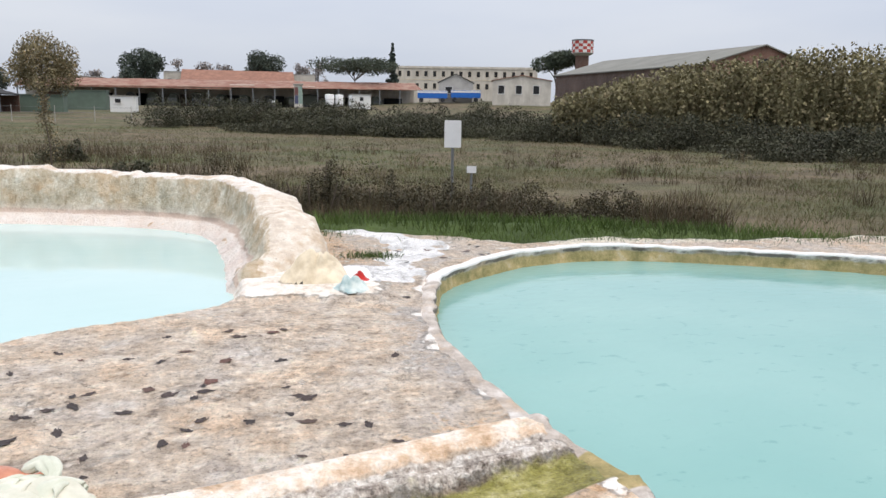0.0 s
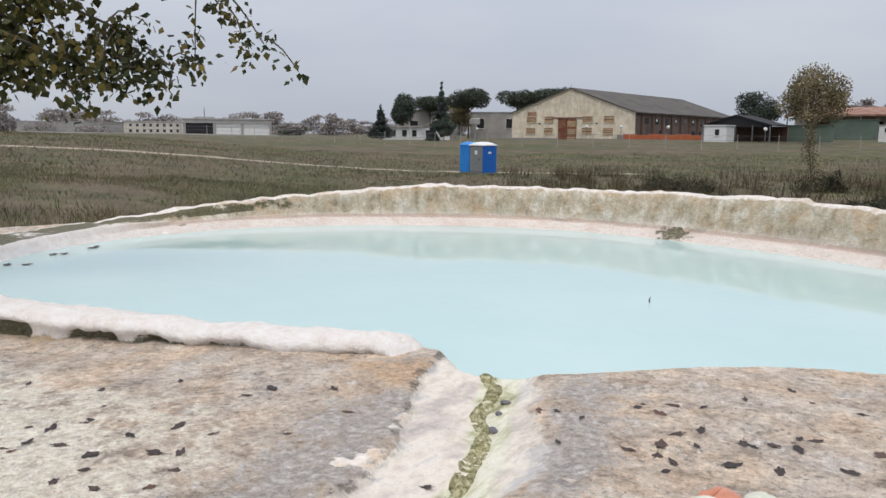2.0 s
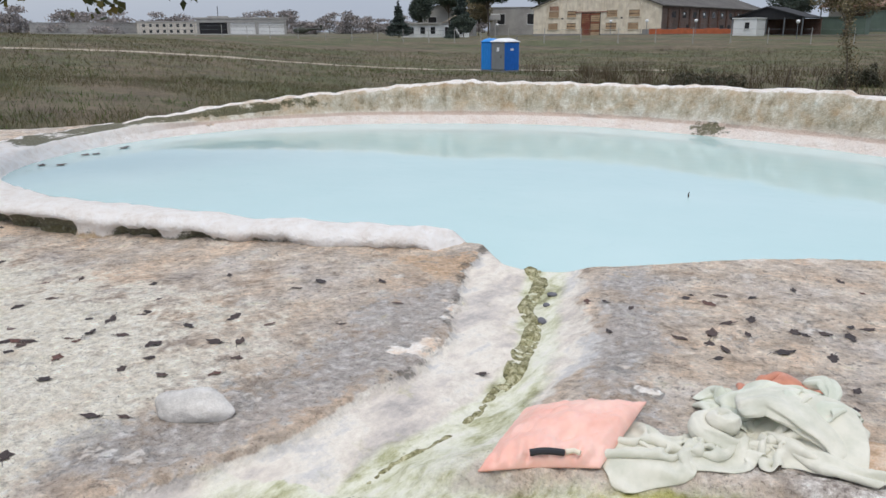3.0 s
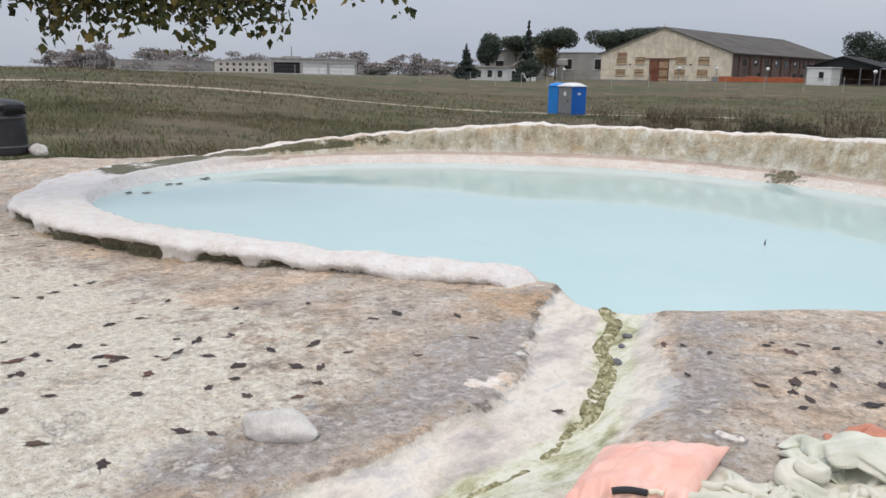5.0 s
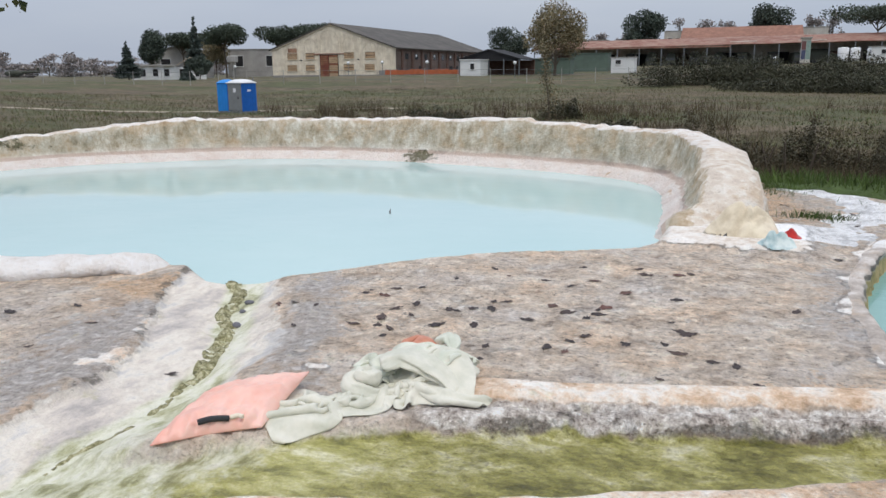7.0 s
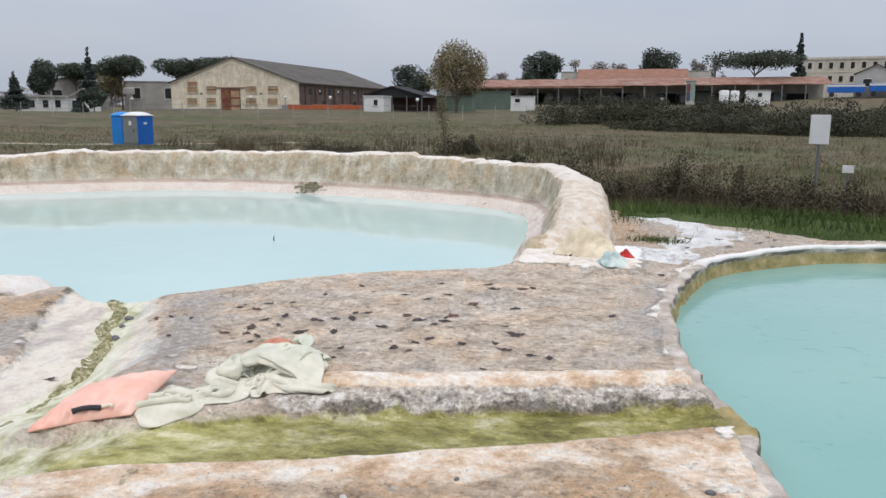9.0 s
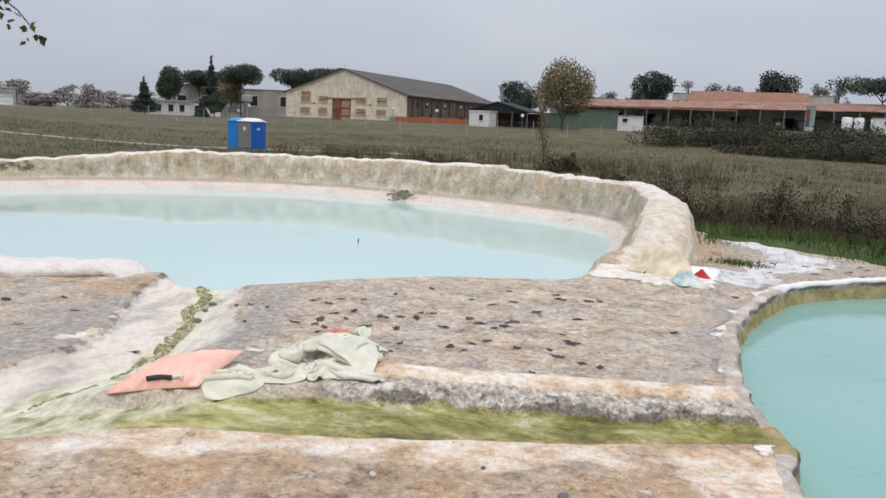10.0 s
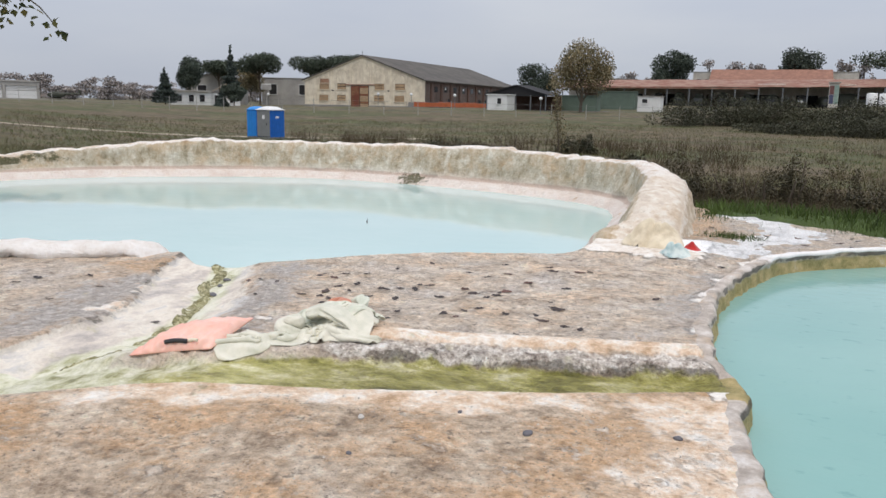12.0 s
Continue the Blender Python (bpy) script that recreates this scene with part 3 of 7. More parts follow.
    flake = step(0.15, 0.03, line_distance(x, y, [(-2.85, 3.9), (-2.7, 3.5), (-2.56, 3.1), (-2.5, 2.8), (-2.58, 2.72)])[0] + 0.2 * n2 + 0.08 * n3)
    front0 = step(0.0, -0.3, south + 0.2 * n2) * step(-1.2, -2.2, south + 0.5 * n1) * step(-1.8, -1.0, x)
    white = np.maximum.reduce([0.8 * flake * west, 0.66 * step(0.16, 0.05, np.hypot(x + 1.5, (y - 3.1) * 1.3) + 0.04 * n2), step(0.3, -0.05, db + 0.2 * n2) * 0.75, step(0.22, 0.0, da + 0.12 * n2) * step(-3.2, -3.6, x),
                               step(5.4, 7.0, y - 0.1 * x + 0.6 * n1) * 0.45, 0.85 * ledge, 0.4 * step(0.3, 0.0, abs(south + 0.15) + 0.12 * n2) * step(-1.6, -1.2, x),
                               0.58 * step(0.9, 0.2, db + 0.4 * n2) * step(3.1, 2.5, y), 0.42 * front0])
    lime = step(0.35, 0.15, line_distance(x, y, [(0.7, 6.95), (1.15, 7.5), (1.6, 8.5), (1.5, 9.3), (1.0, 10.1)])[0] - 0.06 * step(8, 9, y) + 0.35 * n2)
    lime = np.maximum(lime, step(0.22, 0.0, db + 0.2 * n2) * step(4.0, 9.0, y) * 0.5)
    front = step(0.0, -0.16, south + 0.1 * n2) * step(-2.3, -1.5, x)
    grey = 0.95 * step(0.62, 0.0, line_distance(x, y, [(-2.7, 1.5), (-2.6, 2.0), (-2.6, 2.6), (-2.95, 3.5)])[0] + 0.3 * n1 + 0.12 * n2) + 0.9 * step(0.45, 0.0, line_distance(x, y, [(-1.45, 2.8), (-1.7, 3.2), (-1.95, 3.8), (-2.2, 4.4)])[0] + 0.2 * n2)
    grey += 0.7 * step(0.6, 0.1, db + 0.25 * n1) * step(3.7, 4.1, y) * step(6.5, 5.8, y)
    ochre = np.maximum.reduce([0.6 * reach * step(0.06, 0.03, abs(nb - 0.15)), 0.62 * reach * step(0.15, 0.08, abs(nb - 0.24)) * step(-0.2, 0.9, x), step(1.1, 0.2, db + 0.3 * n1) * step(4.2, 3.4, y) * 0.72, step(0.5, 0.1, da) * step(0.1, -0.3, n1) * 0.7, 0.7 * step(6.6, 7.2, y) * step(1.3, 0.6, x + 0.5 * n1),
                               0.75 * step(0.5, 0.1, np.hypot(x + 3.3, y - 4.05) + 0.25 * n2), 0.5 * step(0.12, 0.0, abs(dm - 0.1) + 0.1 * n2) * (sm < 0) * step(3.0, 3.4, y)])
    sand = step(8.3, 8.6, y) * step(2.6, 3.6, x + 0.6 * n1) * 0.8
    bare = step(3.3, 1.4, y + 0.5 * n1 + 0.3 * n2) * step(-2.55, -3.2, x + 0.3 * n1) * 0.95 + sand
    cream = np.maximum.reduce([0.98 * step(0.3, 0.8, lip) * reach, 0.85 * step(0.3, 0.05, abs(south + 0.14) + 0.15 * n2) * step(-1.7, -1.2, x) * step(-0.5, 0.1, n1), 0.95 * step(0.85, 0.1, db + 0.35 * n2) * step(3.2, 2.7, y) * step(0.0, -0.1, south), 0.6 * step(0.4, 0.0, da + 0.15 * n2) * step(-2.2, -1.8, x) * step(0.2, -0.8, x), 0.6 * flake * west])
    return zb, dict(cream=cream, algae=np.clip(algae, 0, 1), film=film, white=white, ochre=ochre, bare=bare, front=front, grey=np.clip(grey, 0, 1), lime=lime, moss=moss, flow=flow, crust=crust, face=face)


def spaced(breaks):
    """Grid lines: (start, end, gap) stretches, one after another."""
    out = [breaks[0][0]]
    for a, b, g in breaks:
        n = max(1, round((b - a) / g))
        out += [a + (b - a) * (k + 1) / n for k in range(n)]
    return np.array(out)


xs = spaced([(-20, -7, 0.15), (-7, -4, 0.05), (-4, 1.9, 0.025), (1.9, 9.5, 0.06)])
ys = spaced([(-6, 0.6, 0.12), (0.6, 5.2, 0.025), (5.2, 8.5, 0.05), (8.5, 14, 0.1)])
gx, gy = np.meshgrid(xs, ys)
zz, masks = platform(gx, gy)
edge = area_distance(gx, gy, APRON)
zz -= 0.5 * step(-0.35, 0.25, edge + 0.35 * fractal(gx, gy, 0.6, 31, 3))
me, used = grid_mesh("travertine_platform", xs, ys, zz, edge < 0.3)
for key, val in masks.items():
    attribute(me, key, val.reshape(-1)[used])
me.materials.append(M_TRAV)
tagged(new("travertine_platform", me), "pale grey and ochre travertine platform with water channels", "ground", kind="structure")

# field, out to the horizon
ring = spaced([(-3000, -400, 200), (-400, -100, 20), (-100, -60, 2.5), (-60, -30, 1.0), (-30, 30, 0.6), (30, 100, 2.5), (100, 400, 15), (400, 3000, 200)])
gx, gy = np.meshgrid(ring, ring)
zz = field_height(gx, gy)
edge = area_distance(gx, gy, APRON)
zz = np.where(edge < 0.6, np.minimum(zz, -0.3 - 0.5 * step(0.6, -0.6, edge)), zz)
me, _ = grid_mesh("field", ring, ring, zz)
r_, th_ = np.hypot(gx, gy), np.degrees(np.arctan2(-gx, gy))
lush = step(19, 13, r_ + 3 * fractal(gx, gy, 4, 41, 2)) * step(75, 40, th_)
TRACK = rounded([(-62, 4), (-57.5, 19), (-53.1, 28), (-48.8, 35), (-43.4, 41.5), (-37.8, 46.7), (-26, 55)], False, 3)
trk = step(1.6, 0.6, line_distance(gx, gy, TRACK)[0]) * 0.9
trk = np.maximum(trk, step(2.2, 1.0, line_distance(gx, gy, [(-14, 1), (-24, -2), (-40, -4)])[0]) * 0.7)
for key, val in (("lush", lush), ("track", trk), ("paving", step(205, 235, r_) * step(48, 56, th_) * step(75, 66, th_))):
    attribute(me, key, val.reshape(-1))
me.materials.append(M_FIELD)
tagged(new("field", me), "flat autumn field of dry brown and green grass", "ground", kind="structure")

# water
for nm, poly, level, lab in (("water_upper_pool", POOL_A, WATER_A, "still milky pale blue thermal water in the upper pool"), ("water_lower_pool", POOL_B, WATER_B, "milky turquoise thermal water in the lower pool")):
    bm = bmesh.new()
    ring_v = []
    m_ = len(poly)
    for k in range(0, m_, 2):
        (ax, ay), (bx, by) = poly[k - 2], poly[(k + 2) % m_]
        d = Vector((by - ay, ax - bx)).normalized() * 0.13
        if inside(np.array([poly[k][0] + d.x]), np.array([poly[k][1] + d.y]), poly)[0]:
            d = -d
        ring_v.append(bm.verts.new((poly[k][0] + d.x, poly[k][1] + d.y, level)))
    bm.faces.new(ring_v)
    bmesh.ops.triangulate(bm, faces=bm.faces[:])
    tagged(part(nm, bm, M_WATER_A if nm == "water_upper_pool" else M_WATER_B), lab, "water", kind="structure")


# ---- rim of the upper pool ----
def crest_height(x, y):
    """Height of the rim's crest over the datum, all round the pool."""
    a = math.degrees(math.atan2(y - 7.5, x + 5.7))
    return float(np.interp(a, [-180, -172, -160, -150, -140, -100, -75, -52, -38, -20, -6, 5, 30, 60, 100, 130, 145, 158, 168, 180],
                           [0.27, 0.2, 0.12, 0.08, 0.06, 0.06, 0.08, 0.08, 0.0, 0.0, 0.05, 0.42, 0.6, 0.62, 0.6, 0.6, 0.55, 0.45, 0.36, 0.27]))


def pool_rim():
    start = min(range(len(POOL_A)), key=lambda k: (POOL_A[k][0] + 3.3) ** 2 + (POOL_A[k][1] - 4.5) ** 2)
    path = [(x, y) for x, y in POOL_A[start:]] + [POOL_A[0]]
    path = rounded(path, False, 0.045)
    n = len(path)
    verts, faces, band, moss, gild, frost = [], [], [], [], [], []
    prof_n = 0
    run = 0
    for k in range(n):
        p, q, o = Vector(path[k]), Vector(path[min(k + 4, n - 1)]), Vector(path[max(k - 4, 0)])
        if k:
            run += (p - Vector(path[k - 1])).length
        d = (q - o).normalized()
        nx, ny = d.y, -d.x
        nx, ny = (-nx, -ny) if inside(np.array([p.x + nx * 0.1]), np.array([p.y + ny * 0.1]), POOL_A)[0] else (nx, ny)
        a = math.degrees(math.atan2(p.y - 7.5, p.x + 5.7))
        h = crest_height(p.x, p.y)
        h += 0.045 * noise.noise((run * 0.7, 3, 1)) + 0.022 * noise.noise((run * 2.6, 5, 1)) + 0.012 * noise.noise((run * 8, 7, 1))
        tall = min(1, max(0, (h - 0.05) / 0.4))
        ends = float(step(0.0, 0.5, np.array([run]))[0]) * float(step(0, 6, np.array([n - 1 - k]))[0])
        foot = gz(p.x + nx * 1.2, p.y + ny * 1.2) - 0.3
        prof = [(-0.6, -0.5), (-0.1, -0.16), (-0.02, -0.07), (0.05, -0.02), (0.12, 0.015 + 0.02 * tall), (0.19, 0.035 + 0.03 * tall), (0.215, 0.035 + 0.07 * tall), (0.23, 0.035 + 0.2 * h)]
        prof += [(0.25 + 0.08 * u, 0.03 + (h - 0.05) * (0.25 + 0.6 * u)) for u in (0.2, 0.45, 0.7, 0.95)]
        wide = 0.3 - 0.05 * tall + 0.16 * float(np.interp(a, [-12, 0, 20, 45], [0, 1, 1, 0]))
        prof += [(0.36, h - 0.03), (0.42, h), (0.42 + wide * 0.35, h + 0.012), (0.42 + wide * 0.7, h), (0.42 + wide, h - 0.05), (0.5 + wide, h - 0.13 - 0.1 * tall), (0.56 + wide, h - 0.22 - 0.2 * tall), (0.7 + wide, min(foot, h - 0.4))]
        prof_n = len(prof)
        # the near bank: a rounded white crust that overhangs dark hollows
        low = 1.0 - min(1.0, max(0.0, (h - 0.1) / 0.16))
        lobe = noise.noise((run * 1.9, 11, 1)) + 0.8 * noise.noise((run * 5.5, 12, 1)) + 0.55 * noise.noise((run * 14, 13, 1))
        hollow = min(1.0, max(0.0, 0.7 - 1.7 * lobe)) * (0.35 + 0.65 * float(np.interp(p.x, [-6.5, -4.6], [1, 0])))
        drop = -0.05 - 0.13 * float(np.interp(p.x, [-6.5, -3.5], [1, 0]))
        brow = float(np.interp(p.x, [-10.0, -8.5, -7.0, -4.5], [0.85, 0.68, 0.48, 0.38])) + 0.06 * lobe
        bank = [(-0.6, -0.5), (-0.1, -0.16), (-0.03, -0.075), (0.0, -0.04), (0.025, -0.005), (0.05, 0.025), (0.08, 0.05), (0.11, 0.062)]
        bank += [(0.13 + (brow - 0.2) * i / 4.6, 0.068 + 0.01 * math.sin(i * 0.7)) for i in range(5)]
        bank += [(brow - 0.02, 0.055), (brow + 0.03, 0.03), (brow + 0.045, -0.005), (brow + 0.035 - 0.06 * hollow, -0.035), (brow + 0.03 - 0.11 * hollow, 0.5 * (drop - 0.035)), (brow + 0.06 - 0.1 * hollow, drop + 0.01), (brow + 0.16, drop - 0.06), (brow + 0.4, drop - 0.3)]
        bank = [(o_, z_ + (h - 0.06) * (j > 5)) for j, (o_, z_) in enumerate(bank)]
        bank = bank[:len(prof)] + prof[len(bank):]
        prof = [(po * (1 - low) + bo * low, pz * (1 - low) + bz * low) for (po, pz), (bo, bz) in zip(prof, bank)]
        near_left = float(np.interp(a, [-180, -170, -150, -100, -70, -60], [0.8, 0.9, 1, 1, 1, 0.3]))
        for j, (o_, z_) in enumerate(prof):
            w = 0.045 * noise.noise((p.x * 1.7, p.y * 1.7, z_ * 2)) + 0.045 * noise.noise((p.x * 6, p.y * 6, z_ * 5 + j * 0.2)) + 0.024 * noise.noise((p.x * 15, p.y * 15, z_ * 14 + j * 0.5))
            w *= (1.0 if j > 4 else 0.5) * (1 - 0.2 * low)
            z_ = z_ * ends - 0.22 * (1 - ends)
            verts.append((p.x + nx * (o_ + w), p.y + ny * (o_ + w), z_ + 0.6 * w * (j > 9)))
            band.append(j / 19)
            # outer face: moss, plus shade put into the colour where the bank is hollow
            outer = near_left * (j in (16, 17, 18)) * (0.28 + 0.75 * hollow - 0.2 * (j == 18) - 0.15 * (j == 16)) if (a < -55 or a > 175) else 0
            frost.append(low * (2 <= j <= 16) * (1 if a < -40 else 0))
            inner = (j in (8, 9, 10, 11, 12)) * float(np.interp(a, [-180, -172, -150, -140], [0.75, 0.8, 0.6, 0])) if a < 0 else (j in (9, 10, 11, 12)) * float(np.interp(a, [125, 150, 165, 180], [0, 0.3, 0.5, 0.75]))
            stain = 0.74 * (2 <= j <= 6) * max(0.0, 1 - math.hypot(p.x + 4.75, p.y - 11.75) / 0.9) * (1 - 0.12 * abs(j - 4))
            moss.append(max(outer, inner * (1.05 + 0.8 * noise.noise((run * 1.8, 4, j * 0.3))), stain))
            gild.append(0.75 * (j > 10) * float(np.interp(a, [-15, -5, 15, 40], [0.2, 0.9, 0.9, 0])))
    for k in range(n - 1):
        for j in range(prof_n - 1):
            i = k * prof_n + j
            faces.append((i, i + 1, i + prof_n + 1, i + prof_n))
    me = bpy.data.meshes.new("pool_rim")
    me.from_pydata(verts, [], faces)
    me.shade_smooth()
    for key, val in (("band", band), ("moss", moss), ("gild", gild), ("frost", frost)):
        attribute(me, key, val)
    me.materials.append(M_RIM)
    return tagged(new("pool_rim", me), "raised travertine rim of the pool, white crust and ochre stains", "pool rim", kind="structure")


pool_rim()


def pool_edge():
    """Broken edge of the lower pool: flush with the slab on the near side, a low white lip along the far side."""
    path = rounded(POOL_B, True, 0.035)
    n = len(path)
    P = np.array(path)
    d = np.roll(P, -3, 0) - np.roll(P, 3, 0)
    d /= np.linalg.norm(d, axis=1)[:, None]
    out = np.stack([d[:, 1], -d[:, 0]], 1)
    flip = inside(P[:, 0] + out[:, 0] * 0.05, P[:, 1] + out[:, 1] * 0.05, POOL_B)
    out[flip] *= -1
    gap = np.linalg.norm(P - np.roll(P, 1, 0), axis=1)
    run = np.cumsum(gap)
    jag = 0.04 * fractal(run, run * 0, 0.5, 71, 3) + 0.026 * fractal(run, run * 0, 0.12, 72, 3)
    base = P + out * 0.16
    ground = platform(base[:, 0], base[:, 1])[0]
    far = step(5.6, 7.2, P[:, 1]) * step(7.6, 7.0, P[:, 0])
    lift = 0.006 + 0.024 * far + 0.012 * fractal(run, run * 0, 0.3, 73, 3)
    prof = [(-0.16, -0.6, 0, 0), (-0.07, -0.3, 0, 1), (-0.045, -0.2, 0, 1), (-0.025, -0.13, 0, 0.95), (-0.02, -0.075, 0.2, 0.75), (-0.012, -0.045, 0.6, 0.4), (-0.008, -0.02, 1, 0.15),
            (0.01, 0.0, 1, 0), (0.03, 0.003, 1, 0), (0.055, 0.002, 0.9, 0), (0.085, -0.002, 0.6, 0), (0.12, -0.01, 0.1, 0), (0.16, -0.05, 0, 0)]
    verts, stain, dark_lip, lime_ = [], [], [], []
    chip = fractal(run, run * 0, 0.2, 74, 3)
    for k in range(n):
        for j, (o, z, up, st_) in enumerate(prof):
            o2 = o + 0.012 + jag[k] * (1 if 2 < j < 10 else 0.4) + 0.02 * noise.noise((P[k][0] * 9, P[k][1] * 9, j * 0.7)) - 0.03 * far[k] * (6 <= j <= 8)
            verts.append((P[k][0] + out[k][0] * o2, P[k][1] + out[k][1] * o2, ground[k] + z + lift[k] * up))
            mouth = 1.0 if 2.98 < P[k][1] < 3.36 and P[k][0] < 2 else 0.0
            stain.append(max(st_, 0.85 * mouth))
            # darkest just below the lip, faint on top of it
            dark_lip.append((0.62 + 0.5 * chip[k]) if j in (5, 6) else 0.18 if j in (7, 8) else 0.0)
            lime_.append(max(far[k] * 0.62, 0.42 * (P[k][1] < 2.95)) if 6 <= j <= 10 else 0.0)
    m = len(prof)
    faces = [(k * m + j, k * m + j + 1, ((k + 1) % n) * m + j + 1, ((k + 1) % n) * m + j) for k in range(n) for j in range(m - 1)]
    me = bpy.data.meshes.new("pool_edge")
    me.from_pydata(verts, [], faces)
    me.shade_smooth()
    for key, val in (("stain", stain), ("dark_lip", dark_lip), ("lime", lime_)):
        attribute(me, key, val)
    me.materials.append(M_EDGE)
    return tagged(new("pool_edge", me), "broken grey-white edge of the lower pool with ochre stains", "pool edge", kind="structure")


pool_edge()


def gully_moss():
    """Lumpy cushions of moss and weed along the wet line of the gully."""
    m, nd, ln, b = material("gully_moss", 0.7)
    n1_, n2_ = noise_node(nd, ln, 30.0, 8, 0.8), noise_node(nd, ln, 7.0, 4, 0.6)
    c = ramp(nd, ln, n1_, [(0.36, (0.06, 0.056, 0.022)), (0.44, (0.17, 0.16, 0.07)), (0.51, (0.33, 0.31, 0.17)), (0.6, (0.6, 0.57, 0.4))])
    ln.new(mix(nd, ln, 0.5, c, ramp(nd, ln, n2_, [(0.35, (0.6, 0.6, 0.55)), (0.65, (1.3, 1.3, 1.2))]), "MULTIPLY"), b.inputs["Base Color"])
    bump(nd, ln, b, n1_, 0.9, 0.012)
    line = rounded(MOSS_LINE, False, 0.012)
    n, w = len(line), 17
    P = np.array(line)
    d = np.gradient(P, axis=0)
    d /= np.linalg.norm(d, axis=1)[:, None]
    side = np.stack([-d[:, 1], d[:, 0]], 1)
    f = np.linspace(0, 1, n)
    half = np.interp(f, [0, 0.06, 0.25, 0.55, 0.66, 0.8, 1], [0.035, 0.06, 0.048, 0.058, 0.022, 0.018, 0.01])
    off = np.linspace(-1, 1, w)
    X = P[:, None, :] + side[:, None, :] * (half[:, None] * off)[..., None]
    X = X + side[:, None, :] * (0.045 * value_noise(f * 40, f * 0, 3.0, 81))[:, None, None]
    x, y = X[..., 0], X[..., 1]
    lump = 0.5 + 0.7 * fractal(x, y, 0.09, 82, 3) + 0.8 * fractal(x, y, 0.03, 83, 2)
    z = platform(x, y)[0] - 0.006 + (1 - off[None, :] ** 2) ** 0.6 * np.clip(lump, -0.2, 1.1) * np.interp(f, [0, 0.6, 0.7, 1], [0.042, 0.042, 0.022, 0.012])[:, None]
    verts = np.stack([x, y, z], -1).reshape(-1, 3)
    faces = [(k * w + j, k * w + j + 1, (k + 1) * w + j + 1, (k + 1) * w + j) for k in range(n - 1) for j in range(w - 1)]
    me = bpy.data.meshes.new("gully_moss")
    me.from_pydata(verts.tolist(), [], faces)
    me.shade_smooth()
    me.materials.append(m)
    return tagged(new("gully_moss", me), "lumpy olive green moss along the wet gully", "moss", kind="stuff")


gully_moss()


# ---- things: helpers ----
def thing(name, m, label, category, group=""):
    ob = new(name)
    ob.empty_display_size = 0.2
    ob.matrix_basis = m
    return tagged(ob, label, category, group)


def cylinder_into(bm, p, q, r1, r2=None, seg=10):
    p, q = Vector(p), Vector(q)
    d = q - p
    m = Matrix.Translation((p + q) / 2) @ d.to_track_quat("Z", "Y").to_matrix().to_4x4()
    return bmesh.ops.create_cone(bm, cap_ends=True, segments=seg, radius1=r1, radius2=r1 if r2 is None else r2, depth=d.length, matrix=m)["verts"]


def cylinder(p, q, r1, r2=None, seg=10):
    bm = bmesh.new()
    cylinder_into(bm, p, q, r1, r2, seg)
    return bm


def tube(points, radii, seg=8):
    """A round, tapering tube along a line of points."""
    bm = bmesh.new()
    rings = []
    pts = [Vector(p) for p in points]
    for k, p in enumerate(pts):
        d = (pts[min(k + 1, len(pts) - 1)] - pts[max(k - 1, 0)]).normalized()
        u = d.cross(Vector((0.13, 0.21, 1))).normalized()
        v = d.cross(u)
        r = radii[k] if isinstance(radii, (list, tuple)) else radii
        rings.append([bm.verts.new(p + r * (math.cos(a) * u + math.sin(a) * v)) for a in (2 * math.pi * j / seg for j in range(seg))])
    for a, b in zip(rings, rings[1:]):
        for j in range(seg):
            bm.faces.new((a[j], a[(j + 1) % seg], b[(j + 1) % seg], b[j]))
    bm.faces.new(rings[0][::-1])
    bm.faces.new(rings[-1])
    return bm


def quads(name, corners, mat, parent=None):
    """Many small four-cornered leaves or blades: corners is (n, 4, 3)."""
    n = len(corners)
    me = bpy.data.meshes.new(name)
    me.from_pydata(corners.reshape(-1, 3).tolist(), [], np.arange(n * 4).reshape(n, 4).tolist())
    me.materials.append(mat)
    ob = new(name, me)
    if parent:
        ob.parent = parent
    return ob


def leaf_cloud(rng, centres, size, droop=0.0):
    """Leaf-shaped quads, one at each centre, turned every way."""
    n = len(centres)
    a = rng.normal(size=(n, 3))
    a[:, 2] -= droop
    a /= np.linalg.norm(a, axis=1)[:, None]
    b = np.cross(a, rng.normal(size=(n, 3)))
    b /= np.linalg.norm(b, axis=1)[:, None]
    ln = size * rng.uniform(0.6, 1.3, (n, 1))
    a, b = a * ln, b * ln * 0.42
    c = np.asarray(centres)
    return np.stack([c, c + a * 0.36 + b, c + a, c + a * 0.36 - b], 1)


def in_blobs(rng, blobs, n, shell=0.35):
    """Points in the outer layers of ellipsoids (x, y, z, rx, ry, rz)."""
    blobs = np.array(blobs, float)
    w = (blobs[:, 3] * blobs[:, 4] + blobs[:, 5] ** 2)
    pick = blobs[rng.choice(len(blobs), n, p=w / w.sum())]
    d = rng.normal(size=(n, 3))
    d /= np.linalg.norm(d, axis=1)[:, None]
    return pick[:, :3] + d * pick[:, 3:] * rng.uniform(shell, 1.08, (n, 1)) ** 0.6


M_BARK = plain("bark", (0.1, 0.08, 0.06), 0.95, scale=2.0, relief=0.02)
# distant evergreens: the greens are lightened a little to carry the haze
M_OAK = foliage("evergreen_leaves", (0.05, 0.066, 0.054), (0.085, 0.105, 0.08), 0.3)
M_PINE = foliage("pine_needles", (0.05, 0.066, 0.05), (0.09, 0.11, 0.076), 0.3)
M_FIR = foliage("fir_needles", (0.048, 0.064, 0.058), (0.08, 0.1, 0.086), 0.3)
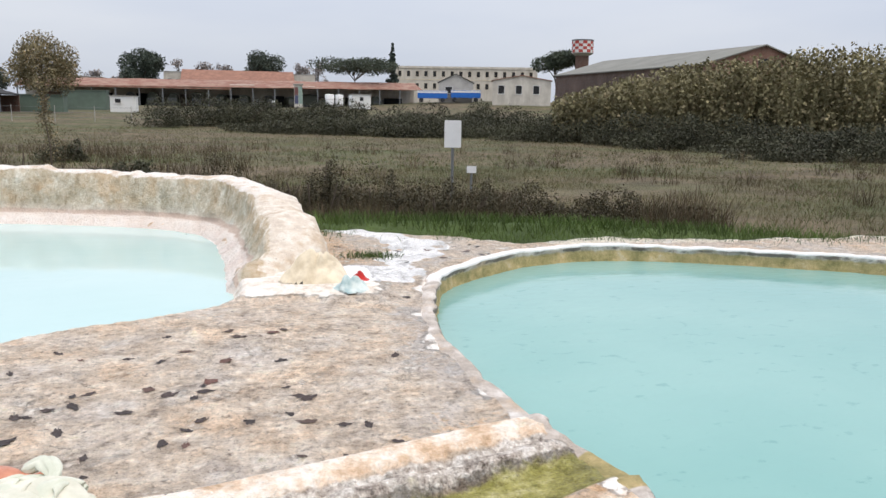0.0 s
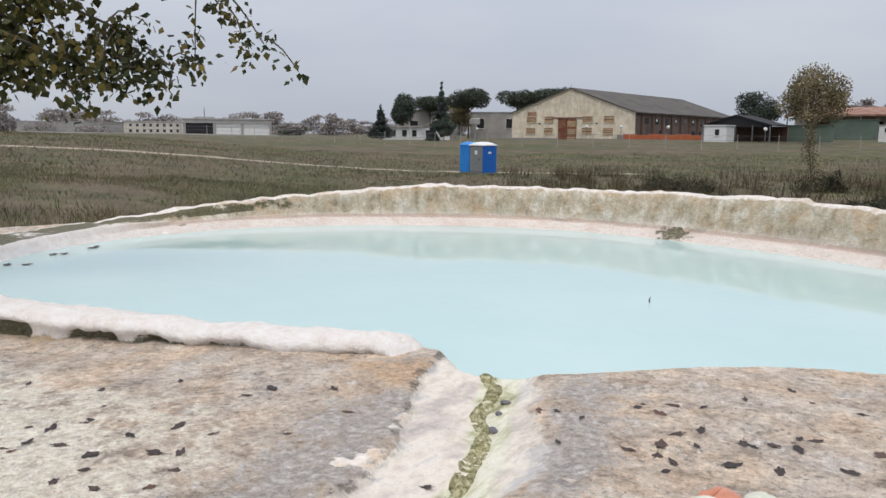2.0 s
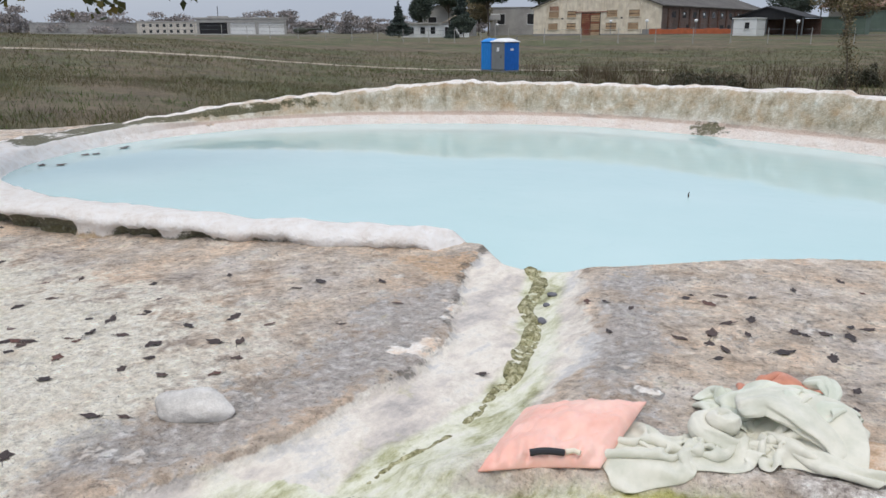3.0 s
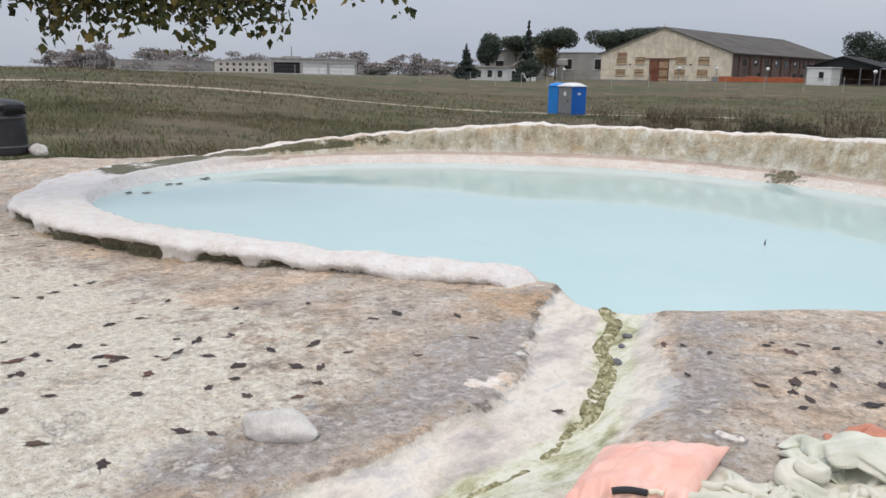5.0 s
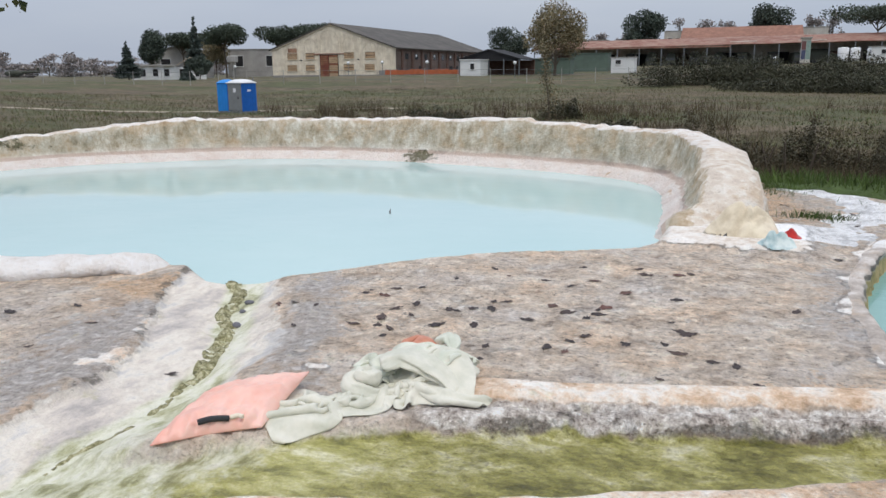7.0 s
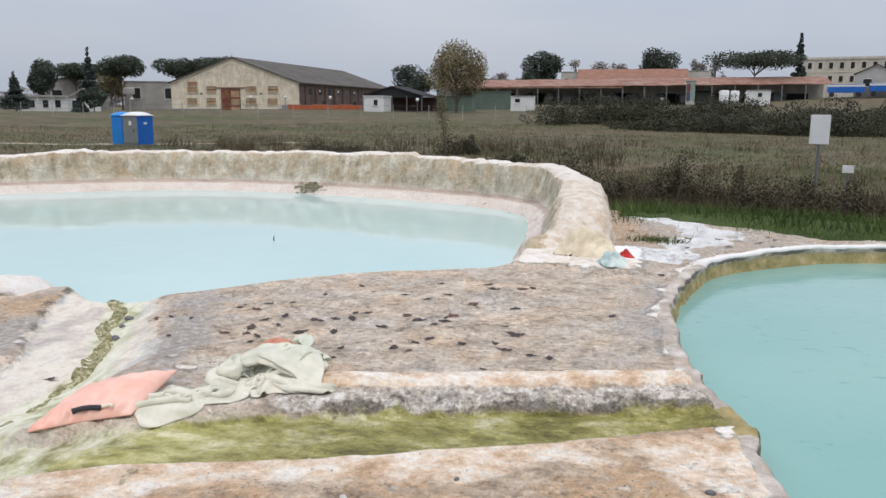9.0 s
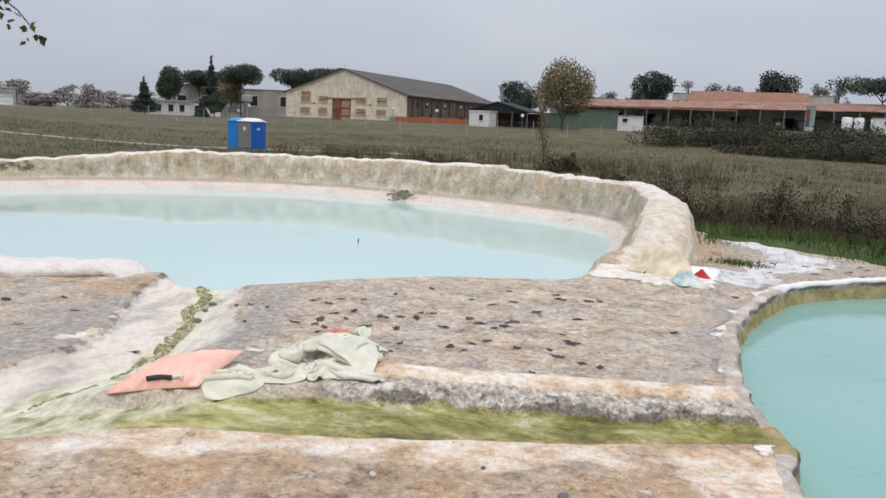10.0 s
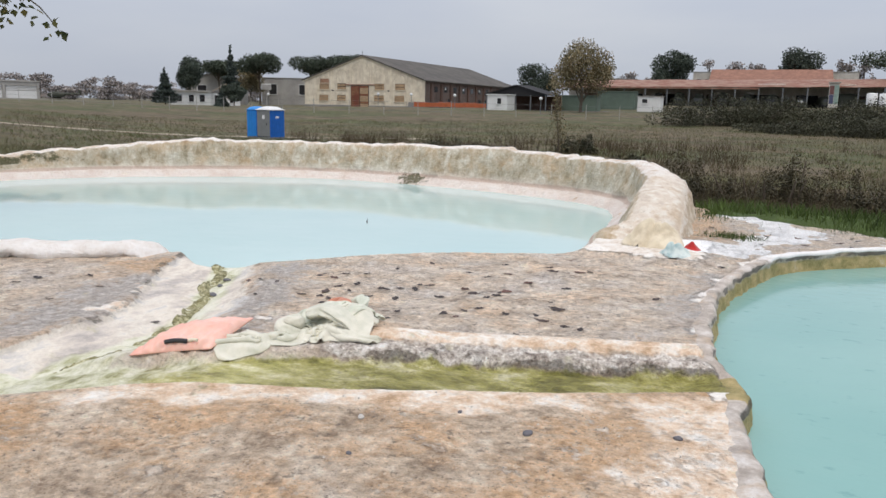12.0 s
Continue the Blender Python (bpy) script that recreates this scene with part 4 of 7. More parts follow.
M_TURN = foliage("turning_leaves", (0.13, 0.12, 0.07), (0.24, 0.205, 0.12), 0.5, (0.3, 0.22, 0.12))
# bare twigs of the far trees, greyed: distance haze is mixed into the colour
M_HAZY = foliage("hazy_twigs", (0.24, 0.225, 0.22), (0.35, 0.32, 0.31), 0.03, (0.36, 0.3, 0.26))
M_BUSH = foliage("bramble_leaves", (0.055, 0.058, 0.036), (0.068, 0.07, 0.044), 0.25, (0.075, 0.068, 0.046))
M_CANE = foliage("cane_leaves", (0.15, 0.14, 0.075), (0.23, 0.205, 0.11), 0.3, (0.27, 0.225, 0.135))


def tree(x, y, kind, height, width, label, seed, base=None, leaf=None, count=700, mat=None):
    rng = np.random.RandomState(seed)
    z0 = gz(x, y) if base is None else base
    ob = thing("tree", pose(x, y, z0), label, "tree")
    h, w = height, width / 2
    limbs = []
    if kind == "pine":
        c0 = h * 0.72
        blobs = [(rng.uniform(-0.55, 0.55) * w, rng.uniform(-0.55, 0.55) * w, c0 + rng.uniform(0, 0.12) * h, w * 0.5, w * 0.5, h * 0.14) for _ in range(9)]
        mat = mat or M_PINE
        trunk_top = c0
    elif kind == "fir":
        blobs = []
        for k in range(11):
            f = k / 10
            for j in range(4 if k < 9 else 1):
                a = rng.uniform(0, 6.28)
                rr = w * (1 - f) * 0.95 * rng.uniform(0.55, 1)
                blobs.append((rr * 0.5 * math.cos(a), rr * 0.5 * math.sin(a), h * (0.12 + 0.86 * f), rr * 0.6 + 0.12, rr * 0.6 + 0.12, h * 0.035))
        mat = mat or M_FIR
        trunk_top = h * 0.95
    elif kind == "oak":
        blobs = [(0, 0, h * 0.58, w * 0.7, w * 0.7, h * 0.33)]
        blobs += [(w * 0.55 * math.cos(a), w * 0.55 * math.sin(a), h * rng.uniform(0.35, 0.78), w * 0.42, w * 0.42, h * 0.16) for a in rng.uniform(0, 6.28, 10)]
        mat = mat or M_OAK
        trunk_top = h * 0.6
    else:
        blobs = [(0, 0, h * 0.63, w * 0.72, w * 0.72, h * 0.27)] * (kind == "loose") * 2
        blobs += [(w * 0.6 * rng.uniform(0, 1) * math.cos(a), w * 0.6 * rng.uniform(0, 1) * math.sin(a), h * (rng.uniform(0.36, 0.9) if kind == "loose" else rng.uniform(0.12, 0.88)), w * rng.uniform(0.25, 0.42), w * rng.uniform(0.25, 0.42), h * rng.uniform(0.07, 0.13)) for a in rng.uniform(0, 6.28, 16)]
        mat = mat or M_TURN
        trunk_top = h * 0.75
    r0 = max(0.07, h * (0.012 if kind == "loose" else 0.022))
    r0 = 0.03 if kind == "bare" and h < 6 else r0
    trunk = [(0.04 * h * math.sin(k) * (k / 6), 0.03 * h * math.cos(k * 1.3) * (k / 6), trunk_top * k / 6 - 0.2 * (k == 0)) for k in range(7)]
    part("trunk", tube(trunk, [r0 * (1 - 0.11 * k) for k in range(7)]), M_BARK, ob)
    for b in blobs[:: max(1, len(blobs) // 7)]:
        f = min(0.95, max(0.25, (b[2] - 0.22 * h) / trunk_top))
        p = Vector(trunk[int(f * 6)])
        q = Vector(b[:3])
        if (q - p).length > 0.3:
            part("limb", tube([p, p.lerp(q, 0.5) + Vector((0, 0, 0.03 * h)), q], [r0 * 0.45, r0 * 0.3, r0 * 0.12], 6), M_BARK, ob)
    pts = in_blobs(rng, blobs, count, 0.1 if kind in ("loose", "bare") else 0.3)
    if kind == "fir":
        pts[:, 2] -= 0.06 * np.hypot(pts[:, 0], pts[:, 1])
    quads("crown", leaf_cloud(rng, pts, leaf or h * 0.07, 0.2), mat, ob)
    return ob


# ---- near things on the travertine ----
def ground_at(x, y):
    return float(platform(np.array([float(x)]), np.array([float(y)]))[0][0])


def cloth_material(name, color, tint):
    m, nd, ln, b = material(name, 0.95)
    n = noise_node(nd, ln, 9.0, 4)
    ln.new(ramp(nd, ln, n, [(0.35, tint), (0.6, color)]), b.inputs["Base Color"])
    weave = noise_node(nd, ln, 420.0, 2)
    bump(nd, ln, b, maths(nd, ln, "ADD", weave, maths(nd, ln, "MULTIPLY", noise_node(nd, ln, 60.0, 3), 1.2)), 0.5, 0.003)
    b.inputs["Sheen Weight"].default_value = 0.25
    return m


M_TOWEL = cloth_material("cream_towelling", (0.72, 0.7, 0.6), (0.58, 0.58, 0.48))
M_TOWEL_GREEN = cloth_material("pale_green_towelling", (0.7, 0.71, 0.605), (0.57, 0.595, 0.49))
M_TOWEL_PINK = cloth_material("orange_cloth", (0.62, 0.27, 0.17), (0.42, 0.16, 0.1))


def draped(outline, peak, folds, seed, cell=0.006, twist=None, grain=0.0, flow=40):
    """A heap of cloth: rounded over its outline, rumpled along `flow`, with folds (x, y, angle, length, radius, height) and a twist (x, y, radius) laid over it."""
    xs_ = np.arange(min(p[0] for p in outline) - 0.03, max(p[0] for p in outline) + 0.03, cell)
    ys_ = np.arange(min(p[1] for p in outline) - 0.03, max(p[1] for p in outline) + 0.03, cell)
    ax, ay = np.meshgrid(xs_, ys_)
    d = -area_distance(ax, ay, rounded(outline, True, 0.02)) + 0.012 * value_noise(ax, ay, 0.09, seed)
    body = np.clip(d, 0, None)
    brim = 1 - np.exp(-body / 0.02)
    dome = 1 - np.exp(-body / 0.09)
    wx, wy = ax + 0.06 * value_noise(ax, ay, 0.2, seed + 5), ay + 0.06 * value_noise(ax, ay, 0.2, seed + 6)
    cf, sf = math.cos(radians(flow)), math.sin(radians(flow))
    lu, lv = wx * cf + wy * sf, -wx * sf + wy * cf
    rum = np.abs(value_noise(lu * 0.35, lv, 0.075, seed + 7)) ** 0.8
    rum2 = np.abs(value_noise(lu * 0.5, lv * 1.1, 0.034, seed + 9))
    z = 0.012 * brim + peak * dome * (0.5 + 0.75 * rum) + 0.018 * rum2 * brim * (0.3 + grain)
    for fx, fy, ang, length, rad, hh in folds:
        ca, sa = math.cos(radians(ang)), math.sin(radians(ang))
        bx, by = ax + 0.05 * value_noise(ax, ay, 0.16, seed + 21), ay + 0.05 * value_noise(ax, ay, 0.16, seed + 22)
        u, v = (bx - fx) * ca + (by - fy) * sa, -(bx - fx) * sa + (by - fy) * ca
        end = np.clip(1 - (np.abs(u) / (length / 2)) ** 3, 0, 1)
        # steep on one side, laid over on the other
        skew = np.where(v > 0, v / (rad * 0.55), v / (rad * 1.5))
        ridge = np.sqrt(np.clip(1 - skew**2, 0, 1)) * end
        z = z + (hh * ridge - 0.25 * hh * end * np.exp(-((v - rad * 0.75) / (rad * 0.3)) ** 2)) * brim
    if twist:
        tx, ty, tr = twist
        r, th = np.hypot(ax - tx, ay - ty), np.arctan2(ay - ty, ax - tx)
        f = np.mod(th / (2 * math.pi) - r / (tr * 0.36), 1.0)
        coil = np.sqrt(np.clip(1 - (1.15 * (2 * f - 1)) ** 2, 0, 1))
        w = step(tr * 1.05, tr * 0.85, r)
        z = z * (1 - w) + w * brim * (0.065 + 0.045 * coil + 0.05 * np.cos(np.clip(r / tr, 0, 1) * 1.5) - 0.06 * step(tr * 0.3, 0.0, r))
    z = np.where(d > 0, np.maximum(z, 0.004), 0.0)
    me, used_ = grid_mesh("cloth", xs_, ys_, z, d > -0.004)
    bm = bmesh.new()
    bm.from_mesh(me)
    bpy.data.meshes.remove(me)
    return bm


def crumple(nu, nv, gap, start, floor, steps, seed):
    """Lets a woven sheet of nu x nv knots fall and settle in folds. start(u, v): where a knot begins; floor(x, y): what it lies on."""
    rng = np.random.RandomState(seed)
    u, v = np.meshgrid(np.arange(nu) * gap, np.arange(nv) * gap, indexing="ij")
    P = np.stack(start(u - u.mean(), v - v.mean()), -1)
    P += rng.normal(size=P.shape) * 0.003
    V = np.zeros_like(P)
    dt = 0.016
    links = []
    for du, dv, stiff in ((1, 0, 1.0), (0, 1, 1.0), (1, 1, 0.6), (1, -1, 0.6), (2, 0, 0.5), (0, 2, 0.5)):
        a = (slice(0, nu - du), slice(max(0, -dv), nv - max(0, dv)))
        b = (slice(du, nu), slice(max(0, dv), nv + min(0, dv)))
        links.append((a, b, gap * math.hypot(du, dv), stiff))
    idx = np.arange(nu * nv)
    iu, iv = idx // nv, idx % nv
    near = (np.abs(iu[:, None] - iu[None, :]) <= 2) & (np.abs(iv[:, None] - iv[None, :]) <= 2)
    thick = gap * 1.1
    for k in range(steps):
        V[..., 2] -= 9.8 * dt
        V *= 0.96
        Q = P + np.clip(V * dt, -0.02, 0.02)
        for it in range(9):
            acc = np.zeros_like(Q)
            for a, b, rest, stiff in links:
                d = Q[b] - Q[a]
                ln_ = np.linalg.norm(d, axis=-1, keepdims=True) + 1e-9
                c = d * ((ln_ - rest) / ln_) * (0.5 * stiff * 0.42)
                acc[a] += c
                acc[b] -= c
            Q += acc
            if it == 4 and k % 2 == 0:
                F = Q.reshape(-1, 3)
                n2 = (F * F).sum(1)
                d2 = n2[:, None] + n2[None, :] - 2 * F @ F.T
                ii, jj = np.nonzero((d2 < thick * thick) & ~near)
                if len(ii):
                    d = F[ii] - F[jj]
                    ln_ = np.linalg.norm(d, axis=1, keepdims=True) + 1e-6
                    push = d / ln_ * (thick - ln_) * 0.3
                    for c in range(3):
                        F[:, c] += np.clip(np.bincount(ii, push[:, c], len(F)), -0.006, 0.006)
                    Q = F.reshape(Q.shape)
            z0 = floor(Q[..., 0], Q[..., 1]) + 0.006
            low = Q[..., 2] < z0
            Q[..., 2] = np.where(low, z0, Q[..., 2])
            Q[..., :2] = np.where(low[..., None], Q[..., :2] * 0.35 + P[..., :2] * 0.65, Q[..., :2])
        V = (Q - P) / dt
        P = Q
    return P


def height_under(sheets, gap=0.025):
    """The floor that settled sheets make for what falls on them."""
    pts_ = np.concatenate([s_.reshape(-1, 3) for s_ in sheets])
    top = np.zeros((80, 80))
    ij = np.clip(((pts_[:, :2] + 1.0) / gap).astype(int), 0, 79)
    np.maximum.at(top, (ij[:, 0], ij[:, 1]), pts_[:, 2])
    return lambda x, y: top[np.clip(((x + 1.0) / gap).astype(int), 0, 79), np.clip(((y + 1.0) / gap).astype(int), 0, 79)]


def cloth_part(name, P, mat, parent):
    nu, nv = P.shape[:2]
    i = np.arange(nu * nv).reshape(nu, nv)
    q = np.stack([i[:-1, :-1], i[1:, :-1], i[1:, 1:], i[:-1, 1:]], -1).reshape(-1, 4)
    me = bpy.data.meshes.new(name)
    me.from_pydata(P.reshape(-1, 3).tolist(), [], q.tolist())
    me.shade_smooth()
    me.materials.append(mat)
    ob = new(name, me)
    ob.parent = parent
    sol = ob.modifiers.new("thickness", "SOLIDIFY")
    sol.thickness, sol.offset = 0.009, 0
    sub = ob.modifiers.new("smooth", "SUBSURF")
    sub.levels = sub.render_levels = 2
    return ob


def gathered(cx, cy, turn, su, sv, lift, wave, seed, swirl=None):
    """Where a sheet begins: squeezed to su by sv of its size, waved, and wound up round a point."""
    ca, sa = math.cos(radians(turn)), math.sin(radians(turn))

    def start(u, v):
        k = su(u) if callable(su) else su
        x, y = (k if callable(su) else u * su), v * (sv(u) if callable(sv) else sv)
        z = lift + wave * value_noise(u, v, 0.16, seed) + 0.5 * wave * value_noise(u, v, 0.07, seed + 1)
        x = x + 0.05 * value_noise(u, v, 0.12, seed + 2)
        y = y + 0.05 * value_noise(u, v, 0.12, seed + 3)
        if swirl:
            sx, sy, sr, amt = swirl
            r = np.hypot(x - sx, y - sy)
            a = amt * np.exp(-((r / sr) ** 2))
            dx, dy = x - sx, y - sy
            x, y = sx + dx * np.cos(a) - dy * np.sin(a), sy + dx * np.sin(a) + dy * np.cos(a)
            z = z + 0.06 * np.exp(-((r / sr) ** 2))
        return cx + x * ca - y * sa, cy + x * sa + y * ca, z

    return start


def roll_part(name, line, radii, seed, mat, parent, flat=1.2, crease=0.3):
    """A rolled fold of cloth: a soft tube, pleated lengthwise and flattened on top."""
    pts_ = [Vector(p) for p in line]
    n, seg = len(pts_), 30
    verts, faces = [], []
    for k, p in enumerate(pts_):
        d = (pts_[min(k + 1, n - 1)] - pts_[max(k - 1, 0)]).normalized()
        a = d.cross(Vector((0, 0, 1))).normalized()
        b = a.cross(d)
        for j in range(seg):
            th = 2 * math.pi * j / seg
            q = radii[k] * (1.06 - crease * 0.8 + crease * abs(math.sin(2.5 * th + seed + 0.25 * k)) ** 0.6 + 0.24 * noise.noise((1.7 * math.cos(th), 1.7 * math.sin(th) + seed, 0.3 * k)) + 0.16 * noise.noise((4.5 * math.cos(th), 4.5 * math.sin(th) + seed, 0.5 * k)))
            verts.append(tuple(p + a * (q * math.cos(th) * flat) + b * (q * math.sin(th) / flat)))
    faces = [(k * seg + j, k * seg + (j + 1) % seg, (k + 1) * seg + (j + 1) % seg, (k + 1) * seg + j) for k in range(n - 1) for j in range(seg)]
    faces += [tuple(range(seg))[::-1], tuple((n - 1) * seg + j for j in range(seg))]
    me = bpy.data.meshes.new(name)
    me.from_pydata(verts, [], faces)
    me.shade_smooth()
    me.materials.append(mat)
    ob = new(name, me)
    ob.parent = parent
    sub = ob.modifiers.new("smooth", "SUBSURF")
    sub.levels = sub.render_levels = 1
    return ob


def towel_heap():
    cx, cy = -0.98, 3.0
    ob = thing("towel_heap", pose(cx, cy, ground_at(cx, cy) - 0.01), "crumpled cream and pale green bath towels on the stone", "towel")
    # the slab under the heap, and the bundle in the middle over which the sheets lie
    z0 = ground_at(cx, cy) - 0.01
    gx_, gy_ = np.meshgrid(np.arange(80) * 0.025 - 1 + cx, np.arange(80) * 0.025 - 1 + cy, indexing="ij")
    slab = platform(gx_, gy_)[0] - z0
    ground = lambda x, y: slab[np.clip(((x + 1.0) / 0.025).astype(int), 0, 79), np.clip(((y + 1.0) / 0.025).astype(int), 0, 79)]
    bulk = lambda x, y: ground(x, y) + 0.1 * np.exp(-(((x - 0.06) / 0.2) ** 2 + ((y - 0.16) / 0.13) ** 2)) + 0.07 * np.exp(-(((x - 0.19) / 0.16) ** 2 + ((y - 0.07) / 0.11) ** 2))
    orange = crumple(22, 20, 0.022, gathered(-0.02, 0.3, 20, 0.45, 0.34, 0.26, 0.09, 3), lambda x, y: bulk(x, y) + 0.11 * np.exp(-(((x + 0.02) / 0.12) ** 2 + ((y - 0.3) / 0.08) ** 2)), 45, 1)
    green = crumple(42, 32, 0.022, gathered(-0.02, 0.14, 18, 0.5, 0.3, 0.24, 0.11, 13), lambda x, y: np.maximum(bulk(x, y), height_under([orange])(x, y) * (y < 0.22)), 60, 2)
    # a flat tail, then the twist, then the gathered rest
    squeeze = lambda u: np.where(u < -0.22, -0.29 + (u + 0.22) * 0.8, np.where(u < 0.02, -0.29 + (u + 0.22) * 0.62, -0.1412 + (u - 0.02) * 0.7))
    wide = lambda u: 0.27 + 0.14 * step(-0.25, -0.6, u) + 0.1 * step(0.1, 0.4, u)
    main = crumple(62, 34, 0.022, gathered(0.05, -0.08, 36, squeeze, wide, 0.18, 0.1, 7, (-0.16, -0.02, 0.13, 3.4)), bulk, 70, 3)
    cloth_part("orange_cloth", orange, M_TOWEL_PINK, ob)
    cloth_part("green_towel", green, M_TOWEL_GREEN, ob)
    cloth_part("cream_towel", main, M_TOWEL, ob)
    # the towel is wound into a knot in front, and its folds run from there over the heap
    kx, ky, kz = -0.12, -0.13, float(bulk(np.array([-0.12]), np.array([-0.13]))[0])
    coil = [(kx + (0.012 + 0.026 * q) * math.cos(3.3 * q + 2.2), ky + (0.012 + 0.021 * q) * math.sin(3.3 * q + 2.2), kz + 0.095 - 0.008 * q * q) for q in [0.08 * i for i in range(42)]]
    roll_part("knot", coil, [(0.018 + 0.018 * min(1, i / 16)) * (1 - 0.5 * max(0, i - 34) / 7) for i in range(42)], 5, M_TOWEL, ob, 0.95, 0.2)
    for k, (pts_, r_) in enumerate([([(-0.1, -0.02, 0.1), (0.0, 0.04, 0.125), (0.12, 0.02, 0.1), (0.22, -0.02, 0.06), (0.3, -0.05, 0.01)], 0.055), ([(-0.1, 0.06, 0.07), (0.0, 0.13, 0.115), (0.12, 0.14, 0.115), (0.24, 0.1, 0.07), (0.33, 0.1, 0.015)], 0.05),
                                   ([(0.05, 0.29, 0.13), (0.13, 0.27, 0.165), (0.18, 0.2, 0.14), (0.18, 0.12, 0.1)], 0.03)]):
        line = [Vector((px, py, pz + float(ground(np.array([px]), np.array([py]))[0]))) for px, py, pz in pts_]
        line = [tuple(a.lerp(b, u)) for a, b in zip(line, line[1:]) for u in (0, 0.33, 0.67)] + [tuple(line[-1])]
        n_ = len(line) - 1
        roll_part("fold", line, [r_ * (0.55 + 0.45 * math.sin(math.pi * min(1, 0.15 + i / n_))) for i in range(n_ + 1)], 20 + k, M_TOWEL if k != 2 else M_TOWEL_GREEN, ob, (1.6, 1.6, 1.2)[k], 0.45)
    return ob


towel_heap()


def dry_bag():
    """A puffed-up salmon pillow lying on the slab's corner."""
    corners = [Vector((-1.66, 2.15, 0)), Vector((-1.34, 2.43, 0)), Vector((-1.39, 2.88, 0)), Vector((-1.83, 2.68, 0))]
    for q, up in zip(corners, (0.01, 0.015, 0.06, 0.02)):
        q.z = ground_at(q.x, q.y) + up
    c = sum(corners, Vector()) / 4
    ob = thing("pillow", pose(c.x, c.y, c.z), "salmon pink plastic pillow, half inflated, lying on the stone", "pillow")
    n = 56
    mat, nd, ln, b = material("salmon_plastic", 0.42)
    ln.new(ramp(nd, ln, noise_node(nd, ln, 6.0, 4), [(0.3, (0.82, 0.42, 0.33)), (0.7, (0.88, 0.58, 0.49))]), b.inputs["Base Color"])
    b.inputs["Subsurface Weight"].default_value = 0.15
    b.inputs["Subsurface Radius"].default_value = (0.03, 0.015, 0.01)
    bump(nd, ln, b, noise_node(nd, ln, 14.0, 4, 0.6), 0.5, 0.008)
    bm = bmesh.new()
    top, low = [], []
    for j in range(n + 1):
        for i in range(n + 1):
            u, v = i / n, j / n
            p = (corners[0] * (1 - u) + corners[1] * u) * (1 - v) + (corners[3] * (1 - u) + corners[2] * u) * v
            e = min(u, 1 - u, v, 1 - v)
            seam = min(1, e / 0.035)
            puff = 0.085 * (math.sin(math.pi * u) * math.sin(math.pi * v)) ** 0.5 * (0 if e <= 0 else 1)
            wr = 0.012 * math.sin(46 * u + 6 * v) * max(0, 1 - v / 0.25) + 0.012 * noise.noise((u * 7, v * 7, 1)) + 0.006 * noise.noise((u * 20, v * 16, 2))
            dent = -0.03 * math.exp(-((u - 0.6) ** 2 + (v - 0.28) ** 2 * 3) / 0.02) + 0.014 * (abs(noise.noise((u * 4 + v * 2, v * 5, 6))) - 0.15)
            inward = (c - p) * (0.07 * math.sin(math.pi * u) * (1 if v in (0, 1) else max(0, 1 - e / 0.12)))
            p = p + Vector((inward.x, inward.y, 0)) - c
            lift = max(0.012 * seam, puff + (wr + dent) * seam)
            top.append(bm.verts.new(p + Vector((0, 0, 0.008 + max(0, lift)))))
            low.append(bm.verts.new(p + Vector((0, 0, 0.002))))
    w = n + 1
    for j in range(n):
        for i in range(n):
            a = j * w + i
            bm.faces.new((top[a], top[a + 1], top[a + w + 1], top[a + w]))
            bm.faces.new((low[a + w], low[a + w + 1], low[a + 1], low[a]))
    rim_i = [i for i in range(w)] + [j * w + n for j in range(1, w)] + [n * w + i for i in range(n - 1, -1, -1)] + [j * w for j in range(n - 1, 0, -1)]
    for a, b_ in zip(rim_i, rim_i[1:] + rim_i[:1]):
        bm.faces.new((low[a], low[b_], top[b_], top[a]))
    part("bag", bm, mat, ob, smooth=True)
    d = (corners[1] - corners[0]).normalized()
    side = (corners[3] - corners[0]).normalized()
    s0 = corners[0] + d * 0.17 + side * 0.03 - c + Vector((0, 0, 0.058))
    black = plain("black_rubber", (0.015, 0.015, 0.018), 0.5)
    strip = tube([s0 + d * k * 0.024 + Vector((0, 0, 0.006 * math.sin(k * 0.75))) for k in range(6)], 0.013, 8)
    part("strap", strip, black, ob, "black rubber strap")
    e0 = s0 + d * 0.125
    part("strap_end", tube([e0, e0 + d * 0.03 + Vector((0, 0, 0.004)), e0 + d * 0.055 - side * 0.015], 0.01, 8), plain("ivory_plastic", (0.7, 0.62, 0.5), 0.5), ob, "ivory plastic strap end")
    return ob


dry_bag()


def rag(x, y, outline, peak, folds, seed, mat, label):
    ob = thing("rag", pose(x, y, ground_at(x, y) - 0.01), label, "rag", "wet rags by the rim")
    part("cloth", draped(outline, peak, folds, seed, 0.012), mat, ob, smooth=True)
    return ob


rag(0.36, 6.78, [(-0.3, -0.05), (-0.1, -0.18), (0.2, -0.15), (0.3, 0.1), (0.15, 0.28), (-0.15, 0.2)], 0.14, [(0, 0.05, 30, 0.5, 0.09, 0.09), (0.05, -0.05, 60, 0.35, 0.06, 0.06), (-0.12, 0, 10, 0.3, 0.05, 0.05)], 31,
    cloth_material("beige_cotton", (0.78, 0.69, 0.53), (0.58, 0.49, 0.35)), "beige crumpled cloth lying by the pool rim")
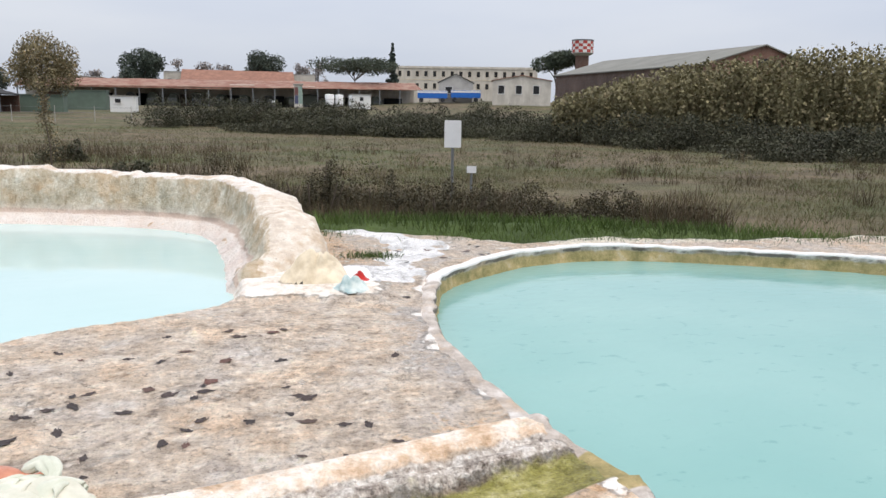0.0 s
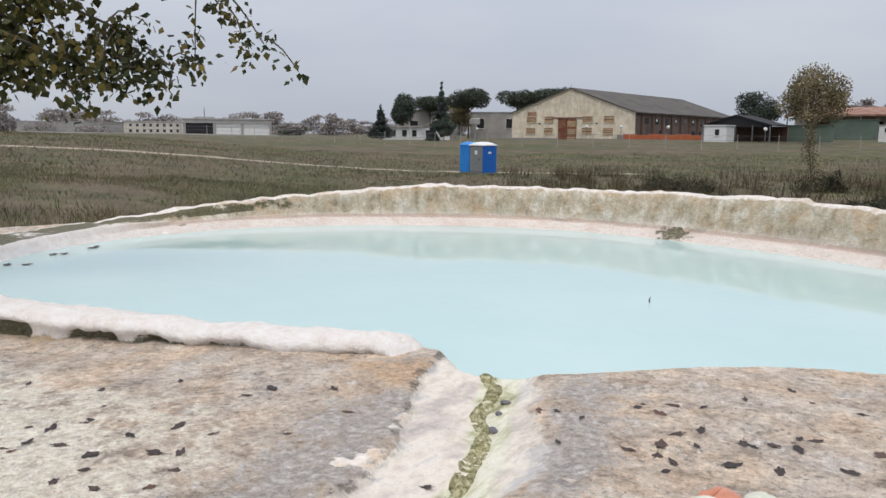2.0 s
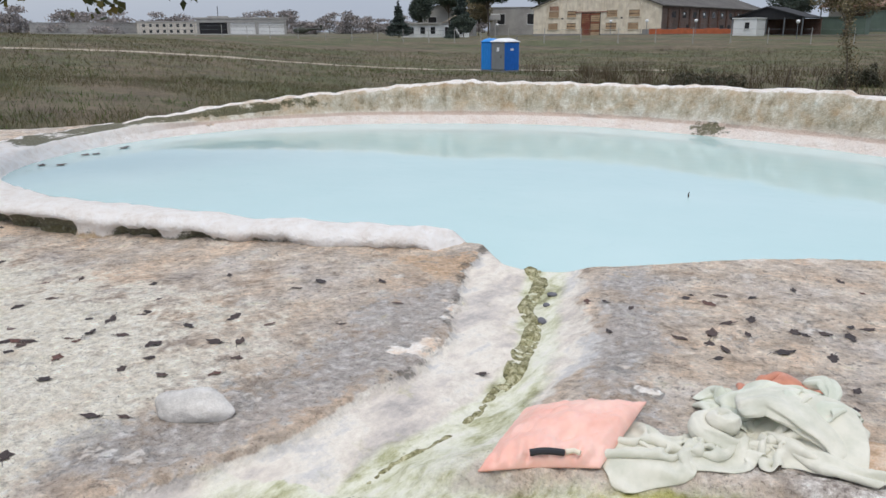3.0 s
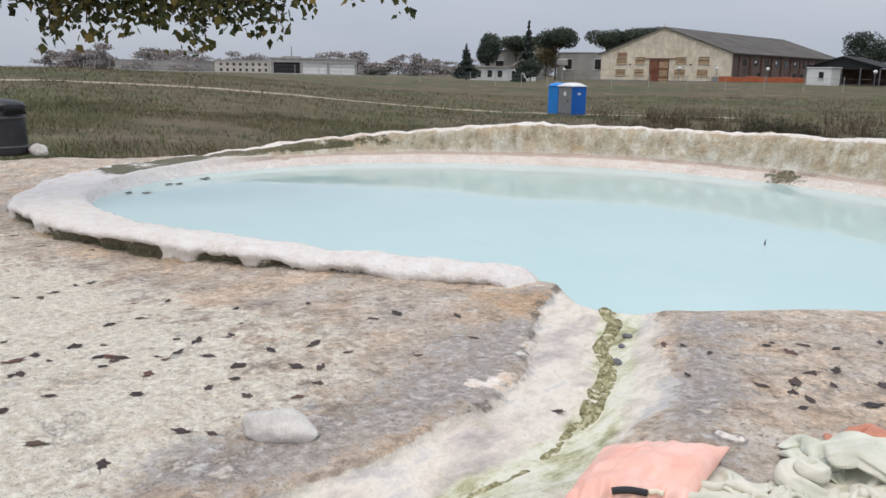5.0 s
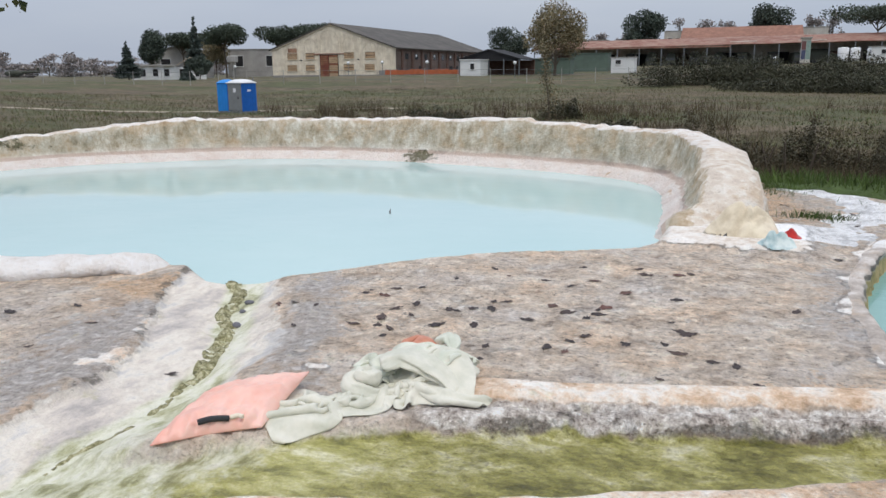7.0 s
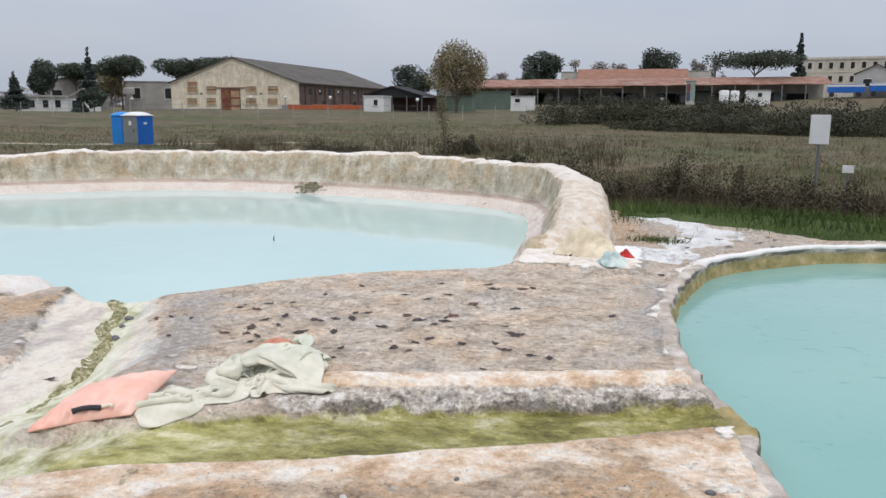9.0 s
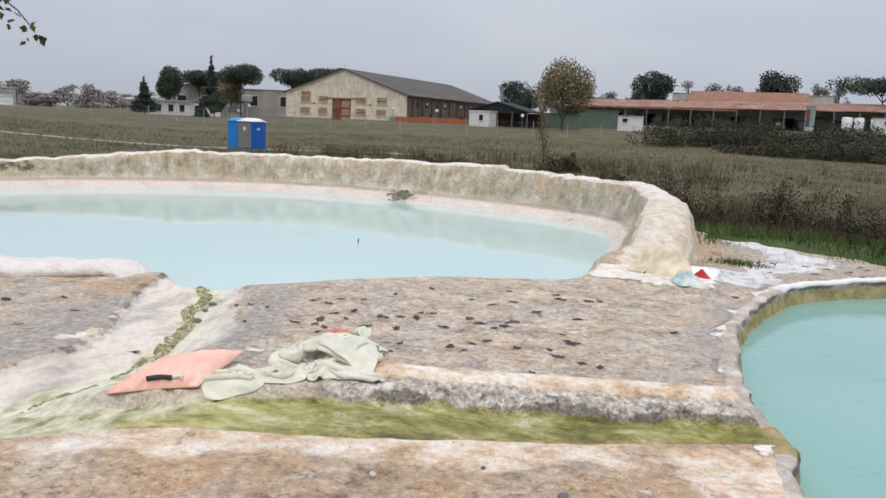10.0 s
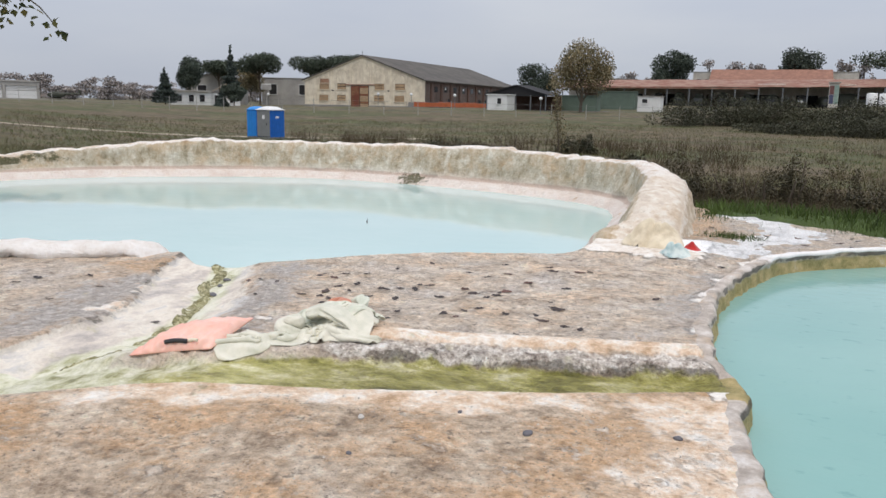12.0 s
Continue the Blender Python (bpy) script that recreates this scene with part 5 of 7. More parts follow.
rag(0.62, 6.42, [(-0.15, -0.02), (-0.04, -0.12), (0.13, -0.07), (0.14, 0.05), (0.0, 0.1), (-0.12, 0.08)], 0.06, [(0, 0.0, -30, 0.3, 0.045, 0.04), (0.07, 0.02, 40, 0.24, 0.035, 0.04), (-0.07, 0, 80, 0.2, 0.03, 0.04)], 37,
    cloth_material("pale_blue_cotton", (0.66, 0.74, 0.72), (0.3, 0.44, 0.46)), "pale blue crumpled cloth on white crust")
rag(0.73, 6.74, [(-0.07, -0.06), (0.06, -0.08), (0.08, 0.03), (0.01, 0.09), (-0.07, 0.05)], 0.05, [(0.01, 0.02, 60, 0.14, 0.035, 0.03), (-0.02, -0.02, -20, 0.12, 0.03, 0.03)], 41,
    cloth_material("red_cotton", (0.5, 0.025, 0.02), (0.3, 0.012, 0.012)), "small red crumpled cloth beside the blue one")


def stone(x, y, size, mat, label, seed, group=""):
    bm = bmesh.new()
    bmesh.ops.create_icosphere(bm, subdivisions=4 if size[0] > 0.08 else 2, radius=1)
    for v in bm.verts:
        n1 = noise.noise(v.co * 1.1 + Vector((seed, 0, 0)))
        n2 = noise.noise(v.co * 3.2 + Vector((0, seed, 0)))
        v.co *= 1 + 0.22 * n1 + 0.08 * n2
        v.co.z = max(v.co.z, -0.55)
        v.co = Vector((v.co.x * size[0], v.co.y * size[1], v.co.z * size[2]))
    ob = part("stone", bm, mat, None, smooth=True)
    ob.matrix_basis = pose(x, y, ground_at(x, y) + 0.42 * size[2], 0, 0, seed * 37)
    return tagged(ob, label, "stone", group)


M_PALE_STONE = plain("pale_stone", (0.6, 0.575, 0.54), 0.85, spread=0.38, scale=9.0, relief=0.012)
big = stone(-2.78, 1.76, (0.155, 0.08, 0.075), M_PALE_STONE, "pale grey rough stone lying on the slab", 3)
big.matrix_basis = pose(-2.78, 1.76, ground_at(-2.78, 1.76) + 0.036, 0, 0, 38)
M_DARK_STONE = plain("dark_stone", (0.14, 0.14, 0.16), 0.7, spread=0.3, scale=20.0, relief=0.003)
for k, (x, y, r) in enumerate([(0.62, 2.1, 0.024), (0.27, 2.2, 0.013), (-0.08, 1.92, 0.02), (0.05, 1.6, 0.014), (1.2, 2.35, 0.02)]):
    stone(x, y, (r, r * 0.75, r * 0.6), M_DARK_STONE if k != 2 else M_PALE_STONE, "small grey pebble on the brown crust", k + 11, "pebbles on the slab")
for k, (x, y, r) in enumerate([(-2.58, 4.08, 0.032), (-2.52, 3.92, 0.024), (-2.42, 3.72, 0.036)]):
    stone(x, y, (r, r * 0.8, r * 0.55), M_DARK_STONE, "dark wet stone in the mossy gully", k + 21, "stones in the gully")

# fallen leaves
M_LEAF = bpy.data.materials.new("dead_leaf")
M_LEAF.use_nodes = True
nd, ln = M_LEAF.node_tree.nodes, M_LEAF.node_tree.links
info = nd.new("ShaderNodeObjectInfo")
ln.new(ramp(nd, ln, info.outputs["Random"], [(0.0, (0.03, 0.02, 0.018)), (0.6, (0.055, 0.034, 0.028)), (0.85, (0.085, 0.05, 0.036)), (1.0, (0.13, 0.055, 0.04))]), nd["Principled BSDF"].inputs["Base Color"])
nd["Principled BSDF"].inputs["Roughness"].default_value = 0.6


def leaf_mesh(seed):
    """A curled dead leaf with lobes and a stalk, about 7 cm long."""
    rng = random.Random(seed)
    bm = bmesh.new()
    n = 14
    centre = bm.verts.new((0, 0, 0.006))
    edge_v = []
    for k in range(n):
        a = 2 * math.pi * k / n
        r = 0.036 * (1 + 0.3 * math.cos(a) + 0.26 * rng.uniform(-1, 1) + 0.14 * math.cos(5 * a))
        edge_v.append(bm.verts.new((r * math.cos(a) * 1.15, r * math.sin(a) * 0.8, 0.003 + rng.uniform(0, 0.009))))
    for a, b in zip(edge_v, edge_v[1:] + edge_v[:1]):
        bm.faces.new((centre, a, b))
    p = [(-0.02, 0, 0.006), (-0.045, 0.006, 0.01), (-0.075, rng.uniform(-0.015, 0.02), 0.006)]
    prev = None
    for q in p:
        pair = [bm.verts.new((q[0], q[1] - 0.0016, q[2])), bm.verts.new((q[0], q[1] + 0.0016, q[2]))]
        if prev:
            bm.faces.new((prev[0], pair[0], pair[1], prev[1]))
        prev = pair
    me_ = bpy.data.meshes.new("fallen_leaf")
    bm.to_mesh(me_)
    bm.free()
    me_.materials.append(M_LEAF)
    return me_


LEAVES = [leaf_mesh(k) for k in range(9)]
rng = np.random.RandomState(8)
RIGHT_SLAB = [(-1.86, 4.33), (-1.73, 4.34), (-1.57, 4.61), (-1.42, 4.85), (-1.10, 5.03), (-0.85, 5.04), (-0.65, 4.95), (-0.67, 5.42), (0.01, 5.41), (-0.27, 4.89), (-0.20, 5.34), (0.05, 4.85), (-0.94, 4.49), (-0.65, 4.50), (-0.35, 4.54), (-1.45, 4.24),
              (-1.22, 4.20), (-1.38, 4.00), (-1.53, 3.91), (-1.64, 3.75), (-1.49, 3.78), (-1.18, 3.87), (-0.97, 3.95), (-0.74, 4.18), (-0.99, 4.31), (-0.55, 4.38), (-0.41, 4.32), (0.05, 4.36), (0.14, 4.23), (-0.42, 3.90), (-0.50, 3.73), (-0.13, 3.93),
              (-0.35, 4.02), (0.06, 4.00), (0.15, 3.88), (0.30, 3.81), (0.42, 3.79), (0.09, 3.50), (0.28, 3.47), (0.54, 3.56), (-0.81, 3.66), (-0.78, 3.45), (-1.40, 3.64), (-2.01, 3.98), (-2.18, 4.00), (-2.29, 3.99), (-1.96, 3.64), (-1.53, 4.09)]
LEFT_SLAB = [(-4.50, 1.27), (-4.38, 1.41), (-4.24, 1.23), (-4.54, 1.59), (-4.10, 1.64), (-4.22, 1.60), (-4.13, 1.67), (-4.44, 1.72), (-3.93, 1.82), (-3.98, 1.92), (-3.82, 2.00), (-3.56, 2.02), (-4.04, 2.25), (-4.24, 2.46), (-4.24, 2.04), (-3.43, 1.80),
             (-3.42, 1.94), (-3.83, 1.22), (-3.38, 1.01), (-3.07, 1.49), (-2.97, 1.57), (-3.58, 1.51), (-3.77, 1.66), (-3.03, 1.14), (-3.60, 2.52), (-3.37, 2.57), (-3.33, 2.24), (-3.25, 2.31), (-3.11, 2.19), (-3.04, 2.02), (-3.08, 2.83), (-3.05, 3.24),
             (-3.71, 3.06), (-3.71, 3.23), (-4.31, 3.00), (-4.57, 2.62), (-5.14, 2.43), (-4.85, 1.93), (-6.15, 2.32), (-5.93, 1.88), (-5.25, 2.26), (-4.96, 1.37), (-3.80, 1.02), (-3.20, 1.87), (-3.39, 3.45), (-2.26, 2.95), (-3.67, 2.29)]
spots = RIGHT_SLAB + LEFT_SLAB
# leaves lie in twos and threes where the wind left them
spots += [(x + rng.normal() * 0.07, y + rng.normal() * 0.07) for x, y in RIGHT_SLAB[:32:2] + LEFT_SLAB[:16:2]]
for cx, cy, sx, sy, n in [(-8.5, 1.5, 1.6, 0.7, 20), (-11, 1.8, 1.5, 0.8, 14), (-6.0, 2.0, 0.7, 0.4, 6), (1.5, 8.3, 0.5, 0.4, 9), (2.2, 8.5, 0.6, 0.2, 7), (0.9, 5.2, 0.2, 0.4, 3)]:
    spots += [(cx + sx * a, cy + sy * b) for a, b in rng.normal(size=(n, 2))]
for x, y in spots:
    if area_distance(np.array([x]), np.array([y]), POOL_A)[0] < 0.1 or area_distance(np.array([x]), np.array([y]), POOL_B)[0] < 0.15:
        continue
    ob = new("fallen_leaf", LEAVES[rng.randint(9)])
    k = rng.uniform(0.6, 1.15)
    ob.matrix_basis = pose(x, y, ground_at(x, y) - 0.002, rng.uniform(-6, 6), rng.uniform(-6, 6), rng.uniform(0, 360)) @ Matrix.Diagonal((k, k * rng.uniform(0.6, 0.95), k, 1))
    tagged(ob, "dark brown curled dead leaf on the stone", "leaf", "fallen leaves")
for x, y in [(-9.9, 4.25), (-9.75, 4.4), (-10.3, 5.0), (-10.25, 5.1), (-10.5, 5.6), (-10.55, 5.7)]:
    ob = new("fallen_leaf", LEAVES[rng.randint(9)])
    ob.matrix_basis = pose(x, y, WATER_A + 0.002, 0, 0, rng.uniform(0, 360)) @ Matrix.Diagonal((1.5, 1.5, 1, 1))
    tagged(ob, "dark dead leaf at the shallow edge of the pool", "leaf", "fallen leaves")
st = part("stick", tube([(-3.1, 7.31, WATER_A - 0.1), (-3.11, 7.31, WATER_A + 0.03), (-3.1, 7.31, WATER_A + 0.055)], [0.007, 0.007, 0.004], 6), plain("wet_wood", (0.08, 0.06, 0.045), 0.7))
tagged(st, "thin dark stick standing up out of the water", "stick")

# ---- sign posts and bins ----
M_STEEL = plain("galvanised_steel", (0.2, 0.21, 0.22), 0.5, 0.6)
M_SIGN = plain("white_sign_paint", (0.74, 0.75, 0.76), 0.5, spread=0.06)


def sign(x, y, bottom, top, width, turn, label):
    z0 = gz(x, y)
    ob = thing("sign", pose(x, y, z0, 0, 0, turn), label, "sign")
    part("post", cylinder((0, 0, -0.3), (0, 0, top - z0 - 0.05), 0.035, seg=12), M_STEEL, ob, "grey steel post")
    part("board", box((-width / 2, -0.062, bottom - z0), (width / 2, -0.04, top - z0), None, 0.006), M_SIGN, ob)
    for zz_ in (0.25, 0.75):
        h = bottom - z0 + (top - bottom) * zz_
        part("clamp", box((-0.05, -0.04, h - 0.02), (0.05, 0.045, h + 0.02)), M_STEEL, ob)
    return ob


sign(4.73, 19.9, 0.58, 1.27, 0.43, -13, "blank white rectangular sign on a grey steel post")
sign(6.18, 23.36, -0.34, -0.13, 0.29, -15, "small white sign low on a thin post")

M_BLACK = plain("black_plastic", (0.022, 0.022, 0.026), 0.45, spread=0.4, scale=5)
M_BAG = plain("black_bin_bag", (0.012, 0.012, 0.013), 0.35, spread=0.3, scale=8)


def lathe(profile, seg=28):
    bm = bmesh.new()
    rings = [[bm.verts.new((r * math.cos(2 * math.pi * k / seg), r * math.sin(2 * math.pi * k / seg), z)) for k in range(seg)] for r, z in profile]
    for a, b in zip(rings, rings[1:]):
        for k in range(seg):
            bm.faces.new((a[k], a[(k + 1) % seg], b[(k + 1) % seg], b[k]))
    bm.faces.new(rings[0][::-1])
    bm.faces.new(rings[-1])
    return bm


def bag_lap(w, h, seed):
    """The edge of a bin bag that hangs over a bin's brim."""
    bm = bmesh.new()
    rows = []
    for j in range(7):
        rows.append([bm.verts.new((w * (i / 8 - 0.5) * (1 + 0.2 * j / 6), -0.03 - 0.05 * math.sin(j * 0.5) + 0.025 * noise.noise((i * 0.8, j * 0.7, seed)), -h * j / 6 * (1 + 0.3 * noise.noise((i * 0.5, 2, seed))))) for i in range(9)])
    for a, b in zip(rows, rows[1:]):
        for i in range(8):
            bm.faces.new((a[i], a[i + 1], b[i + 1], b[i]))
    bmesh.ops.solidify(bm, geom=bm.faces[:], thickness=0.008)
    return bm


def bins():
    x, y = -15.2, 4.45
    z0 = max(gz(x, y), ground_at(x, y)) - 0.02
    ob = thing("litter_bin", pose(x, y, z0, 0, 0, 20), "tall dark plastic litter bin with a lid and liner", "bin")
    part("body", lathe([(0.33, 0.0), (0.345, 0.03), (0.34, 0.1), (0.335, 0.45), (0.315, 0.78), (0.3, 0.8)]), M_BLACK, ob, smooth=True)
    part("lid", lathe([(0.345, 0.79), (0.36, 0.82), (0.35, 0.87), (0.26, 0.92), (0.14, 0.94), (0.04, 0.96)]), M_BLACK, ob, smooth=True)
    for zz_ in (0.12, 0.62):
        part("band", lathe([(0.343, zz_), (0.352, zz_ + 0.01), (0.352, zz_ + 0.035), (0.34, zz_ + 0.045)]), plain("worn_band", (0.07, 0.07, 0.08), 0.5), ob, smooth=True)
    part("rib", box((-0.02, -0.36, 0.02), (0.02, -0.32, 0.78)), plain("rib_plastic", (0.05, 0.05, 0.06), 0.5), ob)
    lap = part("liner", bag_lap(0.3, 0.16, 2), M_BAG, ob, smooth=True)
    lap.matrix_basis = pose(0.33, -0.05, 0.86, 0, 0, 70)
    x2, y2 = -15.55, 3.95
    z2 = max(gz(x2, y2), ground_at(x2, y2)) - 0.02
    ob = thing("post_bin", pose(x2, y2, z2, 0, 0, 15), "small black litter bin hung on a post with a bag", "bin")
    part("post", cylinder((0, 0, -0.2), (0, 0, 1.3), 0.05, 0.045), M_BARK, ob)
    body = part("basket", lathe([(0.2, 0.45), (0.23, 0.5), (0.25, 0.9), (0.25, 0.95)], 20), M_BLACK, ob, smooth=True)
    body.location = (0.0, -0.2, 0)
    hood = part("hood", lathe([(0.26, 0.95), (0.27, 1.0), (0.26, 1.07), (0.2, 1.09)], 20), M_BLACK, ob, smooth=True)
    hood.location = (0.0, -0.2, 0)
    lap = part("bag", bag_lap(0.3, 0.36, 5), M_BAG, ob, smooth=True)
    lap.matrix_basis = pose(-0.27, -0.2, 1.0, 0, 0, -80)
    lap = part("bag", bag_lap(0.2, 0.2, 6), M_BAG, ob, smooth=True)
    lap.matrix_basis = pose(0.24, -0.2, 1.0, 0, 0, 80)
    rock = stone(-14.85, 4.85, (0.22, 0.14, 0.12), M_PALE_STONE, "pale rock at the foot of the bin", 5)
    rock.location.z = max(gz(-14.85, 4.85), ground_at(-14.85, 4.85)) + 0.04


bins()

# ---- portable toilets ----
M_BLUE = plain("blue_plastic", (0.012, 0.13, 0.5), 0.4, spread=0.15)
M_BLUE2 = plain("bright_blue_plastic", (0.02, 0.24, 0.68), 0.4, spread=0.12)
M_GREYDOOR = plain("grey_plastic", (0.2, 0.21, 0.21), 0.5, spread=0.15)
M_WHITE = plain("white_plastic", (0.74, 0.75, 0.76), 0.5, spread=0.08)


def toilet(x, y, turn, side, label, w, top, top_label):
    z0 = gz(x, y) - 0.03
    ob = thing("portable_toilet", pose(x, y, z0, 0, 0, turn), label, "portable toilet", "portable toilets in the field")
    part("base", box((-w - 0.02, -w - 0.02, 0), (w + 0.02, w + 0.02, 0.16), None, 0.02), M_GREYDOOR, ob)
    for nm, lo, hi in (("side_wall", (-w, -w, 0.16), (-w + 0.04, w, 2.1)), ("side_wall", (w - 0.04, -w, 0.16), (w, w, 2.1)), ("back_wall", (-w + 0.04, w - 0.04, 0.16), (w - 0.04, w, 2.1))):
        wall = part(nm, box(lo, hi, None, 0.008), side, ob)
        ax = 0 if nm == "side_wall" else 1
        for k in range(5):
            u = -w + 0.16 + k * 0.2
            if ax == 0:
                x0 = lo[0] - 0.012 if lo[0] < 0 else hi[0] - 0.004
                part("rib", box((x0, u, 0.25), (x0 + 0.016, u + 0.07, 2.0)), side, wall)
            else:
                part("rib", box((u, hi[1] - 0.004, 0.25), (u + 0.07, hi[1] + 0.012, 2.0)), side, wall)
    door = part("door", box((-w + 0.06, -w, 0.2), (w - 0.06, -w + 0.04, 2.05), None, 0.01), M_GREYDOOR, ob, "grey plastic door")
    part("handle", box((0.28, -w - 0.04, 1.0), (0.34, -w + 0.001, 1.16), None, 0.008), M_BLACK, door)
    part("notice", box((-0.12, -w - 0.006, 1.45), (0.12, -w + 0.001, 1.72)), M_WHITE, door)
    for lo, hi in (((-w, -w - 0.02, 0.16), (-w + 0.06, -w + 0.04, 2.1)), ((w - 0.06, -w - 0.02, 0.16), (w, -w + 0.04, 2.1))):
        part("door_frame", box(lo, hi, None, 0.008), side, ob)
    part("notice_panel", box((w - 0.001, -0.18, 1.5), (w + 0.014, 0.12, 1.64)), M_WHITE, ob)
    bm = bmesh.new()
    bmesh.ops.create_grid(bm, x_segments=14, y_segments=14, size=w + 0.05)
    for v in bm.verts:
        u, q = abs(v.co.x) / (w + 0.05), abs(v.co.y) / (w + 0.05)
        v.co.z = 2.1 + 0.24 * max(0, (1 - u**3)) * max(0, (1 - q**3)) ** 0.6
    bmesh.ops.solidify(bm, geom=bm.faces[:], thickness=0.04)
    part("roof", bm, top, ob, top_label, smooth=True)
    part("vent_pipe", cylinder((w - 0.12, w - 0.12, 2.1), (w - 0.12, w - 0.12, 2.42), 0.045), M_GREYDOOR, ob)
    return ob


toilet(-33.25, 46.3, -8, M_BLUE, "dark blue portable toilet with white roof and grey door", 0.7, M_WHITE, "white domed plastic roof")
toilet(-34.8, 46.75, 100, M_BLUE2, "bright blue portable toilet beside the other one", 0.52, M_BLUE2, "blue plastic roof")


# ---- buildings ----
# the far side is laid out in axes of its own, turned a little against the pools
FAR_AXES = pose(-0.211, 0.057, 0, 0, 0, 1.409)
near_side = set(scene.objects)


def brick_wall_mat(name, brick, mortar, scale):
    m, nd, ln, b = material(name, 0.9)
    co = nd.new("ShaderNodeTexCoord")
    mp = nd.new("ShaderNodeMapping")
    mp.inputs["Rotation"].default_value = (radians(90), 0, 0)
    br = nd.new("ShaderNodeTexBrick")
    br.inputs["Scale"].default_value = scale
    br.inputs["Color1"].default_value, br.inputs["Color2"].default_value, br.inputs["Mortar"].default_value = (*brick, 1), (*[c * 0.7 for c in brick], 1), (*mortar, 1)
    ln.new(co.outputs["Object"], mp.inputs["Vector"])
    ln.new(mp.outputs["Vector"], br.inputs["Vector"])
    st_ = ramp(nd, ln, noise_node(nd, ln, 0.35, 6, 0.7, (1, 1, 0.4)), [(0.3, (0.55, 0.52, 0.5)), (0.7, (1.3, 1.25, 1.2))])
    ln.new(mix(nd, ln, 1.0, br.outputs["Color"], st_, "MULTIPLY"), b.inputs["Base Color"])
    return m


def stained(name, color, stain, scale=0.5, amount=0.75):
    m, nd, ln, b = material(name, 0.9)
    n1 = noise_node(nd, ln, scale, 7, 0.72)
    n2 = noise_node(nd, ln, scale * 2.2, 6, 0.7, (1, 1, 0.22))
    col = mix(nd, ln, ramp(nd, ln, n1, [(0.42, (amount, amount, amount)), (0.58, (0, 0, 0))]), color, stain)
    col = mix(nd, ln, 0.55, col, ramp(nd, ln, n2, [(0.3, (0.62, 0.6, 0.56)), (0.6, (1.12, 1.12, 1.1))]), "MULTIPLY")
    ln.new(col, b.inputs["Base Color"])
    return m


M_PLASTER = stained("stained_plaster", (0.78, 0.71, 0.58), (0.5, 0.42, 0.32), 0.6, 0.5)
M_PLASTER_TRIM = plain("plaster_trim", (0.62, 0.55, 0.43), 0.9)
M_PLINTH = plain("grey_render", (0.27, 0.26, 0.25), 0.9, scale=0.6)
M_BRICK = brick_wall_mat("old_brick", (0.15, 0.085, 0.065), (0.15, 0.13, 0.12), 3.0)
M_ROOF_GREY = stained("grey_sheet_roof", (0.11, 0.1, 0.09), (0.06, 0.055, 0.05), 0.25)
M_RUST = stained("rusty_sheet_roof", (0.23, 0.105, 0.075), (0.36, 0.25, 0.2), 0.45, 0.7)
M_TILE = stained("terracotta_tiles", (0.3, 0.155, 0.11), (0.22, 0.11, 0.08), 0.6)
M_DARK = plain("dark_opening", (0.02, 0.02, 0.022), 0.9)
M_GLASS = plain("dusty_pane", (0.05, 0.055, 0.06), 0.15)
M_BOARD = plain("weathered_boards", (0.4, 0.28, 0.17), 0.85, spread=0.4, scale=0.9)
M_RUSTDOOR = stained("rusty_door", (0.2, 0.06, 0.04), (0.32, 0.17, 0.09), 0.7)
M_PALEWALL = stained("pale_wall", (0.6, 0.57, 0.52), (0.45, 0.42, 0.38), 0.4, 0.5)
M_CREAM = stained("cream_wall", (0.6, 0.56, 0.5), (0.48, 0.44, 0.38), 0.3, 0.4)
M_CONC = plain("concrete", (0.36, 0.35, 0.33), 0.9, scale=0.4)
M_GREENBOX = plain("green_paint", (0.1, 0.14, 0.11), 0.6, scale=0.5)
M_WHITEWALL = plain("white_paint", (0.72, 0.73, 0.72), 0.7, spread=0.08, scale=0.6)


def gable_into(bm, x0, x1, y0, y1, z0, ze, za):
    """A solid with a ridge along y."""
    xm = (x0 + x1) / 2
    prof = [(x0, z0), (x1, z0), (x1, ze), (xm, za), (x0, ze)]
    a = [bm.verts.new((x, y0, z)) for x, z in prof]
    b = [bm.verts.new((x, y1, z)) for x, z in prof]
    bm.faces.new(a)
    bm.faces.new(b[::-1])
    for k in range(5):
        bm.faces.new((a[k], b[k], b[(k + 1) % 5], a[(k + 1) % 5]))


def roof_slab(x0, x1, z0, z1, y0, y1, thick):
    """A sloping slab from (x0, z0) to (x1, z1), along y."""
    bm = bmesh.new()
    pts = [(x0, z0), (x1, z1), (x1, z1 + thick), (x0, z0 + thick)]
    a = [bm.verts.new((x, y0, z)) for x, z in pts]
    b = [bm.verts.new((x, y1, z)) for x, z in pts]
    bm.faces.new(a)
    bm.faces.new(b[::-1])
    for k in range(4):
        bm.faces.new((a[k], b[k], b[(k + 1) % 4], a[(k + 1) % 4]))
    bmesh.ops.recalc_face_normals(bm, faces=bm.faces[:])
    return bm


def window_in(ob, x0, x1, z0, z1, boards, mat_frame, y=0.0):
    """A window on the front at y, with a frame, a pane or boards, and a sill."""
    win = part("window", box((x0, y - 0.01, z0), (x1, y + 0.12, z1)), M_DARK, ob)
    for lo, hi in (((x0 - 0.08, y - 0.06, z0), (x0, y + 0.02, z1)), ((x1, y - 0.06, z0), (x1 + 0.08, y + 0.02, z1)), ((x0 - 0.08, y - 0.06, z1), (x1 + 0.08, y + 0.02, z1 + 0.1))):
        part("frame", box(lo, hi), mat_frame, win)
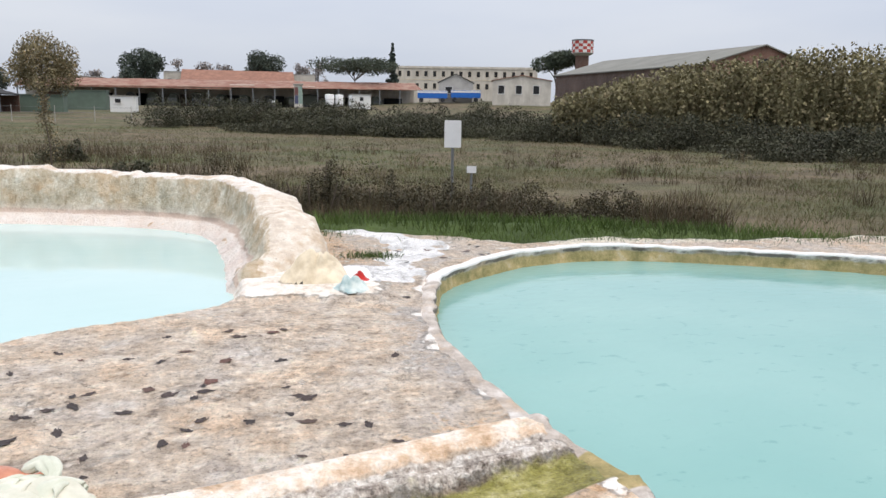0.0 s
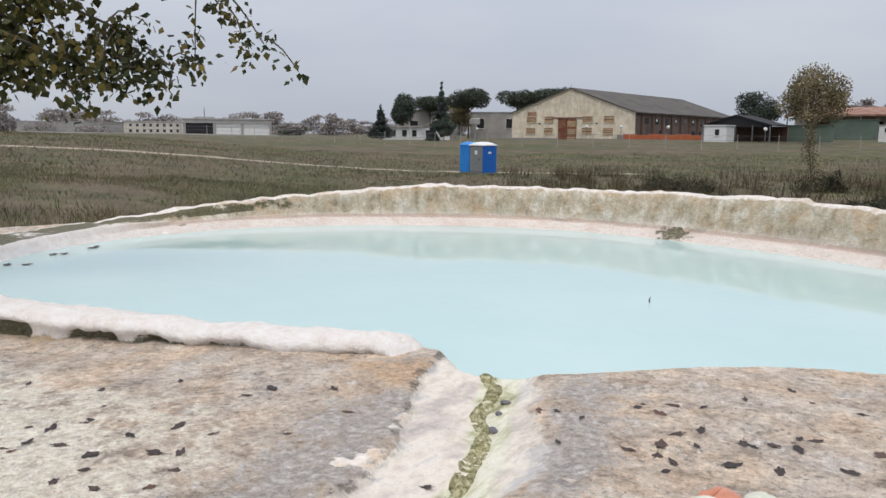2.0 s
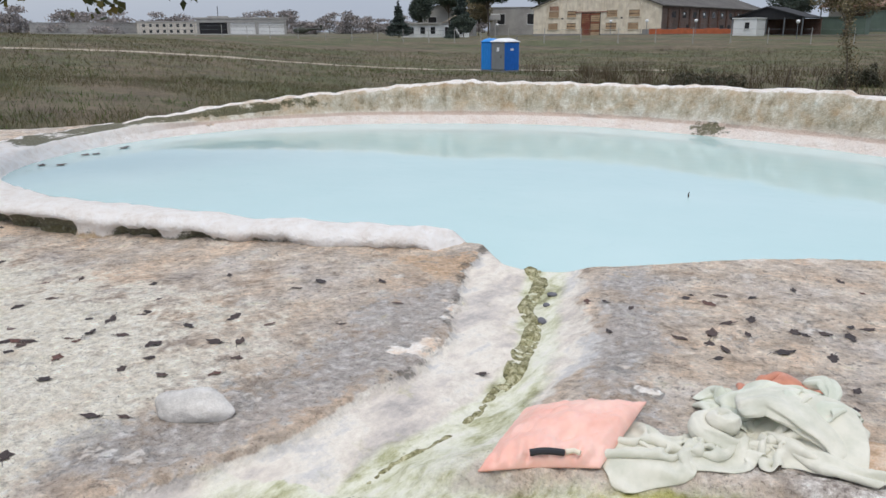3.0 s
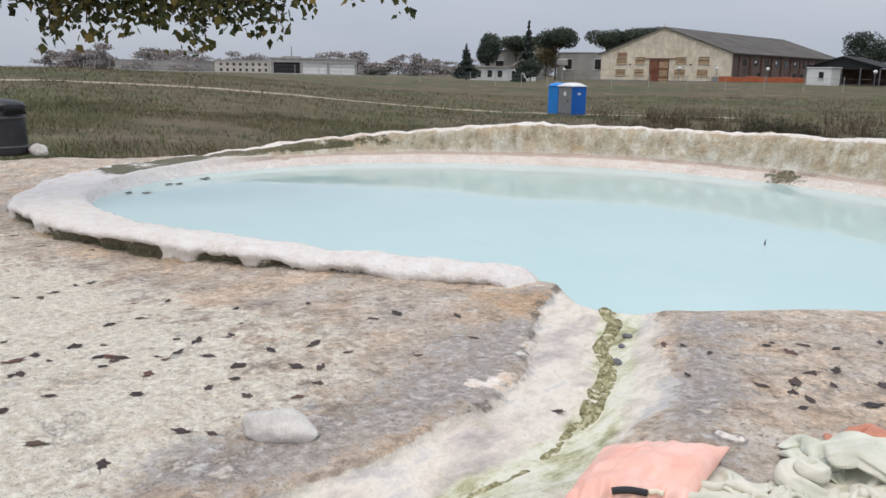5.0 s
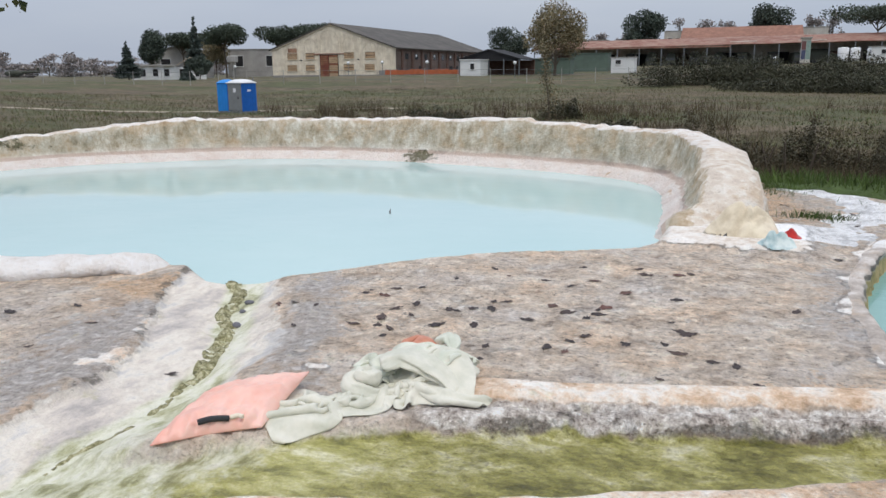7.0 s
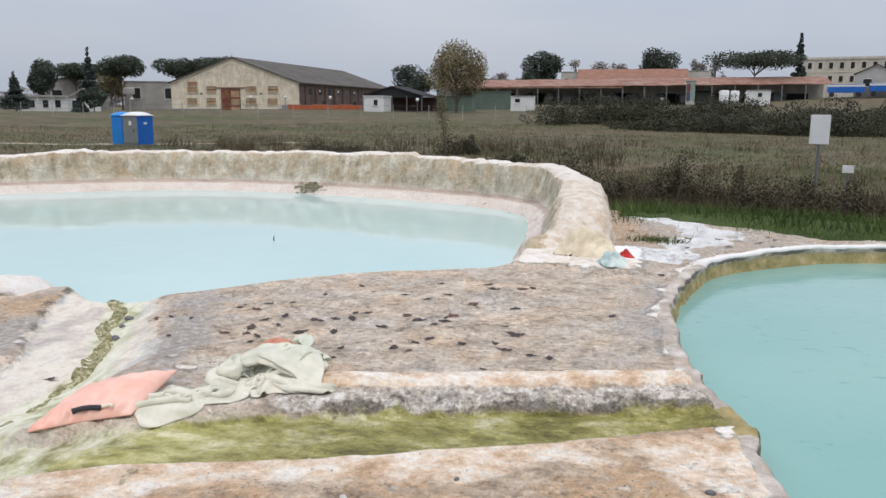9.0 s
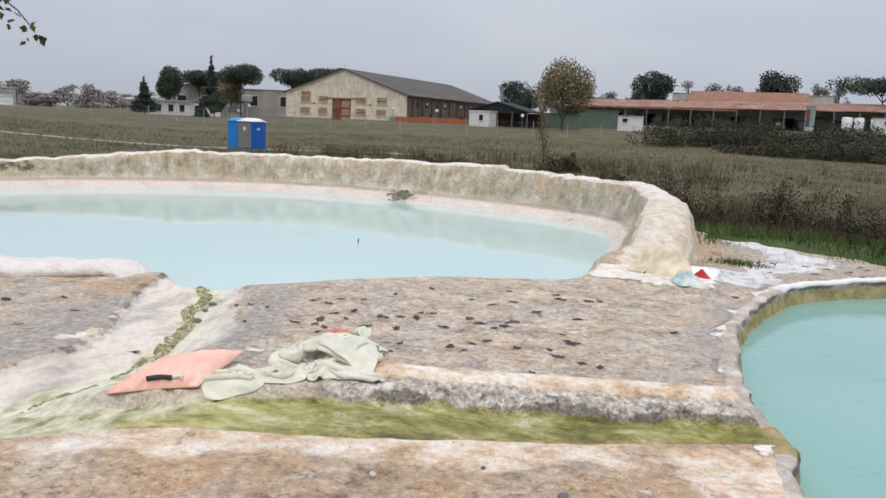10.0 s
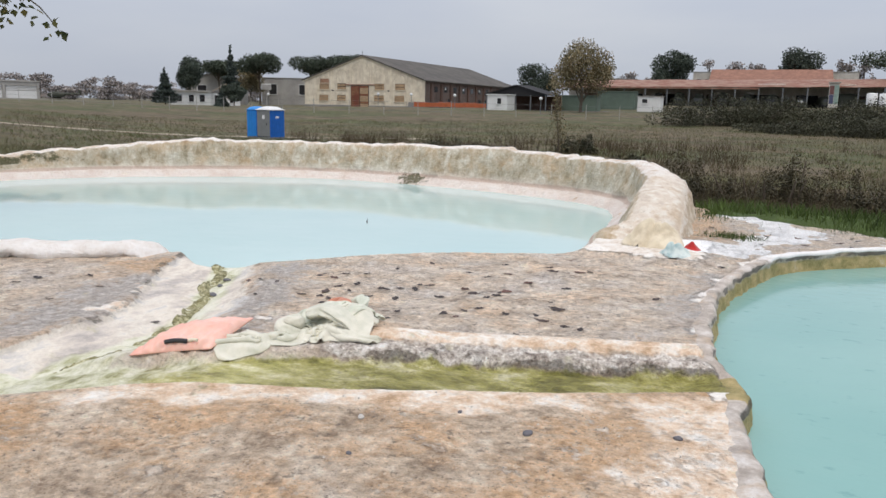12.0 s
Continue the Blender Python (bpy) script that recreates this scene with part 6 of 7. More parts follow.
    part("sill", box((x0 - 0.15, y - 0.14, z0 - 0.12), (x1 + 0.15, y + 0.02, z0)), mat_frame, win)
    if boards:
        n = boards
        for k in range(n):
            a = z0 + (z1 - z0) * (k + 0.06) / n
            part("plank", box((x0, y - 0.035, a), (x1, y - 0.012, a + (z1 - z0) * 0.8 / n)), M_BOARD, win)
    return win


def arch_strip(x0, x1, zb, zt, y, t=0.14):
    """A moulding round an arched panel, 6 cm proud of the wall."""
    r = (x1 - x0) / 2
    xm = (x0 + x1) / 2
    pts = [(x0, zb)] + [(xm - r * math.cos(a), zt - r + r * math.sin(a)) for a in (math.pi * k / 12 for k in range(13))] + [(x1, zb)]
    bm = bmesh.new()
    rows = []
    for k, (x, z) in enumerate(pts):
        d = Vector((x - xm, 0, (z - (zt - r)) if z > zt - r else 0))
        d = d.normalized() if d.length else Vector((1, 0, 0))
        p = Vector((x, y, z))
        rows.append([bm.verts.new(p), bm.verts.new(p + d * t), bm.verts.new(p + d * t + Vector((0, -0.06, 0))), bm.verts.new(p + Vector((0, -0.06, 0)))])
    for a, b in zip(rows, rows[1:]):
        for k in range(4):
            bm.faces.new((a[k], a[(k + 1) % 4], b[(k + 1) % 4], b[k]))
    return bm


def old_hangar():
    x0, x1, y0, y1, z0, ze, za = -86.8, -60.2, 137.6, 196.0, 0.1, 5.75, 10.35
    ob = thing("old_hangar", pose(x0, y0, z0), "old hangar with stained cream front, brick sides and boarded windows", "hangar")
    W, D, E, A = x1 - x0, y1 - y0, ze - z0, za - z0
    bm = bmesh.new()
    gable_into(bm, 0, W, 0, 0.5, -0.6, E, A)
    bmesh.ops.recalc_face_normals(bm, faces=bm.faces[:])
    part("front_wall", bm, M_PLASTER, ob, "stained cream plaster gable wall")
    bm = bmesh.new()
    gable_into(bm, 0, W, D - 0.5, D, -0.6, E, A)
    bmesh.ops.recalc_face_normals(bm, faces=bm.faces[:])
    part("back_wall", bm, M_BRICK, ob)
    part("side_wall", box((0.02, 0.5, -0.6), (0.5, D - 0.5, E)), M_BRICK, ob, "dark red brick side wall")
    side = part("side_wall", box((W - 0.5, 0.5, -0.6), (W - 0.02, D - 0.5, E)), M_BRICK, ob, "dark red brick side wall")
    for k in range(11):
        y = 3.0 + k * 5.0
        part("buttress", box((W - 0.03, y, -0.6), (W + 0.22, y + 0.7, E - 0.5)), M_BRICK, side)
        part("pane", box((W - 0.03, y + 2.0, 3.6), (W + 0.03, y + 3.6, 4.7)), M_GLASS, side)
        if k % 2:
            part("light_patch", box((W - 0.03, y + 2.2, 4.1), (W + 0.04, y + 2.9, 4.55)), M_WHITEWALL, side)
    for k, y in enumerate((12, 30, 34)):
        part("doorway", box((W - 0.03, y, -0.2), (W + 0.05, y + 1.8, 2.3)), M_DARK, side)
    for s_ in (0, 1):
        part("roof", roof_slab(-0.5 if not s_ else W + 0.5, W / 2, E - 0.17, A + 0.02, -0.35, D + 0.4, 0.22), M_ROOF_GREY, ob, "grey-brown corrugated roof")
    k_ = 26.6 / 634
    X = lambda px: (px - 78) * k_
    Z = lambda py: 0.25 + (345 - py) * 0.0357
    part("plinth", box((-0.03, -0.06, -0.6), (X(332), 0.01, Z(331))), M_PLINTH, ob)
    part("plinth", box((X(430), -0.06, -0.6), (W + 0.03, 0.01, Z(331))), M_PLINTH, ob)
    part("bare_render", box((X(622), -0.02, Z(331)), (W - 0.02, 0.01, Z(310))), M_PLINTH, ob)
    door = part("door", box((X(334), -0.12, -0.1), (X(429), 0.02, Z(224))), M_DARK, ob)
    n = 12
    for half, mat in ((0, M_RUSTDOOR), (1, M_BOARD)):
        for k in range(n):
            a, b = X(336) + half * 1.98, X(336) + half * 1.98 + 1.86
            zz0 = 0.0 + k * (Z(226) / n)
            part("plank", box((a, -0.17 + 0.01 * ((k * 7) % 3), zz0), (b, -0.11, zz0 + Z(226) / n - 0.05)), M_RUSTDOOR if (k * 5 + half) % 4 == 0 else mat, door)
    part("door_rail", box((X(300), -0.2, Z(222)), (X(462), 0.0, Z(217))), M_RUST, ob)
    for px0, px1, boards in ((162, 215, 5), (260, 307, 2), (460, 510, 4), (566, 616, 2)):
        window_in(ob, X(px0), X(px1), Z(246), Z(213), boards, M_PLASTER_TRIM)
    for px0, px1, boards in ((160, 210, 4), (258, 305, 2), (457, 508, 2), (563, 612, 3)):
        window_in(ob, X(px0), X(px1), Z(309), Z(276), boards, M_PLASTER_TRIM)
    part("bricked_arch", box((X(165), -0.025, Z(212)), (X(214), 0.01, Z(187))), brick_wall_mat("arch_brick", (0.36, 0.2, 0.13), (0.4, 0.32, 0.24), 3.5), ob, "bare brick infill")
    for px0, px1, pz in ((158, 218, 172), (256, 312, 140), (340, 430, 98), (456, 514, 138), (560, 620, 166)):
        part("arch", arch_strip(X(px0), X(px1), Z(200) if px0 != 340 else Z(216), Z(pz), 0.0), M_PLASTER_TRIM, ob)
    for px in (150, 225, 318, 445, 540, 628):
        top = E + (A - E) * (1 - abs(X(px) - W / 2) / (W / 2)) - 0.5
        part("pilaster", box((X(px) - 0.12, -0.07, Z(331)), (X(px) + 0.12, 0.01, top)), M_PLASTER, ob)
    for px in (232, 534):
        part("lettering", box((X(px) - 0.3, -0.03, Z(255)), (X(px) + 0.3, 0.005, Z(248))), M_DARK, ob)
    for s_ in (0, 1):
        part("cornice", roof_slab(-0.3 if not s_ else W + 0.3, W / 2, E - 0.35, A - 0.15, -0.22, 0.0, 0.18), M_PLASTER_TRIM, ob)
    part("finial", cylinder((W / 2, 0, A), (W / 2, 0, A + 0.9), 0.04, seg=6), M_STEEL, ob)


old_hangar()


def hut(name, x, y, w, d, h, turn, wall, roof, label, category="hut", base=None, wins=((0.35, 0.55),), pitch=0.0):
    """A small flat or low-pitched building with panes and a door."""
    z0 = gz(x, y) if base is None else base
    ob = thing(name, pose(x, y, z0, 0, 0, turn), label, category)
    part("wall", box((-w / 2, -d / 2, -0.8), (w / 2, d / 2, h)), wall, ob)
    if pitch:
        for s_ in (0, 1):
            part("roof", roof_slab(-w / 2 - 0.3 if not s_ else w / 2 + 0.3, 0, h - 0.05, h + pitch, -d / 2 - 0.3, d / 2 + 0.3, 0.14), roof, ob)
        bm = bmesh.new()
        gable_into(bm, -w / 2, w / 2, -d / 2 + 0.01, d / 2 - 0.01, h - 0.3, h, h + pitch - 0.03)
        bmesh.ops.recalc_face_normals(bm, faces=bm.faces[:])
        part("gable", bm, wall, ob)
    else:
        part("roof", box((-w / 2 - 0.15, -d / 2 - 0.15, h), (w / 2 + 0.15, d / 2 + 0.15, h + 0.14)), roof, ob)
    for a, b in wins:
        window_in(ob, -w / 2 + w * a, -w / 2 + w * b, h * 0.42, h * 0.78, 0, M_WHITEWALL, -d / 2)
    return ob


hut("white_hut", -40.3, 124.5, 3.6, 3.0, 2.45, -6, M_WHITEWALL, M_WHITEWALL, "white prefabricated hut with one small square window", wins=((0.5, 0.7),))
hut("white_hut", -19.4, 148.4, 4.2, 2.6, 1.9, -3, M_WHITEWALL, M_CONC, "low white prefabricated hut beside the long shed", base=1.5, wins=((0.2, 0.42),))
hut("white_hut", 25.0, 168.4, 4.0, 2.6, 2.1, 5, M_WHITEWALL, M_CONC, "low white hut beside white tanks", base=2.8, wins=((0.4, 0.6),))
hut("green_container", -30.0, 138.0, 6.5, 2.5, 2.5, -4, M_GREENBOX, M_GREENBOX, "dull green steel container beside the hut", "container", wins=())
hut("green_container", -27.2, 158.0, 7.5, 2.5, 3.4, -4, M_GREENBOX, M_GREENBOX, "dull green container under the shed's end", "container", wins=())


def open_shed(x, y, w, d, h, rise, turn, label):
    z0 = gz(x, y)
    ob = thing("open_shed", pose(x, y, z0, 0, 0, turn), label, "shed")
    for s_ in (0, 1):
        part("roof", roof_slab(-w / 2 if not s_ else w / 2, 0, h, h + rise, -d / 2, d / 2, 0.18), M_DARK, ob, "black sheet roof")
    for k in range(5):
        part("post", box((-w / 2 + 0.3 + k * (w - 0.7) / 4, -d / 2 + 0.2, -0.5), (-w / 2 + 0.45 + k * (w - 0.7) / 4, -d / 2 + 0.35, h + 0.1)), M_STEEL, ob)
    part("back_wall", box((-w / 2, d / 2 - 0.2, -0.5), (w / 2, d / 2, h)), M_BRICK, ob)
    bm = bmesh.new()
    gable_into(bm, -w / 2 + 0.1, w / 2 - 0.1, -d / 2 + 0.25, -d / 2 + 0.4, h - 0.15, h, h + rise - 0.02)
    bmesh.ops.recalc_face_normals(bm, faces=bm.faces[:])
    part("gable", bm, M_DARK, ob)


open_shed(-38.5, 131.0, 11.5, 7.0, 2.45, 1.6, -6, "black open shed behind the white hut")


def long_shed():
    x0, x1, y, z0 = -46.0, 42.5, 186.0, 1.6
    ob = thing("long_shed", pose(x0, y, z0), "long open vehicle shed with a rusty red sheet roof", "shed")
    L = x1 - x0
    bm = bmesh.new()
    prof = [(0, 4.35), (0, 4.5), (9, 6.35), (9, 6.2)]
    n = 30
    rows = [[bm.verts.new((L * k / n, a, b + 0.7 * k / n + 0.05 * math.sin(k * 1.7))) for a, b in prof] for k in range(n + 1)]
    for a, b in zip(rows, rows[1:]):
        for j in range(4):
            bm.faces.new((a[j], b[j], b[(j + 1) % 4], a[(j + 1) % 4]))
    bmesh.ops.recalc_face_normals(bm, faces=bm.faces[:])
    roof = part("roof", bm, M_RUST, ob, "rust-red corrugated roof with pale patches")
    for a, b, c, d in ((44.0, 49.5, 2.0, 2.9), (57.8, 60.0, 1.2, 2.0), (60.3, 61.6, 0.7, 1.3), (61.7, 63.2, 1.3, 1.9)):
        bm = bmesh.new()
        zf = lambda u, v: 4.5 + 1.85 * v / 9 + 0.7 * u / L + 0.09
        vs = [bm.verts.new((u, v, zf(u, v))) for u, v in ((a, c), (b, c), (b, d), (a, d))]
        bm.faces.new(vs)
        bmesh.ops.solidify(bm, geom=bm.faces[:], thickness=-0.03)
        part("marking", bm, M_CREAM, roof, "cream painted bar")
    part("fascia", box((0, -0.06, 4.25), (L * 0.5, 0.02, 4.55)), M_RUST, ob)
    for k in range(19):
        u = 0.5 + k * (L - 1) / 18
        part("post", box((u - 0.12, 0.1, -0.8), (u + 0.12, 0.34, 4.4 + 0.7 * u / L)), M_STEEL, ob)
    part("back_wall", box((0, 8.8, -0.8), (L, 9.0, 6.4)), M_PALEWALL, ob, "pale back wall")
    for k in range(9):
        part("partition", box((4 + k * 9.6, 8.5, -0.8), (8.5 + k * 9.6, 8.78, 3.2)), M_DARK if k % 3 else M_BRICK, ob)


long_shed()


def wheel(ob, x, y, r, w=0.3):
    tyre = part("wheel", lathe([(r * 0.6, -w / 2), (r * 0.95, -w / 2), (r, -w / 3), (r, w / 3), (r * 0.95, w / 2), (r * 0.6, w / 2)], 16), M_BLACK, ob, smooth=True)
    tyre.matrix_basis = pose(x, y, r, 90, 0, 0)


def truck(x, y, turn, tall, label, base, mat):
    ob = thing("truck", pose(x, y, base, 0, 0, turn), label, "truck", "vehicles under the long shed")
    part("chassis", box((-2.6, -0.9, 0.55), (2.7, 0.9, 0.8)), M_BLACK, ob)
    part("cab", box((1.1, -1.05, 0.8), (2.7, 1.05, 2.1), None, 0.15), mat, ob)
    part("windscreen", box((2.62, -0.9, 1.45), (2.715, 0.9, 2.0)), M_GLASS, ob)
    bm = bmesh.new()
    n = 10
    rows = [[bm.verts.new((x_, -1.1 * math.cos(math.pi * k / n), 0.85 + (tall - 0.85) * (math.sin(math.pi * k / n) ** 0.45))) for k in range(n + 1)] for x_ in (-2.7, 0.95)]
    for k in range(n):
        bm.faces.new((rows[0][k], rows[1][k], rows[1][k + 1], rows[0][k + 1]))
    bm.faces.new(rows[0])
    bm.faces.new(rows[1][::-1])
    part("canvas_cover", bm, mat, ob, "dark canvas load cover")
    for wx in (-1.9, -0.8, 1.9):
        for wy in (-0.85, 0.85):
            wheel(ob, wx, wy, 0.52)


M_ARMY = plain("olive_paint", (0.045, 0.05, 0.035), 0.7, scale=0.6)
M_TARP = plain("dark_canvas", (0.03, 0.03, 0.028), 0.85, scale=0.8)
rng = np.random.RandomState(4)
for k in range(12):
    truck(-24 + k * 5.1 + rng.uniform(-0.6, 0.6), 189.5 + rng.uniform(-0.5, 0.5), rng.choice([-90, -80, -100, 0]), rng.uniform(2.5, 3.4), "dark canvas-covered truck parked under the shed", 1.7 + 0.03 * k, M_ARMY if k % 3 else M_TARP)

# tall red-tiled building behind the shed
ob = thing("tiled_building", pose(-14, 214, 3), "long building with a terracotta tiled roof", "building")
part("wall", box((0, 1.5, -2), (28, 12, 5.9)), M_PALEWALL, ob)
part("roof", roof_slab(0, 1, 0, 0, 0, 1, 0.1), M_TILE, ob)
bpy.data.objects.remove(ob.children[-1])
bm = bmesh.new()
box_into(bm, (-0.4, 0, 0), (28.4, 7, 0.3), Matrix.Translation((0, 0.6, 5.6)) @ Matrix.Rotation(radians(24), 4, "X"))
part("roof", bm, M_TILE, ob, "terracotta tiled roof slope")
bm = bmesh.new()
box_into(bm, (-0.4, -7, 0), (28.4, 0, 0.3), Matrix.Translation((0, 13.4, 5.6)) @ Matrix.Rotation(radians(-24), 4, "X"))
part("roof", bm, M_TILE, ob)
hut("flat_block", -16.5, 224, 5, 6, 8.0, 0, M_PALEWALL, M_CONC, "pale flat-roofed block behind the shed", "building", base=3.0, wins=((0.2, 0.4), (0.6, 0.8)))
hut("flat_block", 17.5, 226, 6, 6, 8.2, 0, M_PALEWALL, M_CONC, "pale flat-roofed block with a chimney", "building", base=3.0, wins=((0.2, 0.4), (0.6, 0.8)))
hut("flat_block", -44, 235, 16, 8, 8.0, 0, M_CONC, M_CONC, "grey flat-roofed block far behind the shed", "building", base=1.5, wins=((0.1, 0.2), (0.4, 0.5), (0.7, 0.8)))


def tank(x, y, z0, r, h, label):
    ob = thing("tank", pose(x, y, z0), label, "tank", "white tanks")
    part("shell", lathe([(r * 0.96, -0.4), (r, 0.05), (r, h - 0.1), (r * 0.9, h), (0.1, h + 0.08)], 24), M_WHITE, ob, smooth=True)
    part("band", lathe([(r * 1.01, h * 0.5), (r * 1.02, h * 0.5 + 0.03), (r * 1.01, h * 0.5 + 0.07)], 24), M_CONC, ob, smooth=True)


for x, r, h in ((18.5, 0.95, 2.15), (20.55, 0.85, 2.1), (22.9, 0.4, 1.9)):
    tank(x, 168.2, 2.75, r, h, "white cylindrical tank beside a hut")

# painted column at the shed
ob = thing("painted_pillar", pose(11.7, 164.0, 2.6), "square pillar with blue, red and pale painted panels", "pillar")
part("shaft", box((-0.8, -0.8, -0.5), (0.8, 0.8, 4.0)), M_PALEWALL, ob)
part("panel", box((-0.78, -0.84, 0.2), (-0.05, -0.79, 1.9)), plain("blue_panel", (0.07, 0.08, 0.15), 0.6), ob, "dark blue painted panel")
part("panel", box((-0.78, -0.84, 1.95), (-0.05, -0.79, 3.5)), plain("red_panel", (0.16, 0.07, 0.065), 0.6), ob, "dull red painted panel")
part("panel", box((0.0, -0.84, 0.2), (0.78, -0.79, 3.6)), plain("green_panel", (0.25, 0.34, 0.3), 0.6), ob, "pale green painted panel")
part("cap", box((-1.0, -1.0, 4.0), (1.0, 1.0, 4.2)), M_CONC, ob)

# long blue trailers in the yard
for k, (x, y) in enumerate(((44.0, 181.5), (51.5, 179.5))):
    ob = thing("trailer", pose(x, y, gz(x, y), 0, 0, -14), "long blue and white trailer parked in the yard", "trailer", "trailers in the yard")
    part("body", box((-3.5, -1.2, 0.9), (3.5, 1.2, 2.6), None, 0.08), M_BLUE, ob)
    part("stripe", box((-3.48, -1.23, 2.1), (3.48, -1.195, 2.5)), M_WHITE, ob, "white stripe")
    part("roof", box((-3.5, -1.2, 2.6), (3.5, 1.2, 2.7)), M_WHITE, ob)
    for wx in (-2.6, 2.4):
        wheel(ob, wx, -1.0, 0.5)
        wheel(ob, wx, 1.0, 0.5)
hut("yard_house", 62.5, 172.0, 13, 8, 5.0, -18, M_PALEWALL, M_TILE, "low pale building with a terracotta roof", "house", wins=((0.1, 0.2), (0.4, 0.5), (0.7, 0.8)), pitch=1.1)
hut("yard_house", 51.0, 186.0, 8, 8, 4.2, -18, M_CONC, M_ROOF_GREY, "grey gabled shed in the yard", "shed", wins=((0.2, 0.4),), pitch=2.0)


def palazzo():
    x, y = 83.0, 290.0
    ob = thing("long_palazzo", pose(x, y, 6, 0, 0, -16), "long pale two-storey building with rows of windows", "building")
    part("wall", box((-27, 0, -4), (27, 12, 12.3)), M_CREAM, ob)
    part("parapet", box((-27.3, -0.3, 11.9), (27.3, 12.3, 12.7)), M_CREAM, ob)
    part("string_course", box((-27.1, -0.12, 7.6), (27.1, 0.02, 7.9)), M_PLASTER_TRIM, ob)
    for k in range(16):
        for z in (4.4, 8.9):
            a = -25.5 + k * 3.3
            window_in(ob, a, a + 1.2, z, z + 2.0, 0, M_PLASTER_TRIM)


palazzo()


def chequered_tower():
    x, y = 106.6, 237.5
    ob = thing("water_tower", pose(x, y, 3), "brick water tower with a red and white chequered tank", "water tower")
    part("shaft", lathe([(2.3, -2), (2.2, 8), (2.1, 17.0)], 20), M_BRICK, ob)
    part("shaft_top", lathe([(2.1, 17.0), (3.4, 17.8), (3.4, 18.0)], 20), M_CONC, ob)
    n, rows = 16, 4
    tank_ = part("tank", lathe([(3.36, 17.9), (3.36, 21.6), (2.0, 21.9)], 32), M_WHITEWALL, ob)
    red = plain("signal_red", (0.42, 0.06, 0.05), 0.7)
    for j in range(rows):
        for k in range(n):
            if (j + k) % 2:
                continue
            bm = bmesh.new()
            vs = []
            for q in range(3):
                a = 2 * math.pi * (k + q / 2) / n
                for z in (18.0 + j * 0.9, 18.9 + j * 0.9):
                    vs.append(bm.verts.new((3.42 * math.cos(a), 3.42 * math.sin(a), z)))
            bm.faces.new((vs[0], vs[2], vs[3], vs[1]))
            bm.faces.new((vs[2], vs[4], vs[5], vs[3]))
            part("panel", bm, red, tank_)
    part("rail", lathe([(3.45, 21.6), (3.5, 21.65), (3.5, 22.0), (3.45, 22.02)], 24), M_STEEL, ob)


chequered_tower()


def brick_hangar():
    ob = thing("brick_hangar", pose(93.8, 128.5, 4.0, 0, 0, 6.3), "brick hangar with a grey sheet roof behind the canes", "hangar")
    W, D, E, A = 27, 54, 6.7, 10.5
    for y in (0, D - 0.5):
        bm = bmesh.new()
        gable_into(bm, -W / 2, W / 2, y, y + 0.5, -5, E, A)
        bmesh.ops.recalc_face_normals(bm, faces=bm.faces[:])
        part("gable_wall", bm, brick_wall_mat("gable_brick", (0.24, 0.13, 0.1), (0.2, 0.16, 0.13), 3.0) if y == 0 else M_BRICK, ob)
    part("side_wall", box((-W / 2, 0.5, -5), (-W / 2 + 0.5, D - 0.5, E)), M_BRICK, ob)
    part("side_wall", box((W / 2 - 0.5, 0.5, -5), (W / 2, D - 0.5, E)), M_BRICK, ob)
    for s_ in (0, 1):
        part("roof", roof_slab(-W / 2 - 0.5 if not s_ else W / 2 + 0.5, 0, E - 0.15, A + 0.02, -0.5, D + 0.5, 0.22), plain("weathered_sheet", (0.2, 0.2, 0.18), 0.9, scale=0.2), ob, "grey corrugated roof")
    part("window", box((-1.2, -0.04, 7.1), (1.2, 0.1, 8.2)), M_DARK, ob)


brick_hangar()


def far_hangar():
    ob = thing("white_hangar", pose(-251.5, 214.5, 0.2, 0, 0, -127.5), "long pale hangar with sliding doors, one of them open", "hangar")
    # x runs along the front, from its near end
    W, D = 34.5, 26
    part("body", box((0, -D, -1), (W, -0.6, 6.4)), M_PALEWALL, ob)
    part("roof", box((-0.6, -D, 6.4), (W + 0.6, 0.6, 6.9)), M_CONC, ob)
    part("lintel", box((0, -0.62, 5.0), (W, 0.3, 6.4)), M_CONC, ob)
    for a, b, mat, lab in ((0.8, 11.0, M_WHITEWALL, "white sliding door"), (12.2, 21.8, M_WHITEWALL, "white sliding door"), (23.0, 33.4, M_DARK, "open doorway")):
        d = part("door", box((a, -0.7, -0.5), (b, -0.1, 5.0)), mat, ob, lab)
        if mat is M_WHITEWALL:
            for k in range(3):
                part("strip", box((a, -0.12, 3.2 + k * 0.55), (b, -0.05, 3.4 + k * 0.55)), M_CONC, d)
    for a in (0, 11.1, 22.0, 33.5):
        part("pillar", box((a, -0.6, -1), (a + 0.9, 0.35, 5.0)), M_CONC, ob)
    wing = part("wing", box((W, -D, -1), (W + 22, -0.2, 5.2)), M_CREAM, ob, "cream two-storey wing")
    part("wing_roof", box((W - 0.2, -D, 5.2), (W + 22.3, 0.1, 5.6)), M_CONC, ob)
    part("roof_box", box((W - 12, -D + 4, 6.9), (W - 4, -8, 7.6)), M_CONC, ob)
    for k in range(8):
        for z in (1.2, 3.4):
            part("pane", box((W + 1.5 + k * 2.5, -0.22, z), (W + 2.5 + k * 2.5, -0.15, z + 1.1)), M_GLASS, wing)


